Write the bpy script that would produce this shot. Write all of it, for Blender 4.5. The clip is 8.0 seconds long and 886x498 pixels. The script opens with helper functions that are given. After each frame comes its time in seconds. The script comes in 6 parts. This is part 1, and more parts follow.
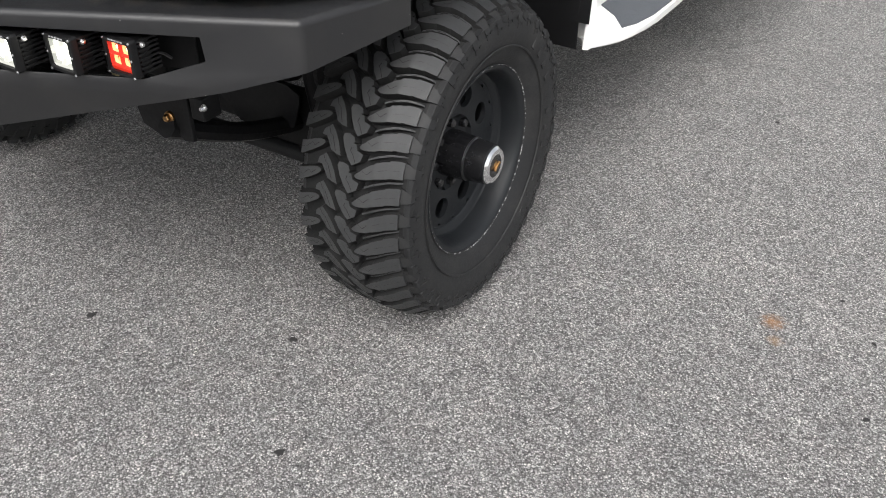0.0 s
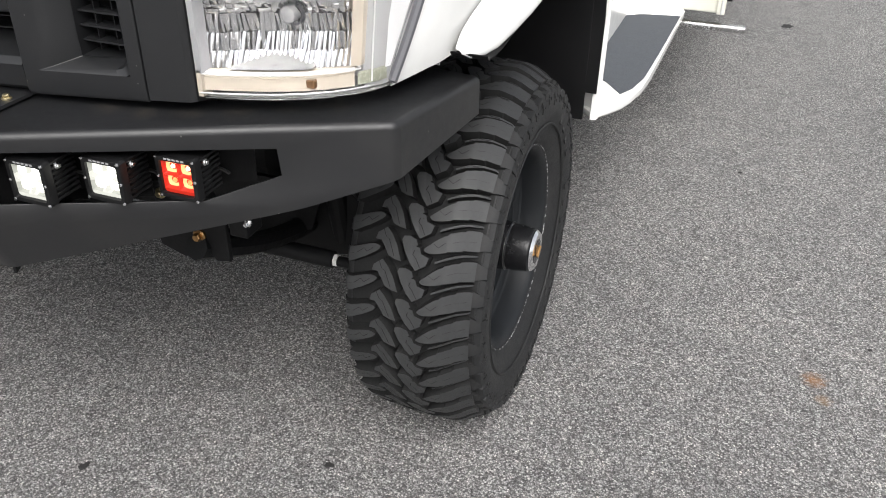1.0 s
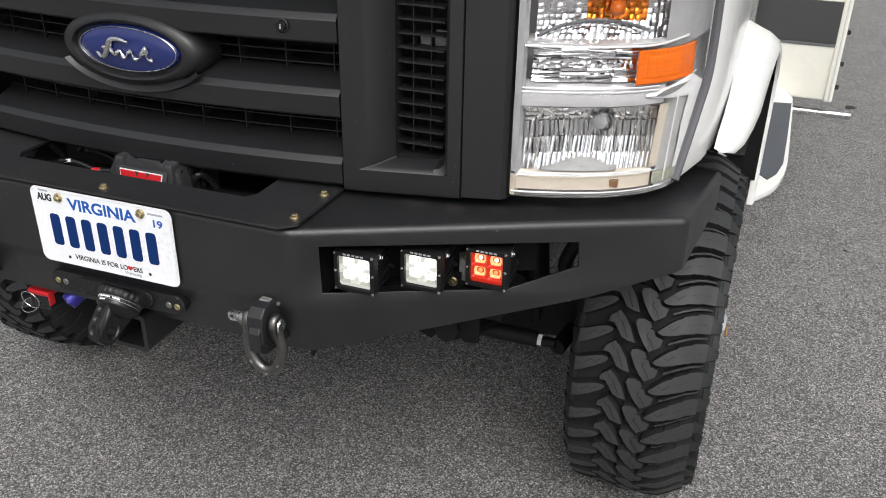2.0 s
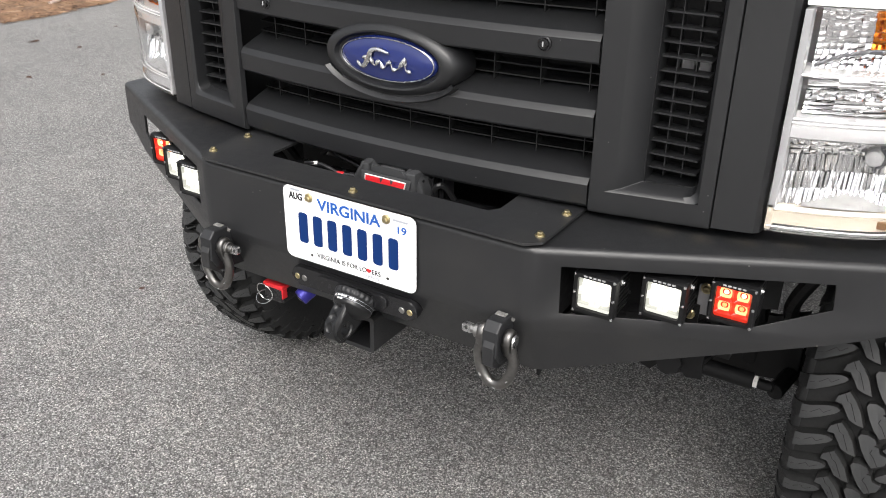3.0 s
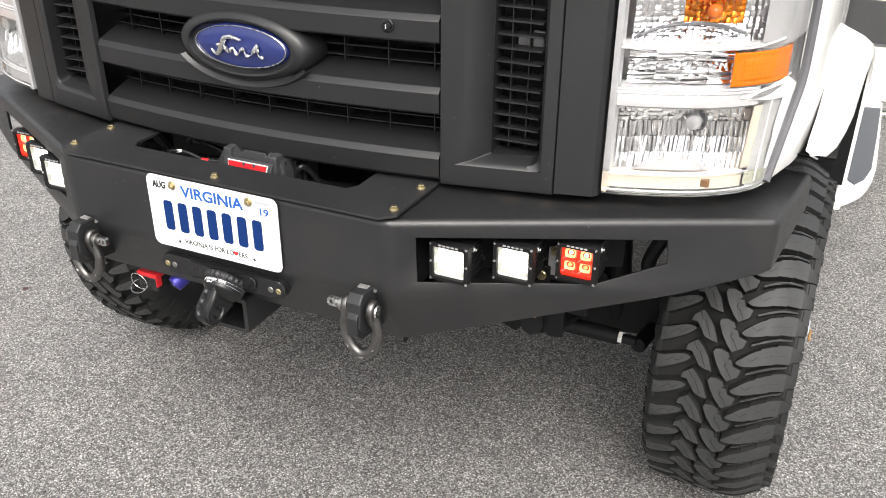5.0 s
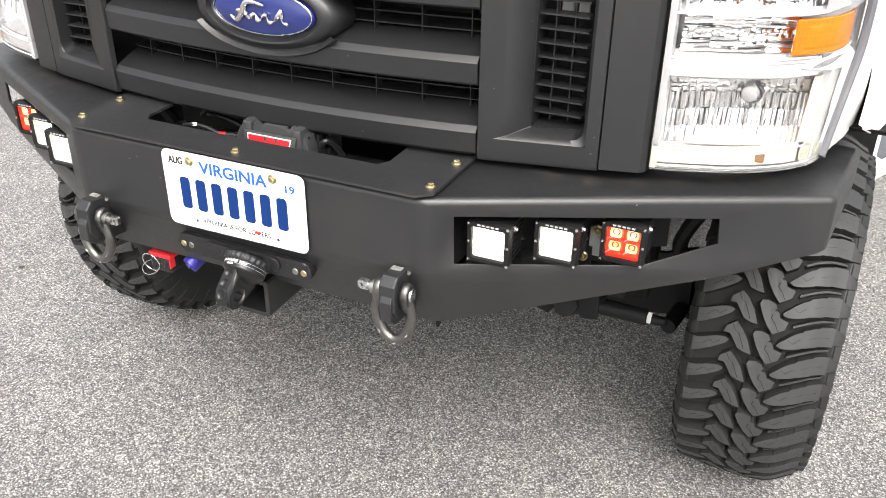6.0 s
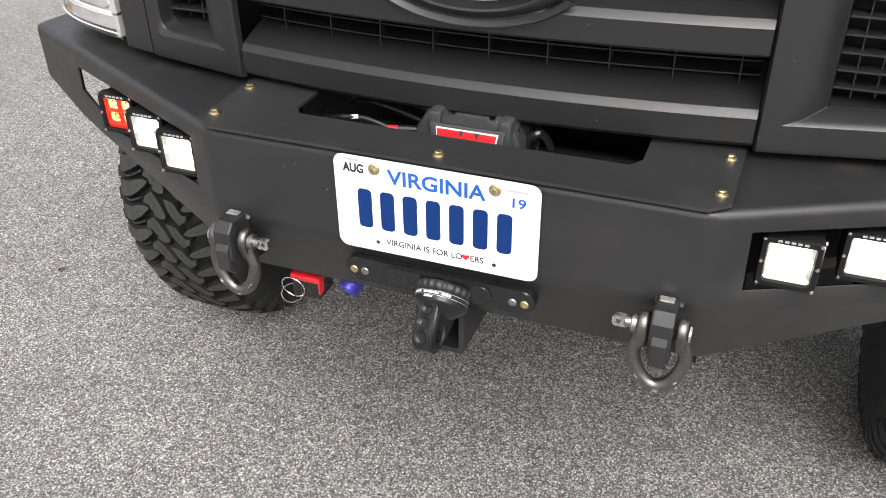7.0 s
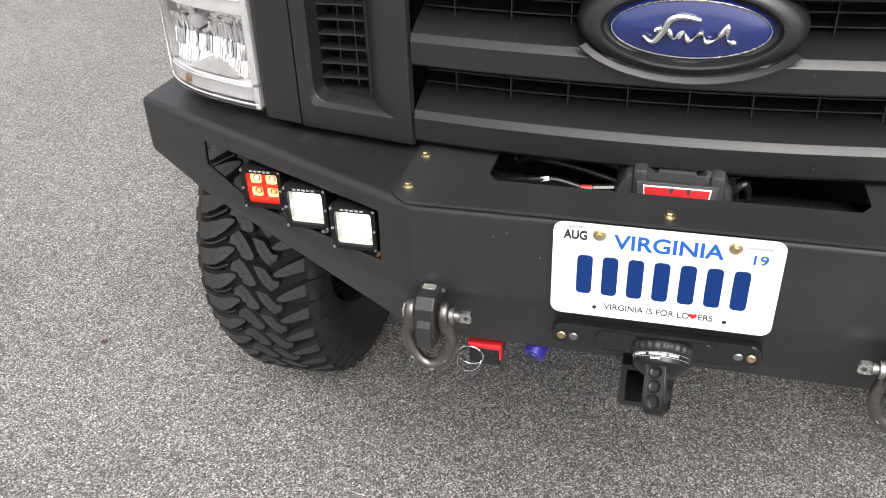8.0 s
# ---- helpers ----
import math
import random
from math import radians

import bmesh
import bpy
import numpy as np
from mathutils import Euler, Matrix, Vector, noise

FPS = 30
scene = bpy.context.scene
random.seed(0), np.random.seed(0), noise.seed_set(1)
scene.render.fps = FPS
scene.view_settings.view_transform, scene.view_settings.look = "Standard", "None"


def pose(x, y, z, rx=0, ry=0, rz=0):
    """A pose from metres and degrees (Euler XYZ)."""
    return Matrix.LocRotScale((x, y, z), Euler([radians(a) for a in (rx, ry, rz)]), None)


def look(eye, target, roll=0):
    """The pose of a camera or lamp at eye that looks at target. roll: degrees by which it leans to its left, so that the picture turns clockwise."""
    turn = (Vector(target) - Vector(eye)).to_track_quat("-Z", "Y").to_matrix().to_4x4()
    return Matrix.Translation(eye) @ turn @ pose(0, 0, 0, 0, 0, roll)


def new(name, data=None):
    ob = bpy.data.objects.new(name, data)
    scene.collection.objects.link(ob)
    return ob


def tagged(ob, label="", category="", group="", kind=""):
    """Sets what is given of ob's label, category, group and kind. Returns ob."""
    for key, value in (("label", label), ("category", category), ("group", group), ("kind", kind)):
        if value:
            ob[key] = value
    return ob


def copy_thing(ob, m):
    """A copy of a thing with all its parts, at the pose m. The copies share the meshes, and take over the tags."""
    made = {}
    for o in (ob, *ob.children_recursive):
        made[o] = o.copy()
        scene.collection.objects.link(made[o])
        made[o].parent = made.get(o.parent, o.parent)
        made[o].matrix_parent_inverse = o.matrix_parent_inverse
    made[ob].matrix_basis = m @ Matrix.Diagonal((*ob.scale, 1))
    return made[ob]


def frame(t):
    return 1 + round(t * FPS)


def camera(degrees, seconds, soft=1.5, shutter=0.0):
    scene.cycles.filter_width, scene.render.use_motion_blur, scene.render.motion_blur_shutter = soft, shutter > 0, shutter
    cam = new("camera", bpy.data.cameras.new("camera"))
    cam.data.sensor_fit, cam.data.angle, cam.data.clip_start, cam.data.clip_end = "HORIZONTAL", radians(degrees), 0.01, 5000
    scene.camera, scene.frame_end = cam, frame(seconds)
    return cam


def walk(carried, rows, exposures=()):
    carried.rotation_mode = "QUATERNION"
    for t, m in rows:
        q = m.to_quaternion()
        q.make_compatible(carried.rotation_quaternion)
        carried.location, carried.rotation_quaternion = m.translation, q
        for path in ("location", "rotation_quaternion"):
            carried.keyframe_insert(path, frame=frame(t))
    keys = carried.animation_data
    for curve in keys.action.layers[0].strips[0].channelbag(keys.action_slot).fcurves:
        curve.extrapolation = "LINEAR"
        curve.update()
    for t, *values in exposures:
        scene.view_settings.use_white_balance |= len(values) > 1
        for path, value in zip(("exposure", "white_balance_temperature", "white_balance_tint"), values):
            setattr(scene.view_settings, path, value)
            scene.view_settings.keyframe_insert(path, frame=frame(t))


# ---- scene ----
cam = camera(54.0, 8.0, soft=1.0)
PATH = [
    (0, (1.994, -0.861, 1.592), (1.153, 0.533, 0.429), 0.5),
    (0.5, (1.759, -0.903, 1.582), (1.061, 0.588, 0.446), 0.5),
    (0.8, (1.585, -0.86, 1.551), (0.942, 0.683, 0.453), 0.6),
    (1, (1.503, -0.868, 1.569), (0.909, 0.725, 0.515), 0.7),
    (1.5, (1.271, -1.031, 1.64), (0.794, 0.671, 0.703), 0.7),
    (2, (1.053, -1.122, 1.648), (0.444, 0.547, 0.729), 1.0),
    (2.2, (0.992, -1.144, 1.633), (0.309, 0.502, 0.727), 1.4),
    (3.3, (0.912, -1.178, 1.647), (-0.072, 0.326, 0.769), -0.2),
    (3.5, (0.916, -1.182, 1.646), (-0.084, 0.316, 0.777), -0.7),
    (4, (0.941, -1.195, 1.652), (-0.051, 0.304, 0.775), -1.5),
    (4.5, (1.01, -1.199, 1.66), (0.15, 0.367, 0.761), -1.1),
    (4.7, (1.034, -1.191, 1.665), (0.241, 0.402, 0.754), -0.3),
    (5.8, (0.962, -1.191, 1.641), (0.245, 0.42, 0.697), 0.7),
    (6, (0.917, -1.152, 1.63), (0.208, 0.444, 0.656), 0.7),
    (6.5, (0.683, -0.999, 1.568), (-0.006, 0.561, 0.524), 0.0),
    (7, (0.396, -0.99, 1.562), (-0.221, 0.574, 0.479), -0.8),
    (7.2, (0.255, -1.017, 1.573), (-0.308, 0.575, 0.502), -0.9),
    (7.5, (0.082, -1.064, 1.599), (-0.403, 0.576, 0.562), -1.2),
    (8, (-0.025, -1.053, 1.614), (-0.479, 0.586, 0.561), -2.1),
]
EXPOSURES = [(0, 0.81, 6500, 10), (0.5, 0.78, 6500, 10), (1.0, 0.73, 6500, 10), (1.5, 0.3, 6500, 10), (2.0, 0.36, 6500, 10), (3.5, 1.11, 6700, 10), (4.5, 1.0, 6750, 10), (5.8, 1.62, 6750, 10), (6.5, 1.5, 6700, 10), (7.0, 1.2, 6700, 10), (7.5, 1.01, 6700, 10), (8, 1.16, 6650, 10)]
walk(cam, [(t, look(eye, target, roll)) for t, eye, target, roll in PATH], EXPOSURES)

# ---- daylight: a bright overcast sky with a soft, wide sun ----
world = bpy.data.worlds.new("overcast_sky")
scene.world = world
world.use_nodes = True
wn, wl = world.node_tree.nodes, world.node_tree.links
sky = wn.new("ShaderNodeTexSky")
sky.sky_type, sky.sun_disc = "NISHITA", False
sky.sun_elevation, sky.sun_rotation = radians(50), radians(154)
sky.air_density, sky.dust_density, sky.ozone_density = 1.0, 4.0, 1.0
pale = wn.new("ShaderNodeHueSaturation")
pale.inputs["Saturation"].default_value = 0.22
wl.new(sky.outputs["Color"], pale.inputs["Color"])
wl.new(pale.outputs["Color"], wn["Background"].inputs["Color"])
wn["Background"].inputs["Strength"].default_value = 0.133

sun_data = bpy.data.lights.new("sun", "SUN")
sun_data.energy, sun_data.angle, sun_data.color = 1.4, radians(40), (1.0, 0.985, 0.96)
sun = new("sun", sun_data)
sun.matrix_world = look((1.9, -3.6, 5.2), (0, 0.3, 0))

# ---- materials ----
def surface(name, colour, rough=0.5, metal=0.0, vary=0.12, scale=40.0, grain=0.0, grain_scale=600.0, rough_vary=0.1,
            dust=None, dust_amount=0.0, dust_scale=9.0, coat=0.0, gloss=0.5):
    """A painted, plastic, rubber or metal surface with two scales of variation, fine relief and worn or dusty patches."""
    m = bpy.data.materials.new(name)
    m.use_nodes = True
    n, l = m.node_tree.nodes, m.node_tree.links
    b = n["Principled BSDF"]
    tc = n.new("ShaderNodeTexCoord")
    big, fine = n.new("ShaderNodeTexNoise"), n.new("ShaderNodeTexNoise")
    big.inputs["Scale"].default_value, big.inputs["Detail"].default_value = scale * 0.2, 5.0
    fine.inputs["Scale"].default_value, fine.inputs["Detail"].default_value = scale * 3.0, 4.0
    both = n.new("ShaderNodeMath")
    both.operation = "ADD"
    for tex in (big, fine):
        l.new(tc.outputs["Object"], tex.inputs["Vector"])
    l.new(big.outputs["Fac"], both.inputs[0])
    l.new(fine.outputs["Fac"], both.inputs[1])
    ramp = n.new("ShaderNodeMapRange")
    ramp.inputs["From Min"].default_value, ramp.inputs["From Max"].default_value = 0.6, 1.4
    ramp.inputs["To Min"].default_value, ramp.inputs["To Max"].default_value = 1 - vary, 1 + vary
    l.new(both.outputs[0], ramp.inputs["Value"])
    mul = n.new("ShaderNodeMix")
    mul.data_type, mul.blend_type = "RGBA", "MULTIPLY"
    mul.inputs["Factor"].default_value = 1.0
    mul.inputs["A"].default_value = (*colour, 1)
    l.new(ramp.outputs["Result"], mul.inputs["B"])
    out = mul.outputs["Result"]
    if dust:
        spots = n.new("ShaderNodeTexNoise")
        spots.inputs["Scale"].default_value, spots.inputs["Detail"].default_value = dust_scale, 7.0
        l.new(tc.outputs["Object"], spots.inputs["Vector"])
        cut = n.new("ShaderNodeMapRange")
        cut.inputs["From Min"].default_value, cut.inputs["From Max"].default_value = 0.5, 0.75
        cut.inputs["To Max"].default_value = dust_amount
        l.new(spots.outputs["Fac"], cut.inputs["Value"])
        mix = n.new("ShaderNodeMix")
        mix.data_type = "RGBA"
        l.new(cut.outputs["Result"], mix.inputs["Factor"])
        l.new(out, mix.inputs["A"])
        mix.inputs["B"].default_value = (*dust, 1)
        out = mix.outputs["Result"]
    l.new(out, b.inputs["Base Color"])
    rr = n.new("ShaderNodeMapRange")
    rr.inputs["From Min"].default_value, rr.inputs["From Max"].default_value = 0.6, 1.4
    rr.inputs["To Min"].default_value, rr.inputs["To Max"].default_value = max(0.02, rough - rough_vary), min(1.0, rough + rough_vary)
    l.new(both.outputs[0], rr.inputs["Value"])
    l.new(rr.outputs["Result"], b.inputs["Roughness"])
    b.inputs["Metallic"].default_value = metal
    b.inputs["Coat Weight"].default_value = coat
    b.inputs["Specular IOR Level"].default_value = gloss
    if grain:
        g = n.new("ShaderNodeTexNoise")
        g.inputs["Scale"].default_value, g.inputs["Detail"].default_value = grain_scale, 3.0
        l.new(tc.outputs["Object"], g.inputs["Vector"])
        bump = n.new("ShaderNodeBump")
        bump.inputs["Strength"].default_value, bump.inputs["Distance"].default_value = grain, 0.002
        l.new(g.outputs["Fac"], bump.inputs["Height"])
        l.new(bump.outputs["Normal"], b.inputs["Normal"])
    return m


def stained(m, places, size, tint, strength):
    """Adds ragged dusty smudges at places of a surface."""
    n, l = m.node_tree.nodes, m.node_tree.links
    b = n["Principled BSDF"]
    out = b.inputs["Base Color"].links[0].from_socket
    tc, rough = n.new("ShaderNodeTexCoord"), n.new("ShaderNodeTexNoise")
    rough.inputs["Scale"].default_value, rough.inputs["Detail"].default_value, rough.inputs["Roughness"].default_value = 34.0, 6.0, 0.65
    l.new(tc.outputs["Object"], rough.inputs["Vector"])
    for place in places:
        far, ragged, rim, mix = n.new("ShaderNodeVectorMath"), n.new("ShaderNodeMath"), n.new("ShaderNodeMapRange"), n.new("ShaderNodeMix")
        far.operation, ragged.operation, mix.data_type = "DISTANCE", "MULTIPLY_ADD", "RGBA"
        l.new(tc.outputs["Object"], far.inputs[0])
        far.inputs[1].default_value = place
        l.new(rough.outputs["Fac"], ragged.inputs[0])
        ragged.inputs[1].default_value = size * 3.0
        l.new(far.outputs["Value"], ragged.inputs[2])
        rim.inputs["From Min"].default_value, rim.inputs["From Max"].default_value = size * 1.2, size * 2.4
        rim.inputs["To Min"].default_value, rim.inputs["To Max"].default_value = strength, 0.0
        l.new(ragged.outputs[0], rim.inputs["Value"])
        l.new(rim.outputs["Result"], mix.inputs["Factor"])
        l.new(out, mix.inputs["A"])
        mix.inputs["B"].default_value = (*tint, 1)
        out = mix.outputs["Result"]
    l.new(out, b.inputs["Base Color"])
    return m


def specked(m, scale, share, tint):
    """Adds sparse specks of dust about a millimetre wide."""
    n, l = m.node_tree.nodes, m.node_tree.links
    b = n["Principled BSDF"]
    out = b.inputs["Base Color"].links[0].from_socket
    tc, cell, split = n.new("ShaderNodeTexCoord"), n.new("ShaderNodeTexVoronoi"), n.new("ShaderNodeSeparateColor")
    cell.inputs["Scale"].default_value = scale
    l.new(tc.outputs["Object"], cell.inputs["Vector"])
    l.new(cell.outputs["Color"], split.inputs["Color"])
    near, rare, both = [n.new("ShaderNodeMath") for _ in range(3)]
    mix = n.new("ShaderNodeMix")
    near.operation, rare.operation, both.operation, mix.data_type = "LESS_THAN", "GREATER_THAN", "MULTIPLY", "RGBA"
    l.new(cell.outputs["Distance"], near.inputs[0])
    near.inputs[1].default_value = 0.055
    l.new(split.outputs[0], rare.inputs[0])
    rare.inputs[1].default_value = 1 - share
    l.new(near.outputs[0], both.inputs[0])
    l.new(rare.outputs[0], both.inputs[1])
    l.new(both.outputs[0], mix.inputs["Factor"])
    l.new(out, mix.inputs["A"])
    mix.inputs["B"].default_value = (*tint, 1)
    l.new(mix.outputs["Result"], b.inputs["Base Color"])
    return m


POWDER = stained(surface("black_powder_coat", (0.0130, 0.0133, 0.0146), 0.43, 0, 0.15, 20, 0.12, 900, 0.07, (0.09, 0.085, 0.075), 0.10, 6.0, gloss=0.58),
                 [(s * x, y, 1.014) for s in (1, -1) for x, y in ((0.53, 0.176), (0.595, 0.182), (0.66, 0.208), (0.73, 0.240), (0.80, 0.288), (0.86, 0.335))], 0.030, (0.12, 0.104, 0.084), 0.24)
specked(POWDER, 42.0, 0.22, (0.16, 0.155, 0.145))
COVER = surface("black_cover_plate", (0.019, 0.0193, 0.0207), 0.42, 0, 0.15, 20, 0.12, 900, 0.07, (0.10, 0.095, 0.085), 0.12, 7.0)
PLASTIC = surface("black_grille_plastic", (0.0120, 0.0124, 0.0136), 0.42, 0, 0.12, 26, 0.10, 1200, 0.06, gloss=0.52)
# mesh bars: a darker plastic than the rest of the grille
MESHGREY = surface("dark_mesh_plastic", (0.0067, 0.0069, 0.0075), 0.6, 0, 0.2, 30, 0.1, 900, 0.1)
specked(COVER, 42.0, 0.25, (0.17, 0.165, 0.155))
specked(PLASTIC, 42.0, 0.15, (0.12, 0.118, 0.112))
DARK = surface("dark_chassis_paint", (0.006, 0.006, 0.0065), 0.55, 0, 0.3, 30, 0.2, 300, 0.15, gloss=0.2)
RUBBER = surface("tyre_rubber", (0.0108, 0.0112, 0.0120), 0.65, 0, 0.22, 30, 0.25, 700, 0.1, (0.09, 0.085, 0.078), 0.16, 12.0)
# tread rubber made darker, for the shade in grooves, slits and on block sides
GROOVE = surface("shaded_groove_rubber", (0.020, 0.020, 0.0202), 0.85, 0, 0.2, 40, 0.2, 600, 0.05, gloss=0.12)
TREAD = surface("tread_rubber", (0.028, 0.029, 0.0302), 0.58, 0, 0.25, 40, 0.25, 800, 0.1, (0.10, 0.095, 0.085), 0.14, 16.0)
RIM = surface("matt_black_rim", (0.0105, 0.012, 0.014), 0.5, 0, 0.15, 30, 0.08, 800, 0.08, (0.08, 0.08, 0.08), 0.06, gloss=0.35)
CHALK = surface("scuffed_bead_line", (0.02, 0.02, 0.021), 0.7, 0, 0.3, 60, 0, 600, 0.1, (0.75, 0.75, 0.75), 1.0, 110.0)
HUB = surface("gloss_black_hub", (0.010, 0.010, 0.011), 0.22, 0, 0.1, 30)
CHROME = surface("chrome", (0.85, 0.85, 0.86), 0.10, 1.0, 0.05, 30, 0, 600, 0.04)
BRONZE = surface("bronze_dial", (0.34, 0.20, 0.085), 0.35, 1.0, 0.25, 200)
ZINC = surface("zinc_plated_bolt", (0.52, 0.44, 0.26), 0.36, 1.0, 0.3, 200, 0.1, 900)
STEEL = surface("bare_cast_steel", (0.185, 0.180, 0.174), 0.38, 1.0, 0.2, 60, 0.12, 400, 0.10, (0.10, 0.085, 0.07), 0.4, 25)
STEELBRIGHT = surface("worn_forged_steel", (0.32, 0.315, 0.305), 0.34, 1.0, 0.18, 60, 0.10, 400, 0.10, (0.12, 0.10, 0.085), 0.35, 40)
SCRAPED = surface("scraped_metal", (0.50, 0.49, 0.47), 0.5, 0.8, 0.5, 200, 0.5, 500, 0.15, (0.03, 0.03, 0.03), 0.9, 90)
SILVER = surface("bright_steel", (0.66, 0.66, 0.66), 0.25, 1.0, 0.12, 60)
ISOLATOR = surface("black_rubber_isolator", (0.013, 0.0135, 0.015), 0.5, 0, 0.2, 60, 0.2, 700)
ANODISED = surface("grey_black_anodised", (0.0145, 0.0148, 0.0156), 0.36, 0.35, 0.15, 60, 0.05, 900)
WHITE = surface("white_body_paint", (0.80, 0.80, 0.78), 0.22, 0, 0.03, 10, 0, 600, 0.05, (0.55, 0.53, 0.48), 0.10, 5.0, 0.4)
CREAM = surface("off_white_box_panel", (0.66, 0.65, 0.58), 0.45, 0, 0.05, 12, 0.05, 500, 0.1, (0.45, 0.43, 0.38), 0.15)
GREYBAND = surface("dark_grey_band", (0.045, 0.045, 0.047), 0.4, 0, 0.08, 20)
GRIP = surface("grey_grip_tread", (0.068, 0.075, 0.087), 0.85, 0, 0.25, 200, 0.6, 1500)
REFLECT = surface("lamp_reflector", (0.90, 0.90, 0.91), 0.10, 1.0, 0.03, 30, 0, 600, 0.02)
SATIN = surface("satin_lamp_bezel", (0.77, 0.77, 0.77), 0.20, 0.3, 0.02, 12, 0, 600, 0.02)
PALE = surface("pale_lamp_corner", (0.42, 0.42, 0.43), 0.14, 0.35, 0.02, 12, 0, 600, 0.03)
WING = surface("white_lamp_wing", (0.84, 0.84, 0.84), 0.18, 0.1, 0.02, 12, 0, 600, 0.02)
SHIELD = surface("dull_bulb_shield", (0.30, 0.30, 0.305), 0.7, 0, 0.1, 60)
FOOT = surface("greenish_lamp_plastic", (0.30, 0.31, 0.245), 0.25, 0, 0.2, 60)
DULLMIRROR = surface("dull_reflector", (0.36, 0.36, 0.355), 0.34, 0.5, 0.2, 300, 0.3, 500)
CORNER = surface("white_lamp_corner", (0.58, 0.58, 0.58), 0.14, 0.40, 0.02, 12, 0, 600, 0.03)
BEZEL = surface("silver_lamp_bezel", (0.57, 0.57, 0.58), 0.20, 0.4, 0.02, 12, 0, 600, 0.03)
CLEARGREY = surface("grey_lamp_skirt", (0.36, 0.36, 0.37), 0.25, 0.1, 0.05, 20, 0, 600, 0.03)
BEIGE = surface("beige_lamp_shelf", (0.54, 0.48, 0.40), 0.35, 0.1, 0.05, 20, 0, 600, 0.03)
GASKET = surface("grey_gasket", (0.10, 0.10, 0.11), 0.6, 0, 0.15, 60)
PLATEWHITE = surface("plate_white", (0.82, 0.83, 0.85), 0.32, 0, 0.04, 40)
INKBLUE = surface("plate_dark_blue", (0.004, 0.026, 0.125), 0.6, 0, 0.1, 60, gloss=0.15)
INKSKY = surface("plate_bright_blue", (0.014, 0.095, 0.40), 0.5, 0, 0.1, 60, gloss=0.25)
INKBLACK = surface("plate_black", (0.015, 0.015, 0.015), 0.5, 0, 0.1, 60)
INKGREY = surface("plate_grey", (0.36, 0.38, 0.42), 0.5, 0, 0.1, 60)
RED = surface("red_label", (0.50, 0.014, 0.020), 0.4, 0, 0.1, 60)
LABELWHITE = surface("label_white", (0.75, 0.74, 0.72), 0.45, 0, 0.05, 60)
BLUECAP = surface("blue_anodised_cap", (0.035, 0.030, 0.26), 0.35, 0.35, 0.15, 60)
OVALBLUE = surface("emblem_blue", (0.009, 0.018, 0.112), 0.22, 0, 0.08, 30, 0, 600, 0.05, None, 0, 9, 0.6)
WINCHGREY = surface("winch_cover_plastic", (0.034, 0.035, 0.037), 0.5, 0, 0.12, 60, 0.15, 1200)
CABLE = surface("black_cable", (0.012, 0.012, 0.013), 0.4, 0, 0.2, 60)
WEED = surface("weed_green", (0.07, 0.115, 0.035), 0.6, 0, 0.3, 60)
STICK = surface("pale_bark", (0.46, 0.36, 0.32), 0.8, 0, 0.3, 60, 0.4, 200)
LEAFRED = surface("fallen_leaf", (0.075, 0.042, 0.032), 0.8, 0, 0.35, 150)
STICKBROWN = surface("brown_plastic", (0.16, 0.085, 0.04), 0.4, 0, 0.2, 60)
GUM = surface("dark_gum_spot", (0.020, 0.019, 0.019), 0.75, 0, 0.3, 300, 0.3, 600)
EDGING = surface("black_corrugated_plastic", (0.006, 0.006, 0.0065), 0.6, 0, 0.2, 20, gloss=0.2)


def clear(name, colour=(1, 1, 1), rough=0.02):
    m = bpy.data.materials.new(name)
    m.use_nodes = True
    b = m.node_tree.nodes["Principled BSDF"]
    b.inputs["Base Color"].default_value = (*colour, 1)
    b.inputs["Roughness"].default_value = rough
    b.inputs["Transmission Weight"].default_value = 1.0
    b.inputs["IOR"].default_value = 1.25
    return m


LENS = clear("clear_lamp_lens")
AMBER = surface("amber_plastic", (0.82, 0.150, 0.001), 0.16, 0, 0.12, 60, 0.1, 300, 0.05, None, 0, 9, 0.5)
AMBERSMEAR = surface("amber_bulb_reflection", (0.70, 0.20, 0.02), 0.12, 0.9, 0.05, 30, 0, 600, 0.03)
AMBERBULB = surface("amber_bulb", (0.42, 0.085, 0.008), 0.15, 0, 0.05, 30)


def glow(name, colour, strength, base=1.0):
    m = bpy.data.materials.new(name)
    m.use_nodes = True
    b = m.node_tree.nodes["Principled BSDF"]
    b.inputs["Base Color"].default_value = (*(base * c for c in colour), 1)
    b.inputs["Emission Color"].default_value = (*colour, 1)
    b.inputs["Emission Strength"].default_value = strength
    b.inputs["Roughness"].default_value = 0.3
    return m


LEDWHITE = glow("lit_white_led", (1.0, 0.98, 0.88), 2.6)
LEDDIM = glow("lit_white_optic", (0.95, 0.95, 0.86), 0.48, 0.1)
LEDSOFT = glow("lit_white_facet", (0.92, 0.94, 0.84), 0.16, 0.2)
LEDRED = glow("lit_red_optic", (1.0, 0.045, 0.020), 0.26, 0.3)
REDSOFT = glow("lit_red_facet", (1.0, 0.040, 0.015), 0.16, 0.35)
LEDHOT = glow("lit_white_hot_facet", (1.0, 0.98, 0.88), 1.5, 0.1)
REDHOT = glow("lit_pink_facet", (1.0, 0.46, 0.19), 0.95, 0.3)
LEDPALE = glow("lit_pale_red_led", (1.0, 0.66, 0.46), 1.5)
LEDORANGE = glow("lit_orange_led", (1.0, 0.28, 0.10), 0.70)


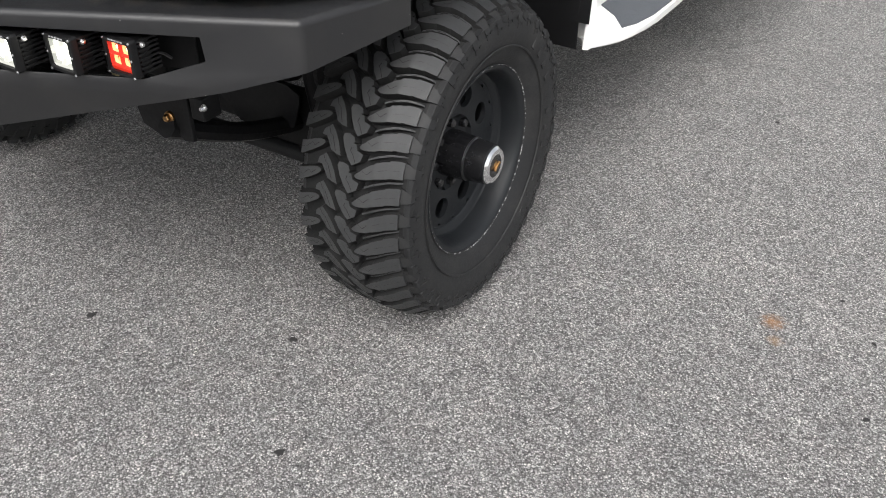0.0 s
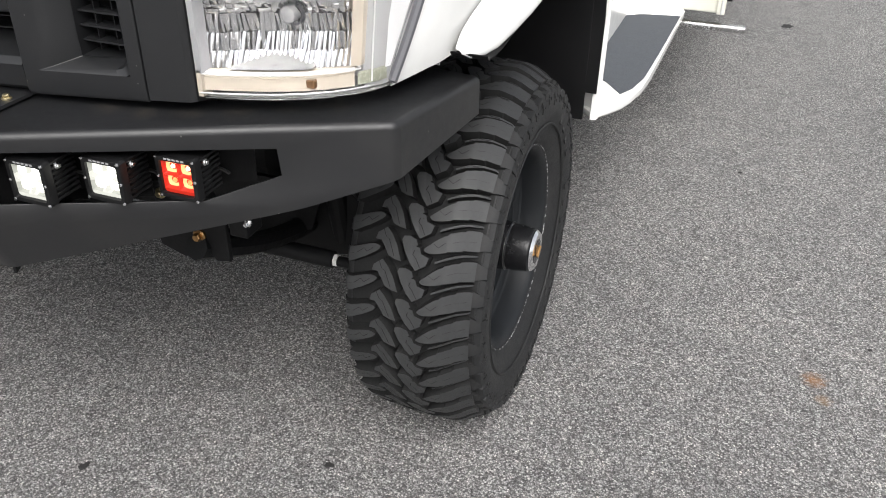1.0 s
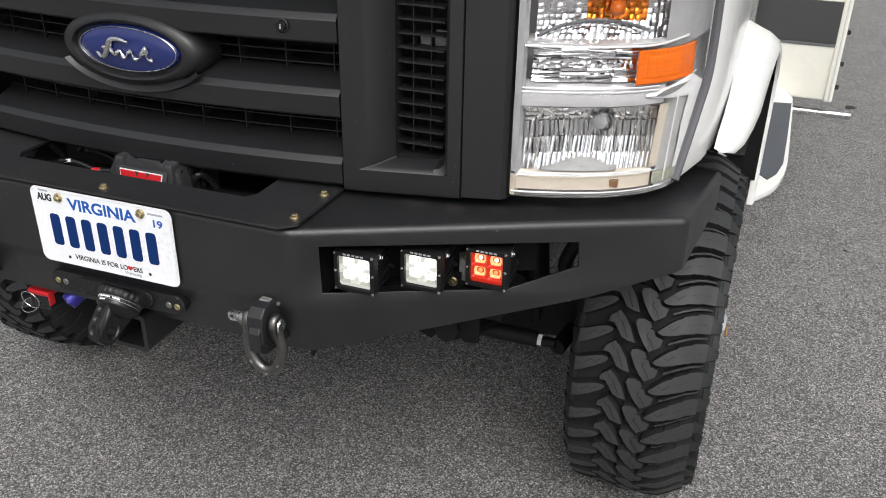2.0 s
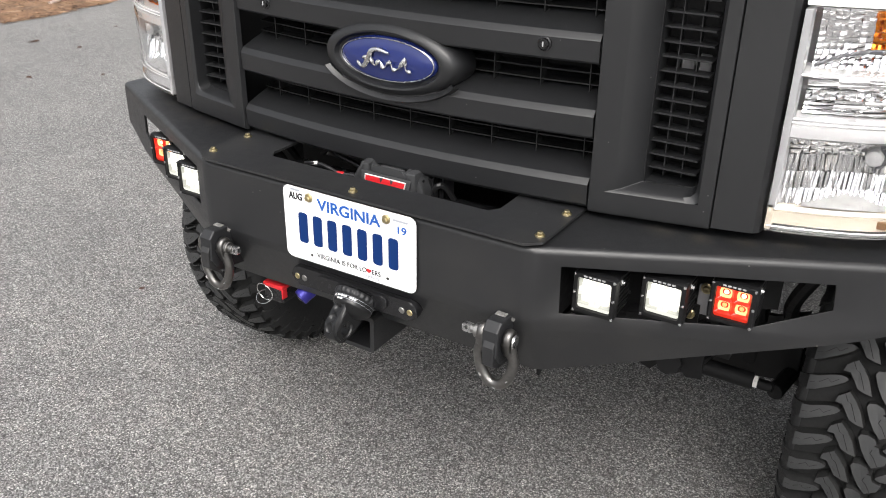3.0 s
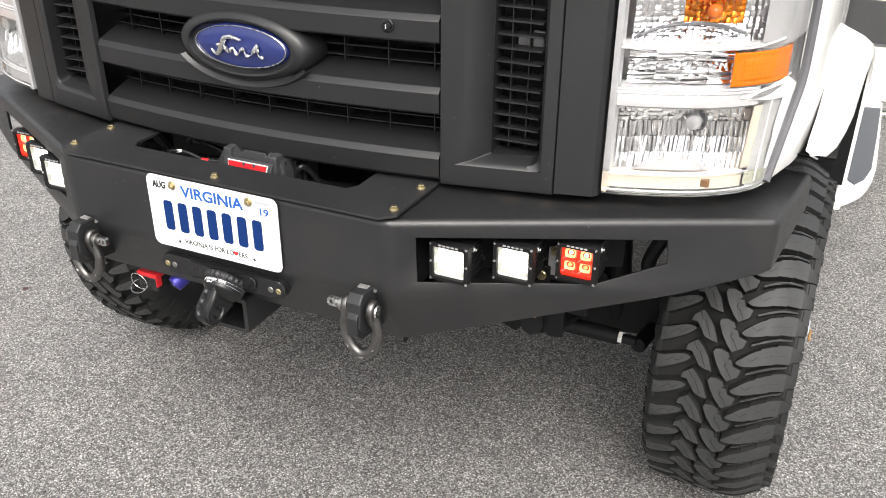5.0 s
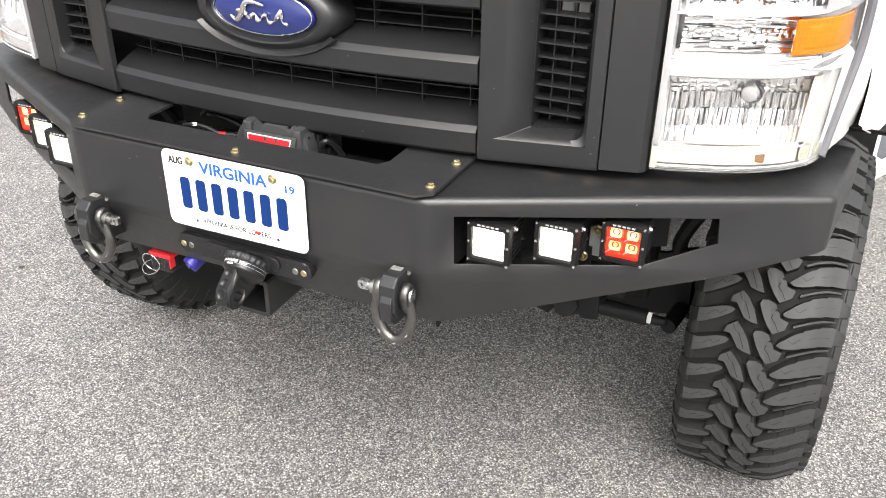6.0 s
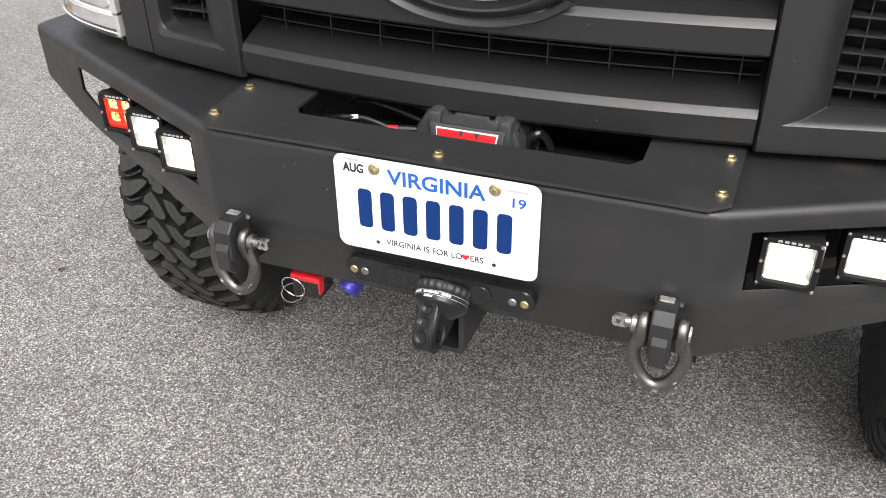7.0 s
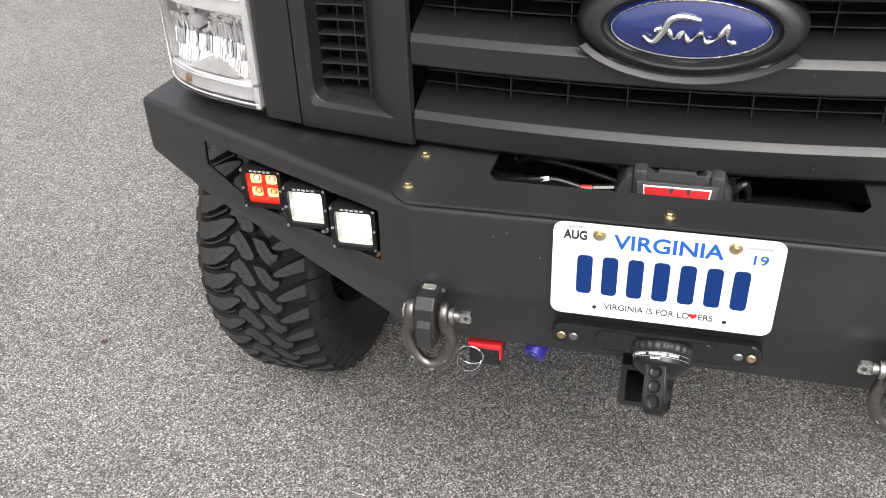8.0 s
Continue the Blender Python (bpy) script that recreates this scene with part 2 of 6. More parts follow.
def asphalt_material():
    """Worn asphalt: pale and dark aggregate stones a few millimetres wide in grey binder, broad stains, one rust stain."""
    m = bpy.data.materials.new("worn_asphalt")
    m.use_nodes = True
    n, l = m.node_tree.nodes, m.node_tree.links
    b = n["Principled BSDF"]
    tc = n.new("ShaderNodeTexCoord")

    def noise_tex(scale, detail=4.0, rough=0.55):
        t = n.new("ShaderNodeTexNoise")
        t.inputs["Scale"].default_value, t.inputs["Detail"].default_value, t.inputs["Roughness"].default_value = scale, detail, rough
        l.new(tc.outputs["Object"], t.inputs["Vector"])
        return t

    def cells(scale):
        t = n.new("ShaderNodeTexVoronoi")
        t.inputs["Scale"].default_value = scale
        l.new(tc.outputs["Object"], t.inputs["Vector"])
        return t

    def ramp(source, *stops):
        r = n.new("ShaderNodeValToRGB")
        r.color_ramp.elements[0].position, r.color_ramp.elements[0].color = stops[0][0], (*stops[0][1], 1)
        r.color_ramp.elements[1].position, r.color_ramp.elements[1].color = stops[-1][0], (*stops[-1][1], 1)
        for at, c in stops[1:-1]:
            r.color_ramp.elements.new(at).color = (*c, 1)
        l.new(source, r.inputs["Fac"])
        return r.outputs["Color"]

    def mixed(kind, fac, a, c):
        x = n.new("ShaderNodeMix")
        x.data_type, x.blend_type = "RGBA", kind
        for sock, v in (("Factor", fac), ("A", a), ("B", c)):
            if isinstance(v, (int, float)):
                x.inputs[sock].default_value = v
            elif isinstance(v, tuple):
                x.inputs[sock].default_value = (*v, 1)
            else:
                l.new(v, x.inputs[sock])
        return x.outputs["Result"]

    stones, grit = cells(225.0), cells(420.0)
    split = n.new("ShaderNodeSeparateColor")
    l.new(stones.outputs["Color"], split.inputs["Color"])
    split2 = n.new("ShaderNodeSeparateColor")
    l.new(grit.outputs["Color"], split2.inputs["Color"])
    stone = ramp(split.outputs[0], (0.0, (0.032, 0.032, 0.032)), (0.24, (0.124, 0.123, 0.123)), (0.55, (0.268, 0.266, 0.267)),
                 (0.80, (0.460, 0.457, 0.455)), (0.95, (0.66, 0.655, 0.65)), (1.0, (0.90, 0.89, 0.87)))
    sand = ramp(split2.outputs[1], (0.0, (0.03, 0.03, 0.03)), (0.5, (0.195, 0.193, 0.193)), (1.0, (0.66, 0.655, 0.65)))
    seam = ramp(stones.outputs["Distance"], (0.42, (0, 0, 0)), (0.72, (1, 1, 1)))
    base = mixed("MIX", 0.33, stone, sand)
    # scattered larger pale stones and pits, and faint warm and cool patches
    large = cells(120.0)
    split3 = n.new("ShaderNodeSeparateColor")
    l.new(large.outputs["Color"], split3.inputs["Color"])
    inside = ramp(large.outputs["Distance"], (0.34, (1, 1, 1)), (0.46, (0, 0, 0)))
    pale = mixed("MULTIPLY", 1.0, inside, ramp(split3.outputs[0], (0.955, (0, 0, 0)), (0.965, (0.8, 0.8, 0.8))))
    pit = mixed("MULTIPLY", 1.0, inside, ramp(split3.outputs[1], (0.955, (0, 0, 0)), (0.965, (0.75, 0.75, 0.75))))
    base = mixed("MIX", pale, base, (0.72, 0.70, 0.67))
    base = mixed("MIX", pit, base, (0.035, 0.034, 0.033))
    hue = ramp(noise_tex(16.0, 3.0, 0.5).outputs["Fac"], (0.36, (1.012, 0.995, 0.994)), (0.50, (1.0, 1.0, 1.0)), (0.64, (0.994, 1.003, 0.996)))
    base = mixed("MULTIPLY", 1.0, base, hue)
    # gaps between stones: dark binder, with the crevices' shade in its colour
    base = mixed("MIX", mixed("MULTIPLY", 1.0, seam, (0.72, 0.72, 0.72)), base, (0.048, 0.047, 0.047))
    broad = ramp(noise_tex(1.1, 6.0, 0.6).outputs["Fac"], (0.30, (0.89, 0.89, 0.89)), (0.70, (1.09, 1.08, 1.07)))
    base = mixed("MULTIPLY", 1.0, base, broad)
    patch = ramp(noise_tex(9.0, 5.0, 0.65).outputs["Fac"], (0.3, (0.88, 0.88, 0.88)), (0.7, (1.10, 1.09, 1.07)))
    base = mixed("MULTIPLY", 1.0, base, patch)
    clump = ramp(noise_tex(48.0, 4.0, 0.6).outputs["Fac"], (0.32, (0.84, 0.84, 0.84)), (0.68, (1.15, 1.145, 1.14)))
    base = mixed("MULTIPLY", 1.0, base, clump)
    for (x, y), size, tint in (((1.82, 1.24), 0.045, (0.30, 0.13, 0.030)), ((1.845, 1.16), 0.03, (0.24, 0.14, 0.06))):
        far = n.new("ShaderNodeVectorMath")
        far.operation = "DISTANCE"
        l.new(tc.outputs["Object"], far.inputs[0])
        far.inputs[1].default_value = (x, y, 0)
        ragged = n.new("ShaderNodeMath")
        ragged.operation = "MULTIPLY_ADD"
        l.new(noise_tex(60.0, 5.0, 0.7).outputs["Fac"], ragged.inputs[0])
        ragged.inputs[1].default_value = size * 1.6
        l.new(far.outputs["Value"], ragged.inputs[2])
        rim = n.new("ShaderNodeMapRange")
        rim.inputs["From Min"].default_value, rim.inputs["From Max"].default_value = size * 0.7, size * 1.7
        rim.inputs["To Min"].default_value, rim.inputs["To Max"].default_value = 0.85, 0.0
        l.new(ragged.outputs[0], rim.inputs["Value"])
        base = mixed("MIX", rim.outputs["Result"], base, tint)
    l.new(base, b.inputs["Base Color"])
    b.inputs["Roughness"].default_value = 0.82
    bump, bump2 = n.new("ShaderNodeBump"), n.new("ShaderNodeBump")
    bump.invert = True
    bump.inputs["Strength"].default_value, bump.inputs["Distance"].default_value = 0.9, 0.003
    l.new(stones.outputs["Distance"], bump.inputs["Height"])
    bump2.inputs["Strength"].default_value, bump2.inputs["Distance"].default_value = 0.7, 0.004
    l.new(noise_tex(420.0, 2.0).outputs["Fac"], bump2.inputs["Height"])
    l.new(bump.outputs["Normal"], bump2.inputs["Normal"])
    l.new(bump2.outputs["Normal"], b.inputs["Normal"])
    return m


ASPHALT = asphalt_material()


def litter_material():
    m = surface("pine_needle_litter", (0.115, 0.066, 0.038), 0.85, 0, 0.7, 30, 0.8, 200, 0.1, (0.26, 0.18, 0.115), 0.7, 14)
    n, l = m.node_tree.nodes, m.node_tree.links
    geo = n.new("ShaderNodeNewGeometry")
    hue = n.new("ShaderNodeHueSaturation")
    vary = n.new("ShaderNodeMapRange")
    vary.inputs["To Min"].default_value, vary.inputs["To Max"].default_value = 0.35, 3.0
    l.new(geo.outputs["Random Per Island"], vary.inputs["Value"])
    l.new(vary.outputs["Result"], hue.inputs["Value"])
    b = n["Principled BSDF"]
    l.new(b.inputs["Base Color"].links[0].from_socket, hue.inputs["Color"])
    l.new(hue.outputs["Color"], b.inputs["Base Color"])
    return m


LITTER = litter_material()

# ---- builders ----
PLACE = {}


def thing(name, at, label, category, group="", kind=""):
    """An Empty at a thing's base, which parents its parts."""
    ob = new(name)
    ob.empty_display_size = 0.05
    ob.location = at
    PLACE[ob] = Matrix.Translation(at)
    return tagged(ob, label, category, group, kind)


def part(name, bm, material, parent=None, label="", m=None, smooth=None, bevel=0.0, thick=0.0):
    """Links a bmesh as one mesh object under a thing or a part. Its vertices are in the world, or in the pose m where one is given."""
    if isinstance(bm, bmesh.types.BMesh):
        mesh = bpy.data.meshes.new(name)
        bm.to_mesh(mesh)
        bm.free()
        mesh.materials.append(material)
        if smooth is not None:
            mesh.shade_smooth()
            mesh.set_sharp_from_angle(angle=radians(smooth))
    else:
        mesh = bm
    ob = new(name, mesh)
    here = m or Matrix()
    PLACE[ob] = here
    ob.parent = parent
    ob.matrix_basis = (PLACE[parent].inverted() @ here) if parent else here
    if thick:
        mod = ob.modifiers.new("thickness", "SOLIDIFY")
        mod.thickness, mod.offset = thick, -1.0
    if bevel:
        mod = ob.modifiers.new("edges", "BEVEL")
        mod.width, mod.segments, mod.limit_method, mod.angle_limit = bevel, 2, "ANGLE", radians(35)
    if smooth is not None and not isinstance(bm, bpy.types.Mesh):
        mod = ob.modifiers.new("flat_faces", "WEIGHTED_NORMAL")
        mod.keep_sharp, mod.weight = True, 90
    return tagged(ob, label)


def faced(bm, inside=None):
    """Turns all faces outwards: of a closed form, or away from a point inside."""
    if inside is None:
        bmesh.ops.recalc_face_normals(bm, faces=bm.faces[:])
    else:
        for f in bm.faces:
            f.normal_update()
            if f.normal.dot(f.calc_center_median() - Vector(inside)) < 0:
                f.normal_flip()
    return bm


def box(bm, lo, hi, m=None):
    x0, y0, z0 = lo
    x1, y1, z1 = hi
    v = [bm.verts.new(p) for p in ((x0, y0, z0), (x1, y0, z0), (x1, y1, z0), (x0, y1, z0), (x0, y0, z1), (x1, y0, z1), (x1, y1, z1), (x0, y1, z1))]
    if m:
        for p in v:
            p.co = m @ p.co
    fs = [bm.faces.new([v[i] for i in f]) for f in ((3, 2, 1, 0), (4, 5, 6, 7), (0, 1, 5, 4), (1, 2, 6, 5), (2, 3, 7, 6), (3, 0, 4, 7))]
    return v, fs


def blocked(lo, hi, m=None, soft=0.0):
    """A box with rounded edges."""
    bm = bmesh.new()
    box(bm, lo, hi, m)
    if soft:
        bmesh.ops.bevel(bm, geom=bm.edges[:], offset=soft, segments=2, profile=0.5, affect="EDGES")
    return faced(bm)


def prism(poly, depth, m, soft=0.0):
    """An outline in the plane of x and y, as thick as depth along z, laid by the pose m."""
    bm = bmesh.new()
    lo = [bm.verts.new((x, y, 0)) for x, y in poly]
    hi = [bm.verts.new((x, y, depth)) for x, y in poly]
    bm.faces.new(lo[::-1])
    bm.faces.new(hi)
    n = len(poly)
    for i in range(n):
        bm.faces.new((lo[i], lo[(i + 1) % n], hi[(i + 1) % n], hi[i]))
    if soft:
        rim = [e for e in bm.edges if abs(e.verts[0].co.z - e.verts[1].co.z) < 1e-6]
        bmesh.ops.bevel(bm, geom=rim, offset=soft, segments=2, profile=0.5, affect="EDGES")
    bmesh.ops.transform(bm, matrix=m, verts=bm.verts[:])
    return faced(bm)


def lathe(profile, steps, m=None, bm=None, closed=True):
    """A profile of (radius, height) turned about z, laid by the pose m."""
    bm = bm or bmesh.new()
    rings = []
    for r, h in profile:
        if r < 1e-6:
            rings.append([bm.verts.new((0, 0, h))])
        else:
            rings.append([bm.verts.new((r * math.cos(2 * math.pi * i / steps), r * math.sin(2 * math.pi * i / steps), h)) for i in range(steps)])
    pairs = list(zip(rings, rings[1:]))
    for a, b in pairs:
        for i in range(steps):
            j = (i + 1) % steps
            if len(a) == 1 and len(b) == 1:
                continue
            if len(a) == 1:
                bm.faces.new((a[0], b[i], b[j]))
            elif len(b) == 1:
                bm.faces.new((a[i], a[j], b[0]))
            else:
                bm.faces.new((a[i], a[j], b[j], b[i]))
    if m:
        bmesh.ops.transform(bm, matrix=m, verts=[v for ring in rings for v in ring])
    return faced(bm) if closed else bm


def rod(a, b, r, steps=16, r2=None, bm=None):
    """A round bar from a to b."""
    a, b = Vector(a), Vector(b)
    h = (b - a).length
    m = Matrix.Translation(a) @ (b - a).to_track_quat("Z", "Y").to_matrix().to_4x4()
    e = min(r, h) * 0.12
    r2 = r if r2 is None else r2
    return lathe([(0, 0), (r - e, 0), (r, e), (r2, h - e), (r2 - e, h), (0, h)], steps, m, bm)


def tube(points, r, steps=10, closed=False, bm=None):
    """A round cable or bar that follows points. r: one radius, or one for each point."""
    bm = bm or bmesh.new()
    pts = [Vector(p) for p in points]
    n = len(pts)
    rings, side = [], None
    for i, p in enumerate(pts):
        ahead = (pts[(i + 1) % n] - pts[i - 1]) if closed else (pts[min(i + 1, n - 1)] - pts[max(i - 1, 0)])
        ahead.normalize()
        if side is None:
            side = ahead.orthogonal().normalized()
        side = (side - ahead * side.dot(ahead)).normalized()
        up = ahead.cross(side)
        rad = r[i] if isinstance(r, (list, tuple)) else r
        rings.append([bm.verts.new(p + rad * (math.cos(2 * math.pi * k / steps) * side + math.sin(2 * math.pi * k / steps) * up)) for k in range(steps)])
    for i in range(n if closed else n - 1):
        a, b = rings[i], rings[(i + 1) % n]
        for k in range(steps):
            bm.faces.new((a[k], a[(k + 1) % steps], b[(k + 1) % steps], b[k]))
    if not closed:
        bm.faces.new(rings[0][::-1])
        bm.faces.new(rings[-1])
    return faced(bm)


def curve_points(anchors, steps=8):
    """Points on a smooth line through the anchors."""
    p = [Vector(a) for a in anchors]
    out = []
    for i in range(len(p) - 1):
        a, b, c, d = p[max(i - 1, 0)], p[i], p[i + 1], p[min(i + 2, len(p) - 1)]
        for k in range(steps):
            t = k / steps
            out.append(0.5 * (2 * b + (c - a) * t + (2 * a - 5 * b + 4 * c - d) * t * t + (3 * b - a - 3 * c + d) * t * t * t))
    return out + [p[-1]]


def sheet(rows, bm=None, skip=()):
    """Quads between rows of points."""
    bm = bm or bmesh.new()
    grid = [[bm.verts.new(p) for p in row] for row in rows]
    for i in range(len(grid) - 1):
        for j in range(len(grid[0]) - 1):
            if (i, j) not in skip:
                bm.faces.new((grid[i][j], grid[i][j + 1], grid[i + 1][j + 1], grid[i + 1][j]))
    return bm


def rounded_rect(w, h, r, steps=5):
    out = []
    for cx, cy, a0 in ((w / 2 - r, h / 2 - r, 0), (-w / 2 + r, h / 2 - r, 90), (-w / 2 + r, -h / 2 + r, 180), (w / 2 - r, -h / 2 + r, 270)):
        for k in range(steps + 1):
            a = radians(a0 + 90 * k / steps)
            out.append((cx + r * math.cos(a), cy + r * math.sin(a)))
    return out


def bolt(bm_at, axis, r, h, hexed=True):
    """A flanged bolt head at a place, standing out along an axis."""
    bm = bmesh.new()
    m = Matrix.Translation(bm_at) @ Vector(axis).to_track_quat("Z", "Y").to_matrix().to_4x4()
    lathe([(0, -0.001), (r, -0.001), (r, h * 0.25), (r * 0.8, h * 0.4), (0, h * 0.4)], 16, m, bm)
    if hexed:
        lathe([(0, h * 0.3), (r * 0.66, h * 0.3), (r * 0.66, h * 0.85), (r * 0.54, h), (0, h)], 6, m, bm)
    else:
        lathe([(0, h * 0.3), (r * 0.62, h * 0.3), (r * 0.45, h * 0.9), (0, h)], 12, m, bm)
    return bm


def lettering(name, text, size, at, material, parent, squeeze=1.0, align="CENTER", weight=0.0):
    """Flat raised letters in the built-in font that face -y, centred on a place."""
    cu = bpy.data.curves.new(name, "FONT")
    cu.body, cu.size, cu.extrude, cu.align_x, cu.offset = text, size, 0.0004, align, weight
    ob = new(name, cu)
    bpy.context.view_layer.update()
    mesh = bpy.data.meshes.new_from_object(ob.evaluated_get(bpy.context.evaluated_depsgraph_get()))
    bpy.data.objects.remove(ob)
    mesh.name = name
    mesh.materials.clear()
    mesh.materials.append(material)
    return part(name, mesh, material, parent, m=Matrix.Translation(at) @ pose(0, 0, 0, 90) @ Matrix.Diagonal((squeeze, 1, 1, 1)))

# ---- the setting: road, litter strip and edging ----
def ground_sheet():
    bm = bmesh.new()
    xs = [-600, -60, -12, -6.5, -3, 0, 3, 8, 60, 600]
    ys = [-600, -60, -10, -3, 0, 3, 8, 20, 60, 600]
    sheet([[(x, y, 0) for x in xs] for y in ys], bm)
    return faced(bm, (0, 0, -10))


ground = tagged(part("road", ground_sheet(), ASPHALT), "worn grey asphalt road with pale exposed aggregate", "road", kind="structure")


def litter_bed():
    """A strip of needles and dry leaves beyond the road's edge: an uneven bed and thousands of loose flakes, one joined mesh."""
    rng = random.Random(5)
    bm = bmesh.new()
    rows = []
    for j in range(60):
        y = -4 + j * 0.3
        edge = -6.38 + 0.10 * math.sin(y * 2.1) + 0.05 * math.sin(y * 7.3) + 0.02 * (y - 4)
        rows.append([(edge - d, y, max(0.003, 0.03 * min(1, d * 4) + 0.03 * noise.noise(Vector((d * 3, y * 3, 0))))) for d in (0, 0.08, 0.25, 0.6, 1.2, 2.2, 5, 12)])
    sheet(rows, bm)
    faced(bm, (-8, 3, -10))
    for _ in range(14000):
        y = rng.uniform(0.5, 9)
        d = abs(rng.gauss(0.3, 0.5)) - 0.06
        x = -6.38 + 0.10 * math.sin(y * 2.1) - d
        a, s, w = rng.uniform(0, math.pi), rng.uniform(0.02, 0.075), rng.uniform(0.003, 0.016)
        z = 0.012 + rng.uniform(0, 0.045) * min(1, max(d, 0.02) * 4)
        u, v = Vector((math.cos(a), math.sin(a), rng.uniform(-0.25, 0.25))) * s * 0.5, Vector((-math.sin(a), math.cos(a), rng.uniform(-0.4, 0.4))) * w * 0.5
        c = Vector((x, y, z))
        bm.faces.new([bm.verts.new(c + k) for k in (-u, v, u, -v)])
    return bm


tagged(part("pine_litter", litter_bed(), LITTER), "brown pine needle and leaf litter along the road edge", "leaf litter", kind="stuff")


def edging():
    """A low wall of corrugated sheet."""
    prof = []
    for i in range(400):
        y = 0.5 + i * 0.02
        prof.append((-7.62 - 0.06 * (y - 3.6) + 0.022 * math.cos(2 * math.pi * i / 5), y))
    bm = bmesh.new()
    sheet([[(x, y, z) for x, y in prof] for z in (-0.02, 0.2, 0.42)], bm)
    return faced(bm, (-9, 4, 0.2))


tagged(part("corrugated_edging", edging(), EDGING, thick=0.01, smooth=60), "black corrugated edging wall behind the needle litter", "wall", kind="structure")

SPOTS = [((0.716, 0.465), 0.013), ((0.946, 0.134), 0.014), ((0.165, 0.245), 0.015), ((1.521, 2.49), 0.011), ((2.08, 1.29), 0.008),
         ((1.97, 1.44), 0.007), ((2.115, 0.98), 0.010), ((1.62, 4.6), 0.05), ((2.24, 6.75), 0.05), ((2.145, 3.02), 0.012)]


def spot(r, seed):
    rng = random.Random(seed)
    n = 14
    rim = [r * rng.uniform(0.65, 1.2) for _ in range(n)]
    bm = bmesh.new()
    lo = [bm.verts.new((rim[i] * math.cos(2 * math.pi * i / n), 0.8 * rim[i] * math.sin(2 * math.pi * i / n), 0)) for i in range(n)]
    hi = [bm.verts.new((0.7 * v.co.x, 0.7 * v.co.y, 0.0025)) for v in lo]
    for i in range(n):
        bm.faces.new((lo[i], lo[(i + 1) % n], hi[(i + 1) % n], hi[i]))
    bm.faces.new(hi)
    return faced(bm)


for i, ((x, y), r) in enumerate(SPOTS):
    tagged(part("gum_spot", spot(r, i), GUM, m=pose(x, y, 0.0005, 0, 0, 37 * i)), "flattened dark spot on the asphalt", "spot", "spots on the road")


def leaf(size, seed):
    rng = random.Random(seed)
    outline = [(0, -0.5), (0.22, -0.25), (0.30, 0.05), (0.16, 0.34), (0, 0.55), (-0.18, 0.3), (-0.30, 0.02), (-0.2, -0.28)]
    bm = bmesh.new()
    mid = [bm.verts.new((0, -0.5 * size, 0.002)), bm.verts.new((0, 0, 0.004)), bm.verts.new((0, 0.55 * size, 0.006))]
    ring = [bm.verts.new((x * size, y * size, 0.003 + rng.uniform(0, 0.010))) for x, y in outline]
    for i in range(8):
        bm.faces.new((ring[i], ring[(i + 1) % 8], mid[1]))
    bm.verts.remove(mid[0])
    bm.verts.remove(mid[2])
    return bm


for i, (x, y, s) in enumerate(((-1.60, 0.72, 0.030), (-3.81, 1.51, 0.05), (-5.52, 3.04, 0.10), (-5.06, 3.12, 0.06), (-4.61, 2.36, 0.05), (-5.87, 2.86, 0.05), (-5.78, 3.58, 0.05), (-5.21, 2.48, 0.045), (-4.25, 2.69, 0.04), (-5.44, 3.78, 0.05))):
    tagged(part("fallen_leaf", leaf(s, i), LEAFRED, m=pose(x, y, 0, 0, 0, 70 * i), thick=0.001), "small dry dark brown leaf lying on the asphalt", "leaf", "leaves on the road")

stick = thing("branch", (-6.60, 4.24, 0), "pale weathered branch lying at the edge of the litter", "branch")
line = curve_points([(-6.60, 3.99, 0.035), (-6.63, 4.10, 0.045), (-6.645, 4.20, 0.05), (-6.62, 4.28, 0.045), (-6.60, 4.35, 0.05), (-6.57, 4.49, 0.04)], 5)
part("stem", tube(line, [0.020 - 0.0005 * i for i in range(len(line))], 8), STICK, stick, smooth=60)
part("twig", tube(curve_points([(-6.642, 4.20, 0.05), (-6.70, 4.26, 0.06), (-6.72, 4.33, 0.05)], 4), 0.007, 6), STICK, stick, smooth=60)


def weed(x, y, seed):
    """A low tuft of narrow leaves."""
    rng = random.Random(seed)
    bm = bmesh.new()
    for _ in range(40):
        a, tall, out = rng.uniform(0, 2 * math.pi), rng.uniform(0.015, 0.05), rng.uniform(0.02, 0.06)
        c = Vector((0.03 * rng.gauss(0, 1), 0.03 * rng.gauss(0, 1), 0.0))
        d, w = Vector((math.cos(a), math.sin(a), 0)), Vector((-math.sin(a), math.cos(a), 0)) * rng.uniform(0.004, 0.010)
        mid, tip = c + d * out * 0.4 + Vector((0, 0, tall * 0.7)), c + d * out + Vector((0, 0, tall))
        bm.faces.new([bm.verts.new(p) for p in (c - w * 0.5, mid - w, tip, mid + w, c + w * 0.5)])
    tagged(part("weed", bm, WEED, m=pose(x, y, 0.02)), "small green weed growing in the needle litter", "weed", "weeds in the litter")


for i, (x, y) in enumerate(((-7.42, 4.38), (-7.30, 3.85), (-7.46, 4.62), (-7.05, 4.2))):
    weed(x, y, i)

# ---- the truck: body, bumper, grille, lamps ----
truck = thing("truck", (0, 0.9, 0), "white truck with a matt black steel bumper and grille", "truck")
INSIDE = (0, 0.45, 0.9)


def face_y(x):
    """The bumper's front, seen from above, at x."""
    x = abs(x)
    return -0.012 if x < 0.37 else -0.012 + (x - 0.37) * 0.312 / 0.605


def grille_y(x):
    return 0.118 + 0.2 * x * x


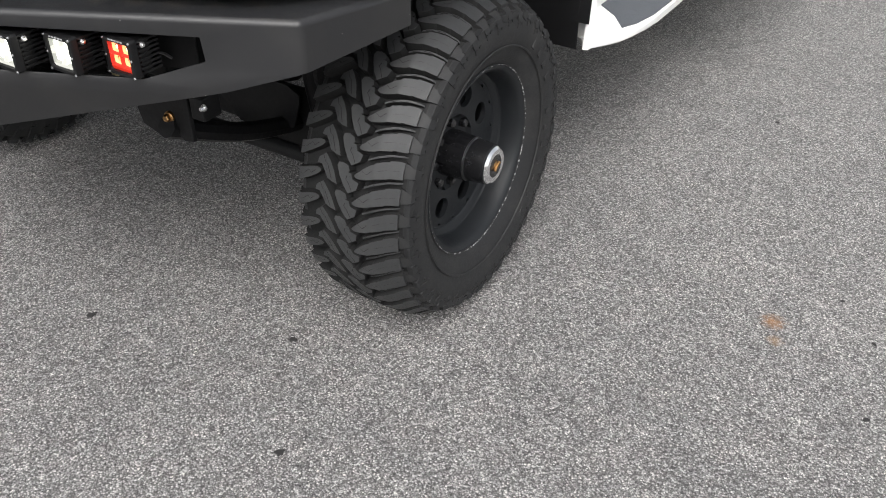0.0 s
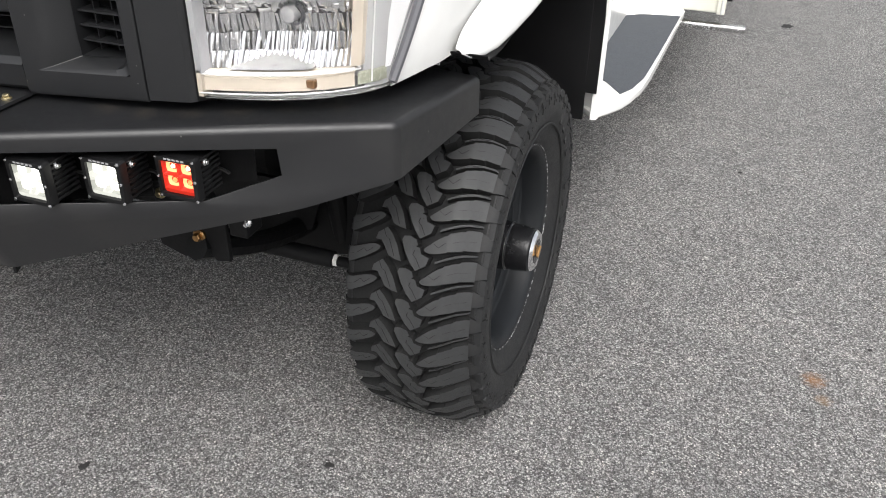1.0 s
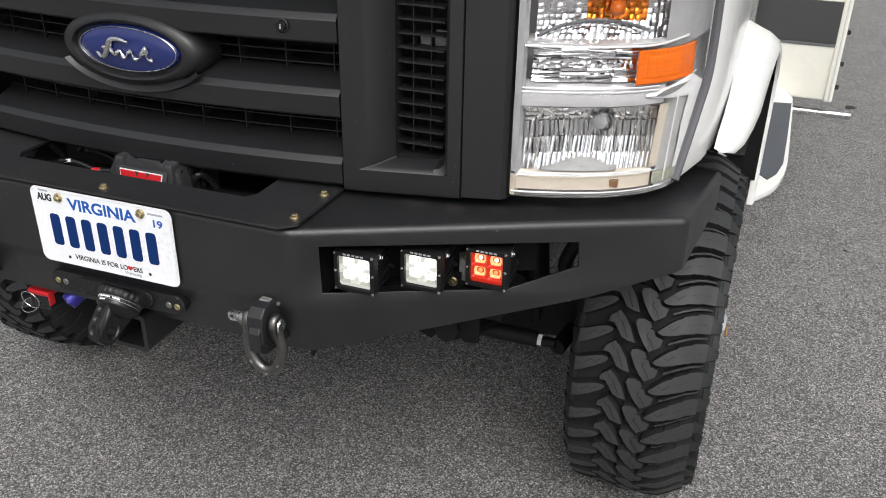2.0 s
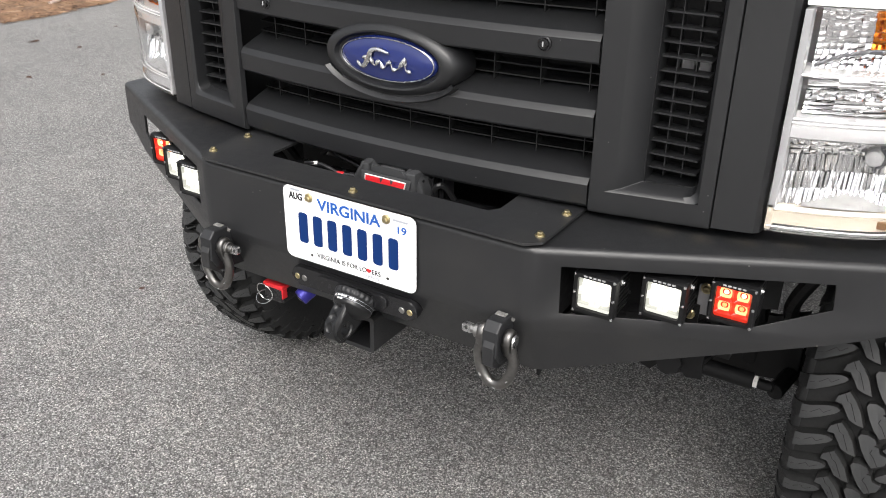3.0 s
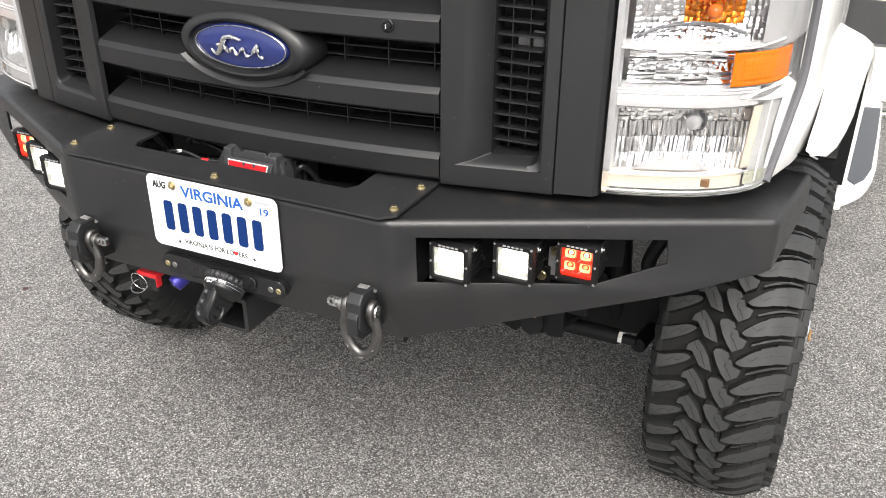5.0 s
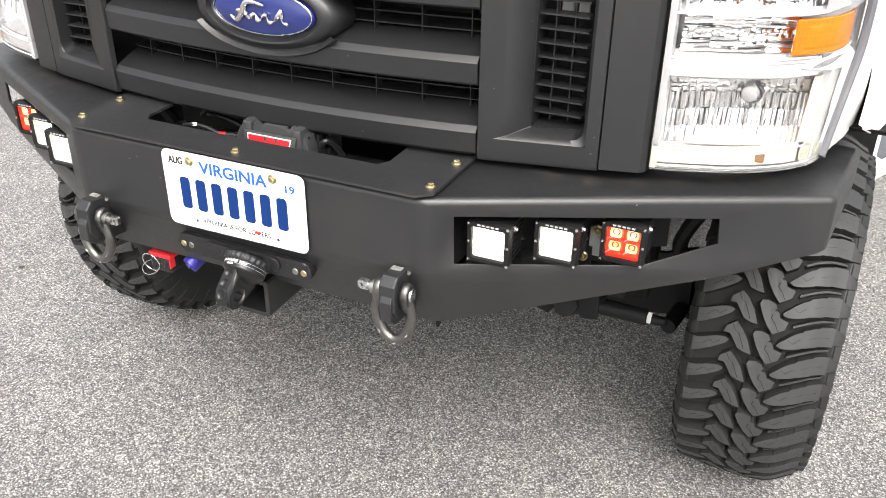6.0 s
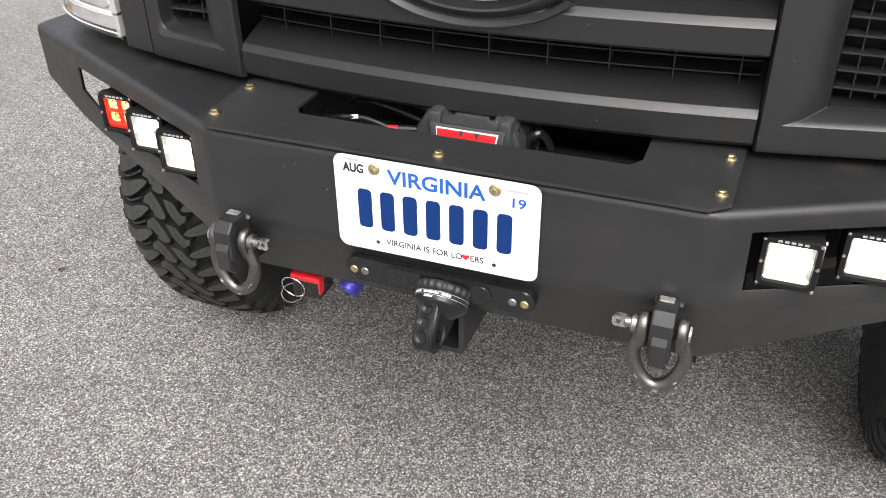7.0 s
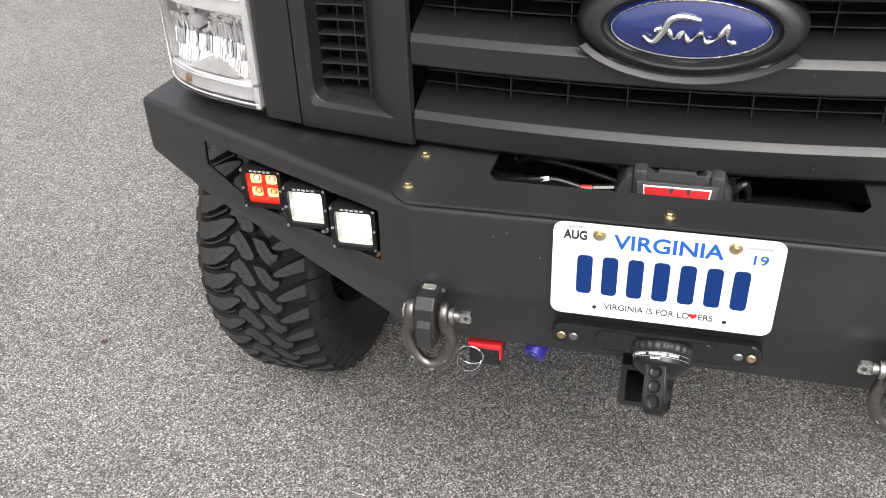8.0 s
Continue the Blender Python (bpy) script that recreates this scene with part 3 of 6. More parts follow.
def bumper_shell():
    """Folded plate: centre face, angled faces with lamp openings, wings, top and lower panels that taper away."""
    bm = bmesh.new()
    v = {}

    def at(x, y, z):
        key = (round(x, 4), round(y, 4), round(z, 4))
        if key not in v:
            v[key] = bm.verts.new(key)
        return v[key]

    def face(*pts):
        bm.faces.new([at(*p) for p in pts])

    top, crease = 1.016, 0.866
    for s in (1, -1):
        def p(x, y, z):
            return (s * x, y, z)
        t0, t1, t2, t3 = (0, -0.012, top), p(0.37, -0.012, top), p(0.986, 0.304, 1.010), p(1.02, 0.615, 0.985)
        c0, c1, c2 = (0, -0.012, crease), p(0.37, -0.012, crease), p(0.835, face_y(0.835), 0.860)
        w2, w3 = p(0.986, 0.304, 0.908), p(1.02, 0.615, 0.910)
        b0, b1 = (0, 0.041, 0.748), p(0.376, 0.041, 0.748)
        hole = [p(x, face_y(x), z) for x, z in ((0.418, 0.984), (0.814, 0.973), (0.818, 0.924), (0.706, 0.884), (0.420, 0.893))]
        rim = [t1, t2, w2, c2, c1]
        face(t0, t1, c1, c0)
        for i in range(5):
            j = (i + 1) % 5
            face(rim[i], rim[j], hole[j], hole[i])
        face(t2, t3, w3, w2)
        face(c0, c1, b1, b0)
        face(c1, c2, b1)
        # top: back from the front edges, open in the middle for the winch
        k1, k2, k3 = p(0.37, 0.30, top), p(0.80, 0.42, 1.010), p(0.90, 0.615, 0.990)
        face(t1, t2, k2, k1)
        face(t2, t3, k3, k2)
    for s in (1, -1):
        face((0, -0.012, top), (s * 0.37, -0.012, top), (s * 0.37, 0.05, top), (0, 0.05, top))
    bmesh.ops.remove_doubles(bm, verts=bm.verts[:], dist=0.0005)
    faced(bm, INSIDE)
    bm.edges.ensure_lookup_table()
    folds = []
    for e in bm.edges:
        if len(e.link_faces) != 2:
            continue
        if e.link_faces[0].normal.angle(e.link_faces[1].normal) > 0.2:
            folds.append(e)
    bmesh.ops.bevel(bm, geom=folds, offset=0.013, segments=4, profile=0.5, affect="EDGES", clamp_overlap=True)
    return bm


bumper = part("front_bumper", bumper_shell(), POWDER, truck, "matt black folded steel winch bumper", thick=0.006, smooth=50)


def cover_plate():
    """The bolted plate on the bumper's top, with clipped corners and an opening over the winch."""
    bm = bmesh.new()
    z0, z1 = 1.0205, 1.0255
    outer = [(-0.393, 0.20), (-0.388, 0.002), (-0.362, -0.021), (0, -0.021), (0.362, -0.021), (0.388, 0.002), (0.393, 0.20)]
    inner = [(-0.264, 0.20), (-0.264, 0.084), (-0.250, 0.064), (0, 0.062), (0.250, 0.064), (0.264, 0.084), (0.264, 0.20)]
    for a in range(6):
        lo = [bm.verts.new((*q, z0)) for q in (outer[a], outer[a + 1], inner[a + 1], inner[a])]
        hi = [bm.verts.new((*q, z1)) for q in (outer[a], outer[a + 1], inner[a + 1], inner[a])]
        bm.faces.new(lo[::-1])
        bm.faces.new(hi)
        bm.faces.new((lo[0], lo[1], hi[1], hi[0]))
        bm.faces.new((lo[2], lo[3], hi[3], hi[2]))
    bmesh.ops.remove_doubles(bm, verts=bm.verts[:], dist=0.0003)
    return faced(bm)


part("top_cover", cover_plate(), COVER, bumper, "black bolted cover plate")
# dark strip added in the gap under the cover, for the shadow line there
part("cover_gap_strip", blocked((-0.355, -0.010, 1.0165), (0.355, 0.050, 1.0205)), DARK, bumper)
for x, y in ((-0.371, 0.020), (-0.373, 0.124), (0, 0.002), (0.373, 0.020), (0.374, 0.124)):
    part("cover_bolt", bolt((x, y, 1.0255), (0, 0, 1), 0.0088, 0.008), ZINC, bumper, "yellow zinc-plated bolt")

# tabs for the shackles, welded through the lower panel
for s in (1, -1):
    tab = [(-0.065, 0.030), (-0.078, 0.005), (-0.078, -0.030), (-0.060, -0.045), (0.06, -0.06), (0.06, 0.032), (-0.02, 0.036)]
    part("shackle_tab", prism(tab, 0.022, Matrix(((0, 0, 1, s * 0.332 - 0.011), (1, 0, 0, 0.006), (0, 1, 0, 0.836), (0, 0, 0, 1))), 0.002), POWDER, bumper)
    part("weld_bead", tube(curve_points([(s * 0.332 - 0.016, -0.013, 0.874), (s * 0.332 - 0.004, -0.017, 0.878), (s * 0.332 + 0.008, -0.016, 0.876), (s * 0.332 + 0.018, -0.012, 0.871)], 4), [0.004] * 6 + [0.005] * 4 + [0.004] * 3, 8), STEEL, bumper, "bare steel weld bead")
    # end gussets under the lower panel
    part("gusset", prism([(0, 0), (0.085, 0.05), (0.085, 0.085), (0, 0.06)], 0.006, Matrix(((0, 0, 1, s * 0.376 - 0.003), (1, 0, 0, 0.045), (0, 1, 0, 0.735), (0, 0, 0, 1)))), DARK, bumper)
    # plate behind the lamp openings
    back = [(s * 0.40, face_y(0.40) + 0.115), (s * 0.725, face_y(0.725) + 0.115)]
    bm = bmesh.new()
    sheet([[(x, y, z) for x, y in back] for z in (0.865, 1.005)], bm)
    part("lamp_mount", faced(bm, INSIDE), DARK, bumper, thick=0.005)
    bm = bmesh.new()
    sheet([[(s * 0.40, face_y(0.40) + 0.006, z), (s * 0.40, face_y(0.40) + 0.115, z)] for z in (0.865, 1.005)], bm)
    part("lamp_mount_end", faced(bm, (s * 2, 0, 0.9)), DARK, bumper, thick=0.005)
    # frame horn behind the bumper
    part("frame_rail", blocked((s * 0.45 - 0.045, 0.40, 0.735), (s * 0.45 + 0.045, 3.2, 0.86), None, 0.008), DARK, truck)

# winch tray: floor, back and sides inside the bumper
part("winch_tray", blocked((-0.36, 0.050, 0.775), (0.36, 0.36, 0.785)), DARK, bumper)
part("tray_back", blocked((-0.42, 0.355, 0.78), (0.42, 0.365, 1.06)), DARK, bumper)

# hitch receiver: square tube, open to the front
def square_tube(w, t, y0, y1, cx, cz):
    bm = bmesh.new()
    a = rounded_rect(w, w, 0.006, 3)
    b = rounded_rect(w - 2 * t, w - 2 * t, 0.003, 3)
    rings = [[bm.verts.new((cx + x, y, cz + z)) for x, z in q] for q, y in ((a, y1), (a, y0), (b, y0), (b, y1))]
    n = len(a)
    for r in range(4):
        p, q = rings[r], rings[(r + 1) % 4]
        for i in range(n):
            bm.faces.new((p[i], p[(i + 1) % n], q[(i + 1) % n], q[i]))
    return faced(bm)


receiver = part("hitch_receiver", square_tube(0.080, 0.009, 0.006, 0.34, -0.004, 0.722), POWDER, bumper, "black square receiver tube", smooth=40)
for s in (1, -1):
    part("receiver_gusset", blocked((-0.005 + s * 0.030 - 0.004, 0.05, 0.735), (-0.005 + s * 0.030 + 0.004, 0.3, 0.785)), POWDER, bumper)

# ---- grille ----
def swept(profile, x0, x1, steps=24, wave=None):
    """A closed outline of (back, z) carried along the grille's curve."""
    bm = bmesh.new()
    rings = []
    for i in range(steps + 1):
        x = x0 + (x1 - x0) * i / steps
        rings.append([bm.verts.new((x, grille_y(x) + d, z)) for d, z in profile])
    n = len(profile)
    for a, b in zip(rings, rings[1:]):
        for k in range(n):
            bm.faces.new((a[k], a[(k + 1) % n], b[(k + 1) % n], b[k]))
    bm.faces.new(rings[0])
    bm.faces.new(rings[-1][::-1])
    return faced(bm)


grille_parts = part("grille", swept([(0.150, 1.02), (0.150, 1.52), (0.160, 1.52), (0.160, 1.02)], -0.40, 0.40, 8), DARK, truck, "matt black moulded plastic grille")


def slat_profile(z):
    return [(0.110, z + 0.040), (0.040, z + 0.020), (0.010, z + 0.0095), (0.0085, z + 0.0088), (0.0012, z + 0.0008), (0.0, z - 0.0015), (0.002, z - 0.036), (0.006, z - 0.040), (0.100, z - 0.036), (0.110, z - 0.02)]


for z in (1.459, 1.3265, 1.200):
    part("slat", swept(slat_profile(z), -0.397, 0.397, 28), PLASTIC, grille_parts, smooth=28)
part("slat", swept([(0.110, 1.118), (0.040, 1.098), (0.010, 1.0875), (0.0085, 1.0868), (0.0012, 1.0788), (0, 1.0765), (0.003, 1.040), (0.012, 1.032), (0.110, 1.030)], -0.397, 0.397, 28), PLASTIC, grille_parts, smooth=28)
for z0 in (1.079, 1.200, 1.3265):
    for dz in (0.036, 0.056, 0.076):
        part("mesh_bar", swept([(0.060, z0 + dz), (0.060, z0 + dz + 0.002), (0.085, z0 + dz + 0.003), (0.085, z0 + dz + 0.001)], -0.39, 0.39, 16), MESHGREY, grille_parts)
    for i in range(-4, 5):
        x = i * 0.088 + 0.012
        part("mesh_bar", blocked((x - 0.0010, grille_y(x) + 0.058, z0 + 0.022), (x + 0.0010, grille_y(x) + 0.082, z0 + 0.092)), MESHGREY, grille_parts)
for s in (1, -1):
    screw = part("grille_screw", bolt((s * 0.305, grille_y(0.305) + 0.001, 1.313), (0, -1, 0), 0.0125, 0.008, False), HUB, grille_parts, "black trim screw in a washer")
    part("screw_ring", lathe([(0.0055, 0.0), (0.0062, 0.0012), (0.0080, 0.0012), (0.0086, 0.0)], 20, pose(s * 0.305, grille_y(0.305) - 0.0055, 1.313, 90), closed=False), ANODISED, screw, "dark washer rim")
    part("screw_slot", blocked((-0.0012, -0.0040, -0.0006), (0.0012, 0.0040, 0.0006), pose(s * 0.305, grille_y(0.305) - 0.0073, 1.313, 90, 0, 30)), CLEARGREY, screw)


def grille_side(s):
    """Curved pillar beside the slats with a recessed vent, and the outer trim panel."""
    bm = bmesh.new()
    xs = [0.398, 0.402, 0.415, None, 0.582, 0.590, 0.6035, 0.6042]
    zs = [1.030, 1.036, 1.072, 1.120, 1.20, 1.33, 1.446, 1.52]

    def pt(x, z, d=0.0):
        d += 0.012 if x < 0.40 or x > 0.604 else (0.004 if z < 1.033 else 0)
        return (s * x, grille_y(x) + d - 0.004, z)
    sheet([[pt(x or (0.428 if z < 1.1 else 0.444), z) for x in xs] for z in zs], bm, {(i, 3) for i in (2, 3, 4, 5)})
    ring = [[(0.428, 1.072), (0.562, 1.072), (0.576, 1.072), (0.582, 1.076), (0.582, 1.090), (0.582, 1.446), (0.444, 1.446), (0.444, 1.120)],
            [(0.452, 1.079), (0.556, 1.080), (0.567, 1.0825), (0.5735, 1.090), (0.576, 1.104), (0.576, 1.438), (0.462, 1.438), (0.461, 1.117)],
            [(0.481, 1.088), (0.556, 1.088), (0.564, 1.090), (0.5685, 1.0945), (0.570, 1.102), (0.570, 1.432), (0.481, 1.432), (0.480, 1.118)],
            [(0.483, 1.0895), (0.556, 1.0895), (0.563, 1.0912), (0.567, 1.0952), (0.5685, 1.102), (0.5685, 1.432), (0.483, 1.432), (0.482, 1.118)],
            [(0.483, 1.092), (0.556, 1.092), (0.562, 1.093), (0.566, 1.0965), (0.567, 1.102), (0.567, 1.432), (0.483, 1.432), (0.482, 1.118)]]
    deep = (0.0, 0.0065, 0.036, 0.0335, 0.075)
    for a in range(4):
        for i in range(8):
            j = (i + 1) % 8
            bm.faces.new([bm.verts.new(pt(*q, d)) for q, d in ((ring[a][i], deep[a]), (ring[a][j], deep[a]), (ring[a + 1][j], deep[a + 1]), (ring[a + 1][i], deep[a + 1]))])
    bmesh.ops.remove_doubles(bm, verts=bm.verts[:], dist=0.0004)
    return faced(bm, (s * 0.5, 1.4, 1.25))


def trim_panel(s):
    bm = bmesh.new()
    xs = [0.6055, 0.6065, 0.65, 0.672, 0.680, 0.684]
    back = [0.012, 0.001, 0, 0.0, 0.006, 0.06]
    sheet([[(s * x, grille_y(x) + b - 0.004 + (0.05 if z < 1.03 else 0), z) for x, b in zip(xs, back)] for z in (1.022, 1.034, 1.2, 1.4, 1.52)], bm)
    return faced(bm, (s * 0.5, 1.4, 1.25))


for s in (1, -1):
    part("grille_pillar", grille_side(s), PLASTIC, grille_parts, smooth=48, bevel=0.003)
    part("trim_panel", trim_panel(s), PLASTIC, grille_parts, thick=0.003, smooth=30)
    z = 1.112
    while z < 1.43:
        y = grille_y(0.53) + 0.030
        part("louver", blocked((s * 0.5225 - 0.0425, y, z), (s * 0.5225 + 0.0425, y + 0.030, z + 0.0028)), PLASTIC, grille_parts)
        z += 0.0238
    for x in (0.507, 0.537):
        part("louver_rib", blocked((s * x - 0.0009, grille_y(x) + 0.044, 1.098), (s * x + 0.0009, grille_y(x) + 0.058, 1.43)), PLASTIC, grille_parts)
    part("vent_back", blocked((s * 0.53 - 0.065, 0.325, 1.05), (s * 0.53 + 0.065, 0.33, 1.5)), DARK, grille_parts)
    for x, z in ((0.512, 1.268), (0.539, 1.271)):
        part("vent_bracket", blocked((s * x - 0.011, 0.258, z), (s * x + 0.011, 0.266, z + 0.031), None, 0.003), CLEARGREY, grille_parts, "bare grey metal bracket behind the vent")
    part("bracket_link", blocked((s * 0.526 - 0.02, 0.262, 1.283), (s * 0.526 + 0.02, 0.268, 1.289)), CLEARGREY, grille_parts)

# emblem: bezel ring, blue oval, silver line and a plain swash
def oval_lathe(profile, a, b, steps=64):
    """Rings of an oval: profile of (grow, back)."""
    bm = bmesh.new()
    rings = []
    for g, d, *lift in profile:
        if g is None:
            rings.append([bm.verts.new((0, 0.118 + d, 1.247))])
            continue
        rings.append([bm.verts.new(((a + g) * math.cos(2 * math.pi * i / steps), 0.118 + d + 0.15 * ((a + g) * math.cos(2 * math.pi * i / steps)) ** 2, 1.247 + (b + (lift[0] if lift else g)) * math.sin(2 * math.pi * i / steps))) for i in range(steps)])
    for p, q in zip(rings, rings[1:]):
        for i in range(steps):
            j = (i + 1) % steps
            if len(q) == 1:
                bm.faces.new((p[i], p[j], q[0]))
            else:
                bm.faces.new((p[i], p[j], q[j], q[i]))
    return faced(bm, (0, 0.3, 1.247))


emblem = part("emblem", oval_lathe([(0.039, 0.060, 0.022), (0.039, 0.026, 0.022), (0.036, 0.012, 0.0205), (0.030, 0.001, 0.0175), (0.024, -0.004, 0.0135), (0.015, -0.007, 0.009), (0.009, -0.009, 0.0065), (0.004, -0.008, 0.003), (0.0, 0.0015, 0.0), (-0.004, 0.004), (-0.01, 0.006)], 0.113, 0.0465), PLASTIC, truck, "oval emblem in a black bezel", smooth=50)


def emblem_collar():
    """The slat's edge where it runs round the emblem's lower half."""
    bm = bmesh.new()
    rows = []
    for a, b, d in ((0.1480, 0.0655, 0.003), (0.1490, 0.0665, -0.0005), (0.1570, 0.0735, -0.0075), (0.1585, 0.0750, -0.0075), (0.1640, 0.0790, 0.004)):
        rows.append([(a * math.cos(t), 0.118 + d + 0.2 * (a * math.cos(t)) ** 2, 1.247 + b * math.sin(t)) for t in [radians(204 + 132 * k / 40) for k in range(41)]])
    sheet(rows, bm)
    return faced(bm, (0, 0.3, 1.247))


part("emblem_collar", emblem_collar(), PLASTIC, grille_parts, smooth=25)
part("oval", oval_lathe([(0.0, 0.008), (-0.002, 0.001), (-0.008, -0.003), (-0.025, -0.006), (-0.040, -0.0075), (None, -0.008)], 0.108, 0.0435), OVALBLUE, emblem, "glossy dark blue oval", smooth=60)
ring = [(0.1025 * math.cos(2 * math.pi * i / 72), 0.1145 + 0.0 * i + 0.15 * (0.1025 * math.cos(2 * math.pi * i / 72)) ** 2, 1.247 + 0.0385 * math.sin(2 * math.pi * i / 72)) for i in range(72)]
part("oval_line", tube(ring, 0.0011, 6, True), SILVER, emblem, "thin silver line")
swash = curve_points([(-0.060, 0.1075, 1.238), (-0.047, 0.1065, 1.231), (-0.034, 0.106, 1.246), (-0.026, 0.106, 1.262), (-0.010, 0.106, 1.266), (0.012, 0.106, 1.262)], 8)
part("swash", tube(swash, [0.0020 + 0.0034 * math.sin(math.pi * i / (len(swash) - 1)) for i in range(len(swash))], 8), SILVER, emblem, "silver swash")
swash = curve_points([(-0.046, 0.1068, 1.247), (-0.030, 0.106, 1.250), (-0.020, 0.1055, 1.236), (-0.008, 0.1055, 1.246), (0.000, 0.1055, 1.234), (0.014, 0.1055, 1.246), (0.022, 0.1058, 1.234), (0.036, 0.106, 1.240), (0.046, 0.1065, 1.258), (0.048, 0.1065, 1.238), (0.060, 0.107, 1.234)], 6)
part("swash", tube(swash, [0.0026 + 0.0016 * math.sin(0.9 * i) for i in range(len(swash))], 8), SILVER, emblem, "silver swash")

# plates behind the lamp openings, bracket bolts there, and a bolt on the axle
for s in (1, -1):
    tray = bmesh.new()
    rows = [[(s * x, face_y(x) + 0.125, z) for x in (0.40, 0.48, 0.56)] for z in (0.84, 1.006)]
    sheet(rows, tray)
    part("lamp_tray", faced(tray, (s * 0.6, 0.9, 0.92)), HUB, truck, "gloss black plate behind the lamps", thick=0.004)
    if s < 0:
        continue
    part("axle_bolt", bolt((s * 0.570, 0.915, 0.528), (0.2, -0.8, 0.6), 0.017, 0.018), ZINC, truck, "yellow zinc-plated bolt")
    part("axle_tab", blocked((s * 0.570 - 0.035, 0.915, 0.44), (s * 0.570 + 0.035, 0.95, 0.538), None, 0.004), DARK, truck)
    part("pod_tab", blocked((s * 0.595 - 0.016, 0.188, 0.835), (s * 0.595 + 0.016, 0.193, 0.885), None, 0.002), DARK, truck)
    part("lamp_tab", blocked((0.600, 0.206, 0.858), (0.628, 0.212, 0.918), None, 0.004), CLEARGREY, truck, "grey steel lamp bracket")
    part("lamp_tab_bolt", bolt((0.614, 0.206, 0.912), (0, -1, 0), 0.0105, 0.008, False), ZINC, truck, "yellow zinc-plated bolt")
    part("pod_tab_bolt", bolt((s * 0.595, 0.188, 0.865), (0, -1, 0), 0.010, 0.010), ZINC, truck, "yellow zinc-plated bolt")

# ---- headlights ----
LENS_PLAN = [(0.686, 0.206), (0.715, 0.213), (0.755, 0.225), (0.80, 0.241), (0.84, 0.260), (0.875, 0.283), (0.905, 0.310), (0.928, 0.340), (0.943, 0.375), (0.953, 0.42), (0.962, 0.468)]


def lens_y(x):
    """How far back the lens stands at x, seen from above."""
    for (xa, ya), (xb, yb) in zip(LENS_PLAN, LENS_PLAN[1:]):
        if x <= xb:
            return ya + (yb - ya) * (x - xa) / (xb - xa)
    return LENS_PLAN[-1][1]


def plan_steps(x0, x1, steps):
    return [x0 + (x1 - x0) * k / steps for k in range(steps + 1)]


def lamp_end(z):
    """Where the lens ends towards the fender: further in at its foot."""
    return 0.942 + 0.020 * max(0, min(1, (z - 1.055) / 0.150))


def lamp_sheet(s, x0, x1, levels, steps=18):
    """A surface that follows the lens. Levels: height, and how far behind the lens."""
    rows = [[(s * x, lens_y(x) + b, z) for x in plan_steps(x0, min(x1, lamp_end(z)), steps)] for z, b in levels]
    return faced(sheet(rows), (s * 0.70, 0.75, (levels[0][0] + levels[-1][0]) / 2))


def facets(s, x0, x1, z0, z1, back, bowl, across, high, bulge, tilt, seed, bm=None, keep=None, sub=(3, 3), span=None):
    """Pressed reflector facets in a bowl: a grid of small pillows, each a little turned."""
    bm = bm or bmesh.new()
    rng = random.Random(seed)
    na, nb = sub
    b0, b1 = span or (z0, z1)
    for i in range(across):
        for j in range(high):
            tx, tz = rng.uniform(-tilt, tilt), rng.uniform(-tilt, tilt)
            mid = (x0 + (x1 - x0) * (i + 0.5) / across, z0 + (z1 - z0) * (j + 0.5) / high)
            if keep and not keep(*mid):
                continue
            rows = []
            for b in range(nb + 1):
                row = []
                for a in range(na + 1):
                    p, q = a / na, b / nb
                    x, z = x0 + (x1 - x0) * (i + p) / across, z0 + (z1 - z0) * (j + q) / high
                    u, v = (x - x0) / (x1 - x0) * 2 - 1, (z - b0) / (b1 - b0) * 2 - 1
                    deep = bowl * (1 - 0.7 * u * u) * (1 - 0.75 * v * v) - bulge * (1 - (2 * p - 1) ** 2) - bulge * 0.5 * (1 - (2 * q - 1) ** 2) + tx * (p - 0.5) + tz * (q - 0.5)
                    row.append((s * x, lens_y(x) + back + deep, z))
                rows.append(row)
            sheet(rows, bm)
    return bm


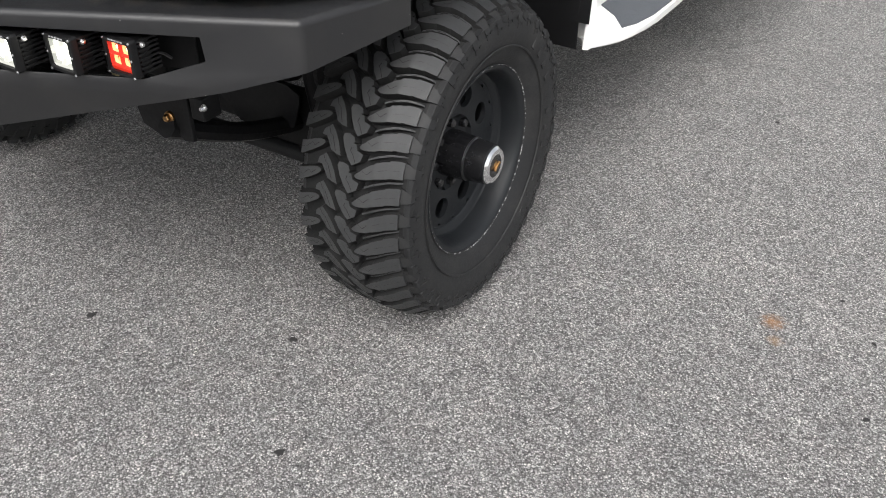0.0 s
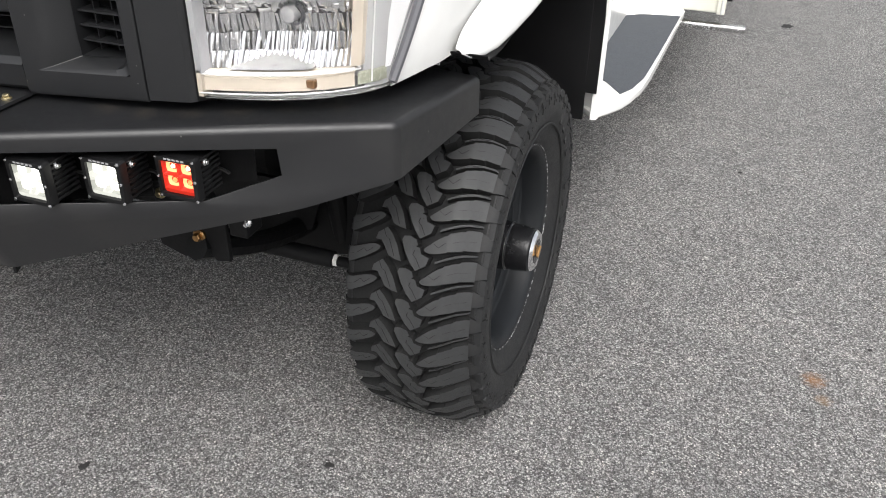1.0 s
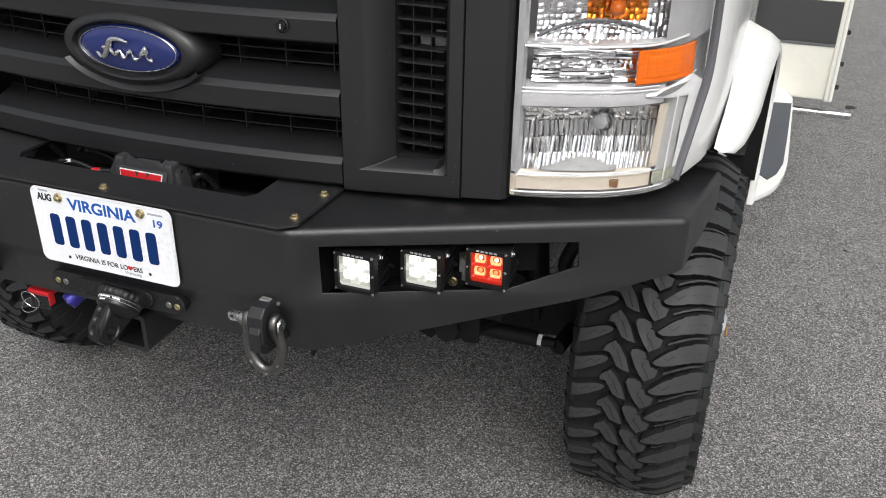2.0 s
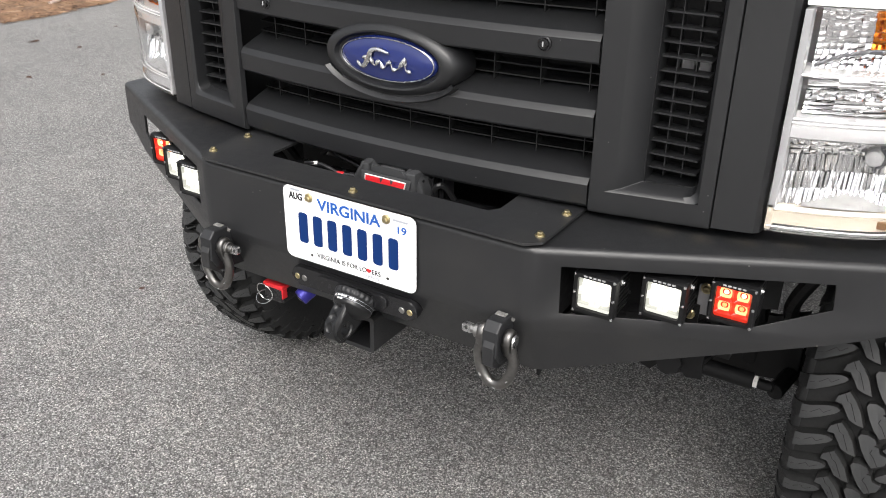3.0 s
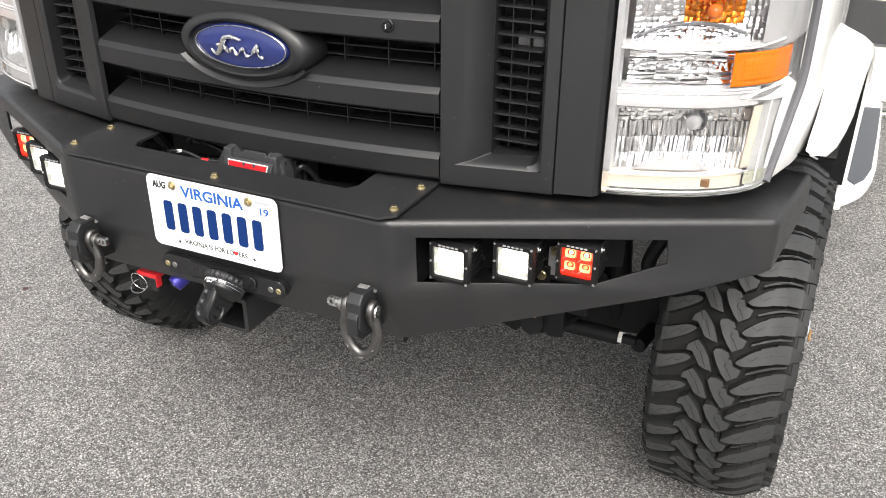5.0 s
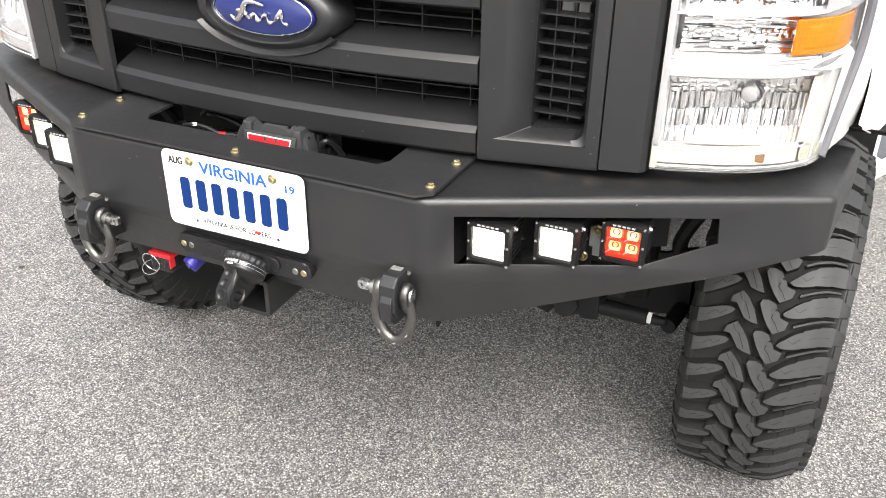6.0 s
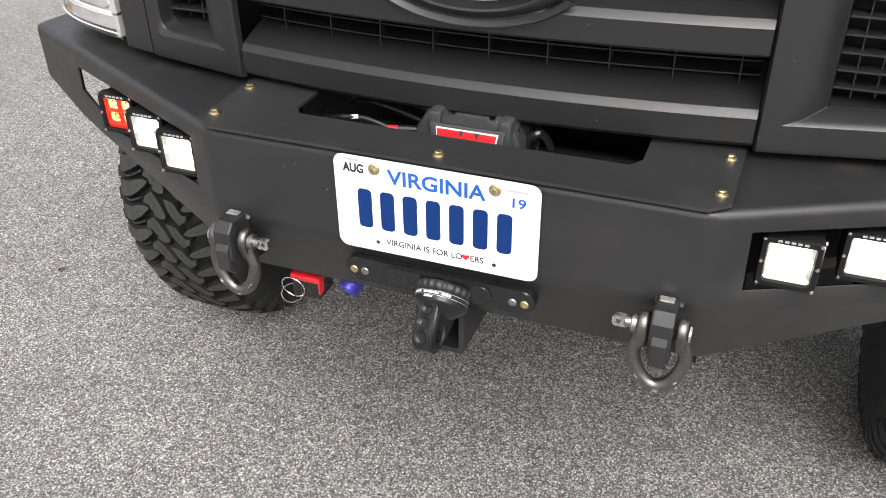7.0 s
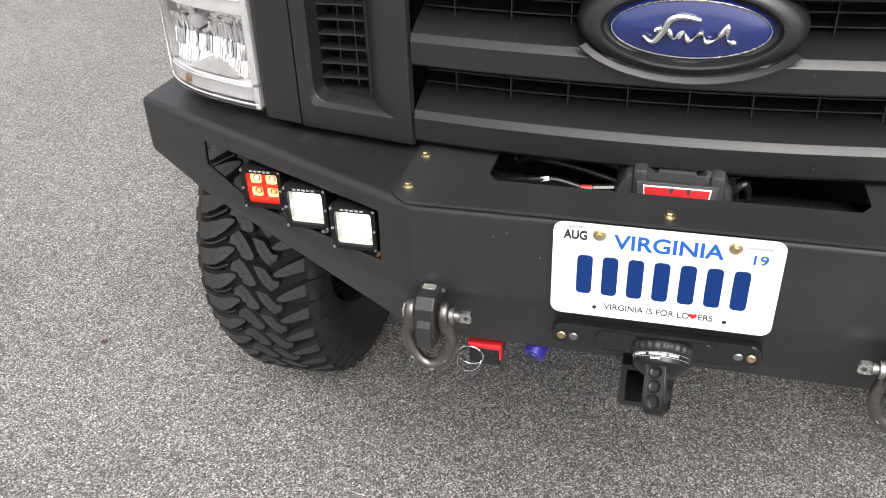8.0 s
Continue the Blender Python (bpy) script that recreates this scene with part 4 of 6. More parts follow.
def headlight(s):
    shell = part("headlight", lamp_sheet(s, 0.688, 0.960, [(1.040, 0.014), (1.044, 0.11), (1.395, 0.13), (1.402, 0.014)]), SATIN, truck, "stacked headlight with fluted chrome reflectors behind a clear lens", smooth=40)
    # clear lens: a lower tier that stands out, a step, an upper tier
    lens = part("lens", lamp_sheet(s, 0.686, 0.962, [(1.040, 0.014), (1.042, 0.004), (1.055, 0.0), (1.130, 0.0), (1.205, 0.0), (1.218, 0.0), (1.227, 0.003), (1.232, 0.010), (1.298, 0.012), (1.395, 0.016), (1.400, 0.020)], 30), LENS, shell, "clear moulded lens", smooth=35, thick=0.003)
    lens.visible_shadow = False
    # low beam: upright flutes below, facets above
    bowl = (1.087, 1.201)
    bm = facets(s, 0.698, 0.903, 1.087, 1.112, 0.022, 0.034, 26, 1, 0.0028, 0.0040, 3, sub=(5, 4), span=bowl)
    facets(s, 0.698, 0.903, 1.112, 1.140, 0.022, 0.034, 30, 1, 0.0034, 0.0075, 8, bm, sub=(5, 4), span=bowl)
    facets(s, 0.698, 0.903, 1.140, 1.170, 0.022, 0.034, 27, 1, 0.0034, 0.0085, 9, bm, sub=(5, 4), span=bowl)
    facets(s, 0.698, 0.903, 1.170, 1.201, 0.022, 0.034, 21, 4, 0.0016, 0.0042, 4, bm, span=bowl)
    part("low_reflector", faced(bm, (s * 0.80, 1.5, 1.14)), REFLECT, shell, "fluted chrome reflector", smooth=50)
    bm = facets(s, 0.704, 0.870, 1.237, 1.295, 0.036, 0.022, 4, 9, 0.0016, 0.0050, 5, sub=(8, 3))
    facets(s, 0.704, 0.870, 1.258, 1.272, 0.034, 0.020, 19, 2, 0.0016, 0.0045, 15, bm, span=(1.237, 1.295))
    part("centre_reflector", faced(bm, (s * 0.79, 1.5, 1.26)), REFLECT, shell, "faceted chrome reflector", smooth=50)
    warm = lambda x, z: abs(x - 0.822) < 0.042 and z > 1.330
    bm = facets(s, 0.704, 0.903, 1.306, 1.398, 0.042, 0.026, 22, 10, 0.0016, 0.0026, 6, keep=lambda x, z: not warm(x, z))
    part("high_reflector", faced(bm, (s * 0.80, 1.5, 1.35)), REFLECT, shell, "faceted chrome reflector", smooth=50)
    # facets near the bulb are coloured amber, as its reflection in the chrome
    bm = facets(s, 0.704, 0.903, 1.306, 1.398, 0.042, 0.026, 22, 10, 0.0016, 0.0026, 7, keep=warm)
    part("amber_smear", faced(bm, (s * 0.80, 1.5, 1.35)), AMBERSMEAR, shell, "reflector facets coloured amber for the bulb's reflection", smooth=50)
    # dark tube in place of a dark reflection that curves across the chrome
    arc = curve_points([(s * 0.708, lens_y(0.708) + 0.036, 1.312), (s * 0.745, lens_y(0.745) + 0.044, 1.328), (s * 0.79, lens_y(0.79) + 0.048, 1.336), (s * 0.835, lens_y(0.835) + 0.046, 1.333), (s * 0.875, lens_y(0.875) + 0.036, 1.322)], 6)
    part("dark_arc", tube(arc, 0.0032, 8), GASKET, shell, "dark tube drawn as a dark arc mirrored in the reflector", smooth=60)
    # shelves and bezels
    # beige in the +x lamp, grey in the other
    cream = BEIGE if s > 0 else CLEARGREY
    part("bezel", lamp_sheet(s, 0.692, 0.912, [(1.201, 0.060), (1.2015, 0.010), (1.204, 0.006), (1.214, 0.005), (1.224, 0.007), (1.227, 0.012), (1.236, 0.050)]), BEZEL, shell, "silver bezel over the low beam", smooth=40)
    part("bezel", lamp_sheet(s, 0.696, 0.905, [(1.296, 0.070), (1.297, 0.020), (1.299, 0.016), (1.304, 0.016), (1.306, 0.020), (1.307, 0.070)]), BEZEL, shell, "bright bezel between the tiers", smooth=40)
    part("lower_shelf", lamp_sheet(s, 0.692, 0.906, [(1.054, 0.012), (1.056, 0.007), (1.077, 0.008), (1.079, 0.013), (1.083, 0.014), (1.086, 0.020), (1.087, 0.06)]), cream, shell, "pale shelf below the reflector", smooth=40)
    part("shelf_edge", lamp_sheet(s, 0.692, 0.906, [(1.0805, 0.0125), (1.082, 0.0095), (1.0845, 0.0095), (1.086, 0.0125)]), SATIN, shell, smooth=40)
    rows = [[(s * (x + lean), lens_y(x + lean) + b, z) for x, b in ((0.9000, 0.05), (0.9015, 0.010), (0.9130, 0.010), (0.9145, 0.04))] for z, lean in ((1.088, 0.0), (1.200, 0.006))]
    part("side_bezel", faced(sheet(rows), (s * 0.8, 0.9, 1.14)), cream, shell, "pale upright strip beside the reflector")
    part("corner_panel", lamp_sheet(s, 0.912, 0.960, [(1.046, 0.020), (1.10, 0.021), (1.15, 0.022), (1.205, 0.024)], 10), CORNER, shell, "pale smooth corner behind the lens", smooth=40)
    part("corner_panel", lamp_sheet(s, 0.903, 0.960, [(1.298, 0.020), (1.398, 0.026)], 10), PALE, shell, smooth=40)
    part("shelf_clip", blocked((s * 0.852 - 0.008, lens_y(0.852) + 0.003, 1.060), (s * 0.852 + 0.008, lens_y(0.852) + 0.014, 1.074), None, 0.002), STICKBROWN, shell, "brown plastic clip")
    # the white wing where the tiers meet at the corner, and the white band that runs down from it
    rows = []
    for f, b in ((0.0, 0.012), (0.12, 0.004), (0.5, 0.001), (0.88, 0.004), (1.0, 0.012)):
        row = []
        for k in range(19):
            x = 0.886 + 0.0745 * k / 18
            low = 1.216 - 0.018 * (x - 0.886) / 0.0745
            top = 1.222 + 0.017 * max(0, (x - 0.886) / 0.061) ** 1.4 if x < 0.947 else 1.239 - 0.031 * (x - 0.947) / 0.0135
            row.append((s * x, lens_y(x) + b - 0.001, low + (top - low) * f))
        rows.append(row)
    part("corner_wing", faced(sheet(rows), (s * 0.8, 0.9, 1.22)), WING, shell, "bright white wing at the lamp's corner", smooth=50)
    # mirror sheet added to give the wing a grey blotch
    rows = [[(s * x, lens_y(x) - 0.0012, 1.2175 + 0.0115 * u + v * 0.0055 * math.sin(math.pi * u)) for u, x in ((k / 10, 0.900 + 0.046 * k / 10) for k in range(11))] for v in (-1, 0, 1)]
    part("wing_blotch", faced(sheet(rows), (s * 0.8, 0.9, 1.22)), REFLECT, shell, "slender mirror patch for a grey blotch in the wing", smooth=40)
    rows = [[(s * x, lens_y(x) + b, z) for x, b in ((lamp_end(z) - w, 0.018), (lamp_end(z) - w + 0.001, 0.006), (lamp_end(z) - 0.002, 0.005))] for z, w in ((1.075, 0.008), (1.11, 0.011), (1.15, 0.014), (1.205, 0.017))]
    part("outer_band", faced(sheet(rows), (s * 0.7, 0.75, 1.14)), WING, shell, "white band along the lamp's outer edge", smooth=30)
    part("shelf_foot", lamp_sheet(s, 0.909, 0.938, [(1.055, 0.012), (1.057, 0.008), (1.074, 0.009), (1.077, 0.014)], 8), FOOT, shell, "greenish translucent foot of the shelf", smooth=40)
    rows = [[(s * x, lens_y(x) + 0.014 + 0.030 * v, 1.0885 + 0.0200 * v * math.sin(math.pi * (0.08 + 0.84 * u))) for u, x in ((k / 14, 0.732 + 0.120 * k / 14) for k in range(15))] for v in (0.0, 0.35, 0.7, 1.0)]
    part("reflector_floor", faced(sheet(rows), (s * 0.79, 0.6, 0.8)), DULLMIRROR, shell, "dull grey floor of the reflector", smooth=60)
    part("inner_wall", faced(sheet([[(s * 0.6935, 0.212, z), (s * 0.7000, 0.30, z)] for z in (1.048, 1.398)]), (s * 0.5, 0.25, 1.2)), REFLECT, shell)
    part("outer_liner", blocked((min(s * 0.84, s * 0.972), 0.525, 1.03), (max(s * 0.84, s * 0.972), 0.53, 1.40)), BEZEL, shell)
    # moulded ridges of the lens, coloured pale to stand for the highlights along them
    for z, back, r, end in ((1.2285, 0.003, 0.0016, 0.905), (1.2335, 0.007, 0.0016, 0.905), (1.3015, 0.009, 0.0022, 0.935), (1.0835, 0.002, 0.0014, 0.915), (1.0530, 0.000, 0.0014, 0.925)):
        part("lens_ridge", tube([(s * x, lens_y(x) + back, z + (0.22 * max(0, x - 0.895) if z > 1.29 else 0)) for x in plan_steps(0.690, end, 16)], r, 6), SATIN, shell, smooth=60)
    part("lens_ridge", tube([(s * (0.927 + 0.006 * k / 6), lens_y(0.927 + 0.006 * k / 6) + 0.001, 1.060 + 0.150 * k / 6) for k in range(7)], 0.0016, 6), SATIN, shell, smooth=60)
    # inner edge strip and outer gasket
    part("inner_edge", blocked((s * 0.6925 - 0.0055, 0.208, 1.084), (s * 0.6925 + 0.0055, 0.236, 1.400), None, 0.001), CLEARGREY, shell, "pale inner edge")
    part("inner_edge", blocked((s * 0.6915 - 0.0045, 0.208, 1.046), (s * 0.6915 + 0.0045, 0.236, 1.090), None, 0.001), cream, shell)
    gasket = [(s * 0.9445, 0.380, 1.047), (s * 0.953, 0.418, 1.10), (s * 0.962, 0.455, 1.16), (s * 0.969, 0.478, 1.212), (s * 0.970, 0.482, 1.28), (s * 0.968, 0.482, 1.40)]
    part("gasket", tube(curve_points(gasket, 5), 0.0085, 8), GASKET, shell, "grey rubber gasket")
    # bulbs
    y = lens_y(0.818) + 0.030
    part("low_bulb", lathe([(0, 0.0), (0.010, 0.0005), (0.0130, 0.003), (0.0135, 0.008), (0.0135, 0.030), (0, 0.030)], 18, Matrix.Translation((s * 0.818, y - 0.006, 1.172)) @ pose(0, 0, 0, -90)), SHIELD, shell, "dull grey bulb shield", smooth=40)
    part("bulb_well", lathe([(0.0120, 0.0), (0.0155, -0.003), (0.0165, 0.006)], 18, Matrix.Translation((s * 0.822, y + 0.012, 1.168)) @ pose(0, 0, 0, -90), closed=False), GASKET, shell, "dark well round the bulb")
    part("bulb_arm", rod((s * 0.820, y + 0.006, 1.162), (s * 0.823, y + 0.006, 1.148), 0.0030, 8), GASKET, shell)
    part("amber_bulb", lathe([(0, 0), (0.006, 0.0012), (0.0115, 0.006), (0.0125, 0.014), (0.011, 0.030), (0.009, 0.05), (0, 0.05)], 24, Matrix.Translation((s * 0.826, y - 0.002, 1.358)) @ pose(0, 0, 0, -90)), AMBERBULB, shell, "amber bulb", smooth=50)
    # amber marker on the outer corner
    rows = []
    for j in range(29):
        row = []
        for i in range(37):
            x, z = 0.868 + 0.079 * i / 36, 1.2365 + 0.0575 * j / 28
            inner = 8 <= i <= 30 and 6 <= j <= 21
            lift = 0.0012 * abs(math.sin(math.pi * i / 3)) * abs(math.sin(math.pi * j / 4)) + (0.0015 if inner else 0.0)
            row.append((s * x, lens_y(x) + 0.012 - lift, z))
        rows.append(row)
    part("amber_marker", faced(sheet(rows), (s * 0.75, 0.75, 1.265)), AMBER, shell, "orange side marker with moulded prisms", smooth=60, thick=0.006)
    part("marker_frame", lamp_sheet(s, 0.864, 0.950, [(1.2335, 0.030), (1.2345, 0.018), (1.2365, 0.018), (1.2375, 0.030)], 12), SATIN, shell, smooth=40)


for s in (1, -1):
    headlight(s)
    part("header_panel", lamp_sheet(s, 0.686, 0.962, [(1.404, 0.016), (1.43, 0.018), (1.470, 0.026), (1.506, 0.040)]), WHITE, truck, "white panel above the headlight", thick=0.003, smooth=40)
    part("lamp_clip", blocked((s * 0.862 - 0.012, 0.345, 1.030), (s * 0.862 + 0.012, 0.375, 1.046), None, 0.003), HUB, truck)


# ---- white bodywork ----
def fender(s):
    """From the lamp's gasket back over the wheel to the door."""
    plan = [(0.962, 0.478), (0.976, 0.492), (0.988, 0.525), (0.997, 0.58), (1.003, 0.68), (1.006, 0.85), (1.006, 1.1), (1.006, 1.455), (1.006, 1.462), (1.006, 2.55)]
    low = [1.036, 1.038, 1.041, 1.045, 1.058, 1.09, 1.13, 1.05, 0.60, 0.60]
    rows = []
    for k in range(19):
        t = k / 18
        row = []
        for i, ((x, y), z0) in enumerate(zip(plan, low)):
            z = z0 + (1.50 - z0) * t
            foot = max(0, min(1, (1.205 - z) / 0.150))
            x, y = x - (0.016, 0.013, 0.004)[min(i, 2)] * foot * (i < 3), y - (0.094, 0.050, 0.014)[min(i, 2)] * foot * (i < 3)
            tuck = 0.020 * max(0, (1.10 - z) / 0.08) if y < 0.6 else 0.0
            row.append((s * (x - tuck * 0.4 - 0.05 * max(0, z - 1.40)), y + tuck * 0.2, z))
        rows.append(row)
    return faced(sheet(rows), (s * 0.3, 1.2, 1.2))


ARCH = [(0.543, 1.050), (0.552, 1.041), (0.585, 1.037), (0.63, 1.040), (0.70, 1.052), (0.78, 1.064), (0.88, 1.078), (0.98, 1.090), (1.09, 1.096), (1.19, 1.096), (1.295, 1.078), (1.385, 1.030), (1.433, 0.962), (1.446, 0.87), (1.440, 0.74), (1.425, 0.585)]
SEAM = [(0.537, 1.060), (0.540, 1.066), (0.550, 1.078), (0.565, 1.088), (0.61, 1.105), (0.68, 1.120), (0.77, 1.132), (0.88, 1.143), (1.02, 1.152), (1.16, 1.156), (1.29, 1.152), (1.40, 1.13), (1.48, 1.05), (1.508, 0.91), (1.508, 0.75), (1.495, 0.60)]


def flare_grow(y):
    """The flare stands out further towards the back."""
    return 1.0 + 0.76 * max(0, min(1, (y - 0.56) / 0.9)) ** 1.2


def flare(s):
    """The bulging white lip round the wheel arch."""
    rows = []
    for f, out in ((0.0, 1.005), (0.02, 1.0085), (0.15, 1.022), (0.35, 1.043), (0.60, 1.058), (0.85, 1.064), (0.97, 1.062), (1.0, 1.058), (0.995, 1.052)):
        row = []
        for i, ((ya, za), (ys, zs)) in enumerate(zip(ARCH, SEAM)):
            grow = flare_grow(ya) * (0.15, 0.42, 0.66, 0.84, 0.94, 1.0)[min(i, 5)]
            x = 1.004 - 0.006 * max(0, 1 - (ys - 0.53) / 0.10) + (out - 1.004) * grow
            row.append((s * x, ys + (ya - ys) * f, zs + (za - zs) * f))
        rows.append(row)
    return faced(sheet(rows), (s * 0.9, 0.95, 1.16))


def arch_liner(s):
    """Dark plastic inside the wheel arch."""
    rows = [[(s * (min(x, 1.0) if x < 1 else 0.997 + 0.058 * flare_grow(y)), 0.95 + (y - 0.95) * k, 0.9 + (z - 0.9) * k) for y, z in ARCH[:14] + [(1.435, 0.66)]] for x, k in ((1.05, 0.992), (0.90, 1.0), (0.62, 1.0))]
    return faced(sheet(rows), (s * 0.8, 0.95, 2.5))


for s in (1, -1):
    side = part("fender", fender(s), WHITE, truck, "glossy white front fender", thick=0.003, smooth=40)
    part("fender_flare", flare(s), WHITE, truck, "white bulging fender flare", smooth=50)
    part("arch_liner", arch_liner(s), DARK, truck, thick=0.003, smooth=50)
    part("inner_wing", blocked((s * 0.60 - 0.01, 0.42, 0.86), (s * 0.60 + 0.01, 1.6, 1.4)), DARK, truck)
    # black sheet added as the darkness at the back of the arch
    part("arch_rear_fill", blocked((s * 0.8825 - 0.1825, 1.430, 0.578), (s * 0.8825 + 0.1825, 1.436, 1.0), pose(0, 0, 0, 0), 0.003), DARK, truck, "black sheet filling the dark arch behind the wheel")

    # running board with a grip insert
    edge = [(1.0, 1.55), (1.081, 1.445), (1.090, 1.430), (1.128, 1.495), (1.154, 1.546), (1.173, 1.60), (1.187, 1.685), (1.194, 1.77), (1.197, 1.95), (1.200, 2.25), (1.204, 2.53), (0.98, 2.53)]
    board = part("running_board", prism([(s * x, y) for x, y in edge], 0.022, pose(0, 0, 0.580), 0.006), WHITE, truck, "white moulded running board", smooth=50)
    pad = [(1.000, 1.76), (1.078, 1.690), (1.137, 1.605), (1.163, 1.665), (1.181, 1.77), (1.189, 2.05), (1.197, 2.465), (1.052, 2.435), (1.034, 2.415), (1.000, 2.40)]
    part("grip_pad", prism([(s * x, y) for x, y in pad], 0.004, pose(0, 0, 0.601), 0.001), GRIP, board, "dark grey gritty grip pad")
    part("board_end", prism([(0, 0), (0.205, 0.0), (0.190, 0.012), (0.130, 0.050), (0.060, 0.085), (0, 0.095)], 0.11, Matrix(((s, 0, 0, s * 0.997), (0, 0, 1, 2.468), (0, 1, 0, 0.595), (0, 0, 0, 1))), 0.006), WHITE, board, smooth=40)

# hood, cab and box body, plain where only their lower parts are seen
hood = [[(x, y + (0.22 if abs(x) > 0.96 and y < 0.4 else 0), z + 0.04 * (1 - (x / 0.95) ** 2) if abs(x) < 0.96 else 1.495) for x in (-0.992, -0.95, -0.7, -0.35, 0, 0.35, 0.7, 0.95, 0.992)] for y, z in ((0.26, 1.50), (0.36, 1.53), (0.9, 1.60), (1.25, 1.64))]
part("hood", faced(sheet(hood), (0, 0.8, 0.5)), WHITE, truck, "white hood", thick=0.01, smooth=60)
part("hood_nose", blocked((-0.95, 0.24, 1.395 + 0.11), (0.95, 0.30, 1.53), None, 0.012), WHITE, truck)
cab = bmesh.new()
cabv, _ = box(cab, (-1.0, 1.22, 1.48), (1.0, 2.62, 2.15))
for v in cab.verts:
    if v.co.z > 2:
        v.co.x *= 0.86
        v.co.y = 1.75 if v.co.y < 2 else v.co.y
bmesh.ops.bevel(cab, geom=cab.edges[:], offset=0.04, segments=3, affect="EDGES")
part("cab", faced(cab), WHITE, truck, "white cab", smooth=40)
boxbody = part("box_body", blocked((-1.338, 2.58, 0.597), (1.338, 5.6, 2.35), None, 0.006), CREAM, truck, "off-white box body with a dark grey stripe")
for s in (1, -1):
    part("stripe_line", blocked((min(s * 0.90, s * 1.341), 2.576, 0.811), (max(s * 0.90, s * 1.341), 5.58, 0.823), None, 0.002), GASKET, boxbody, "grey pinstripe")
    part("stripe", blocked((min(s * 0.90, s * 1.342), 2.575, 0.823), (max(s * 0.90, s * 1.342), 5.58, 0.985), None, 0.002), GREYBAND, boxbody, "dark grey stripe")
    part("corner_trim", blocked((s * 1.331 - 0.016, 2.570, 0.595), (s * 1.331 + 0.016, 2.60, 2.34), None, 0.005), CREAM, boxbody, "ribbed aluminium corner trim")
    part("trim_rib", rod((s * 1.335, 2.569, 0.597), (s * 1.335, 2.569, 2.3), 0.004, 8), SATIN, boxbody)
    for z in (0.735, 0.86, 0.64):
        part("latch", rod((s * 1.338, 2.64, z), (s * 1.365, 2.64, z), 0.009, 10), HUB, boxbody, "black latch pin")
    part("side_pipe", rod((s * 1.15, 2.63, 0.532), (s * 1.432, 2.63, 0.532), 0.0155, 20), SILVER, boxbody, "bright steel pipe end", smooth=40)
    part("pipe_bracket", blocked((s * 1.16 - 0.02, 2.61, 0.514), (s * 1.16 + 0.02, 2.65, 0.61)), DARK, boxbody)
part("floor_pan", blocked((-1.0, 1.45, 0.62), (1.0, 2.62, 0.72)), DARK, truck)
# unseen block added to darken the ground below the truck
part("under_light_block", blocked((-0.34, 0.98, 0.44), (0.34, 2.3, 0.95), None, 0.05), DARK, truck, "unseen black block that keeps light from under the truck")
part("radiator_support", blocked((-0.68, 0.30, 0.98), (0.68, 0.33, 1.52)), DARK, truck)

# ---- running gear ----
part("axle", tube([(-0.74, 0.905, 0.40), (-0.62, 0.905, 0.40), (-0.34, 0.905, 0.40), (-0.30, 0.905, 0.40), (0.66, 0.905, 0.40), (0.74, 0.905, 0.40)], [0.06, 0.045, 0.045, 0.043, 0.045, 0.06], 18), DARK, truck, "black axle tube", smooth=40)
part("differential", lathe([(0, -0.13), (0.07, -0.12), (0.13, -0.06), (0.145, 0), (0.13, 0.06), (0.07, 0.12), (0, 0.13)], 24, pose(-0.30, 0.905, 0.41, 90)), DARK, truck, smooth=50)
for s in (1, -1):
    part("knuckle", lathe([(0, -0.06), (0.06, -0.06), (0.08, -0.03), (0.08, 0.05), (0.06, 0.09), (0, 0.09)], 20, pose(s * 0.74, 0.905, 0.43, 0, s * 90)), DARK, truck, smooth=40)
    part("steering_arm", rod((s * 0.735, 0.88, 0.44), (s * 0.705, 0.67, 0.445), 0.020, 12), DARK, truck)
    part("radius_arm", rod((s * 0.52, 0.93, 0.42), (s * 0.45, 1.9, 0.70), 0.030, 12), DARK, truck)
    part("leaf_spring", tube(curve_points([(s * 0.535, 0.33, 0.66), (s * 0.535, 0.6, 0.53), (s * 0.535, 0.905, 0.47), (s * 0.535, 1.25, 0.54), (s * 0.535, 1.5, 0.66)], 5), 0.026, 8), DARK, truck)
    part("spring_hanger", prism([(-0.085, 0.09), (0.085, 0.09), (0.085, -0.040), (0.055, -0.045), (0.018, -0.005), (-0.02, -0.052), (-0.075, -0.034), (-0.085, 0.0)], 0.012, Matrix(((1, 0, 0, s * 0.515), (0, 0, 1, 0.345), (0, 1, 0, 0.672), (0, 0, 0, 1))), 0.002), DARK, truck, "black spring hanger plate")
    part("hanger_bolt", bolt((s * 0.538, 0.344, 0.682), (0, -1, 0), 0.014, 0.016), BRONZE, truck, "rusty brown bolt")
    part("hanger_side", blocked((s * 0.628 - 0.02, 0.345, 0.695), (s * 0.628 + 0.02, 0.40, 0.75), None, 0.003), DARK, truck)
    part("hanger_stud", bolt((s * 0.655, 0.343, 0.735), (0, -1, 0), 0.008, 0.012), SILVER, truck)
    part("shock", rod((s * 0.62, 0.80, 0.44), (s * 0.60, 0.72, 0.98), 0.032, 14), DARK, truck)
    part("brake_hose", tube(curve_points([(s * 0.72, 0.84, 0.50), (s * 0.70, 0.70, 0.66), (s * 0.76, 0.62, 0.82), (s * 0.80, 0.50, 0.93), (s * 0.74, 0.44, 0.97), (s * 0.66, 0.50, 0.92)], 6), 0.018, 8), DARK, truck, "black rubber hose")
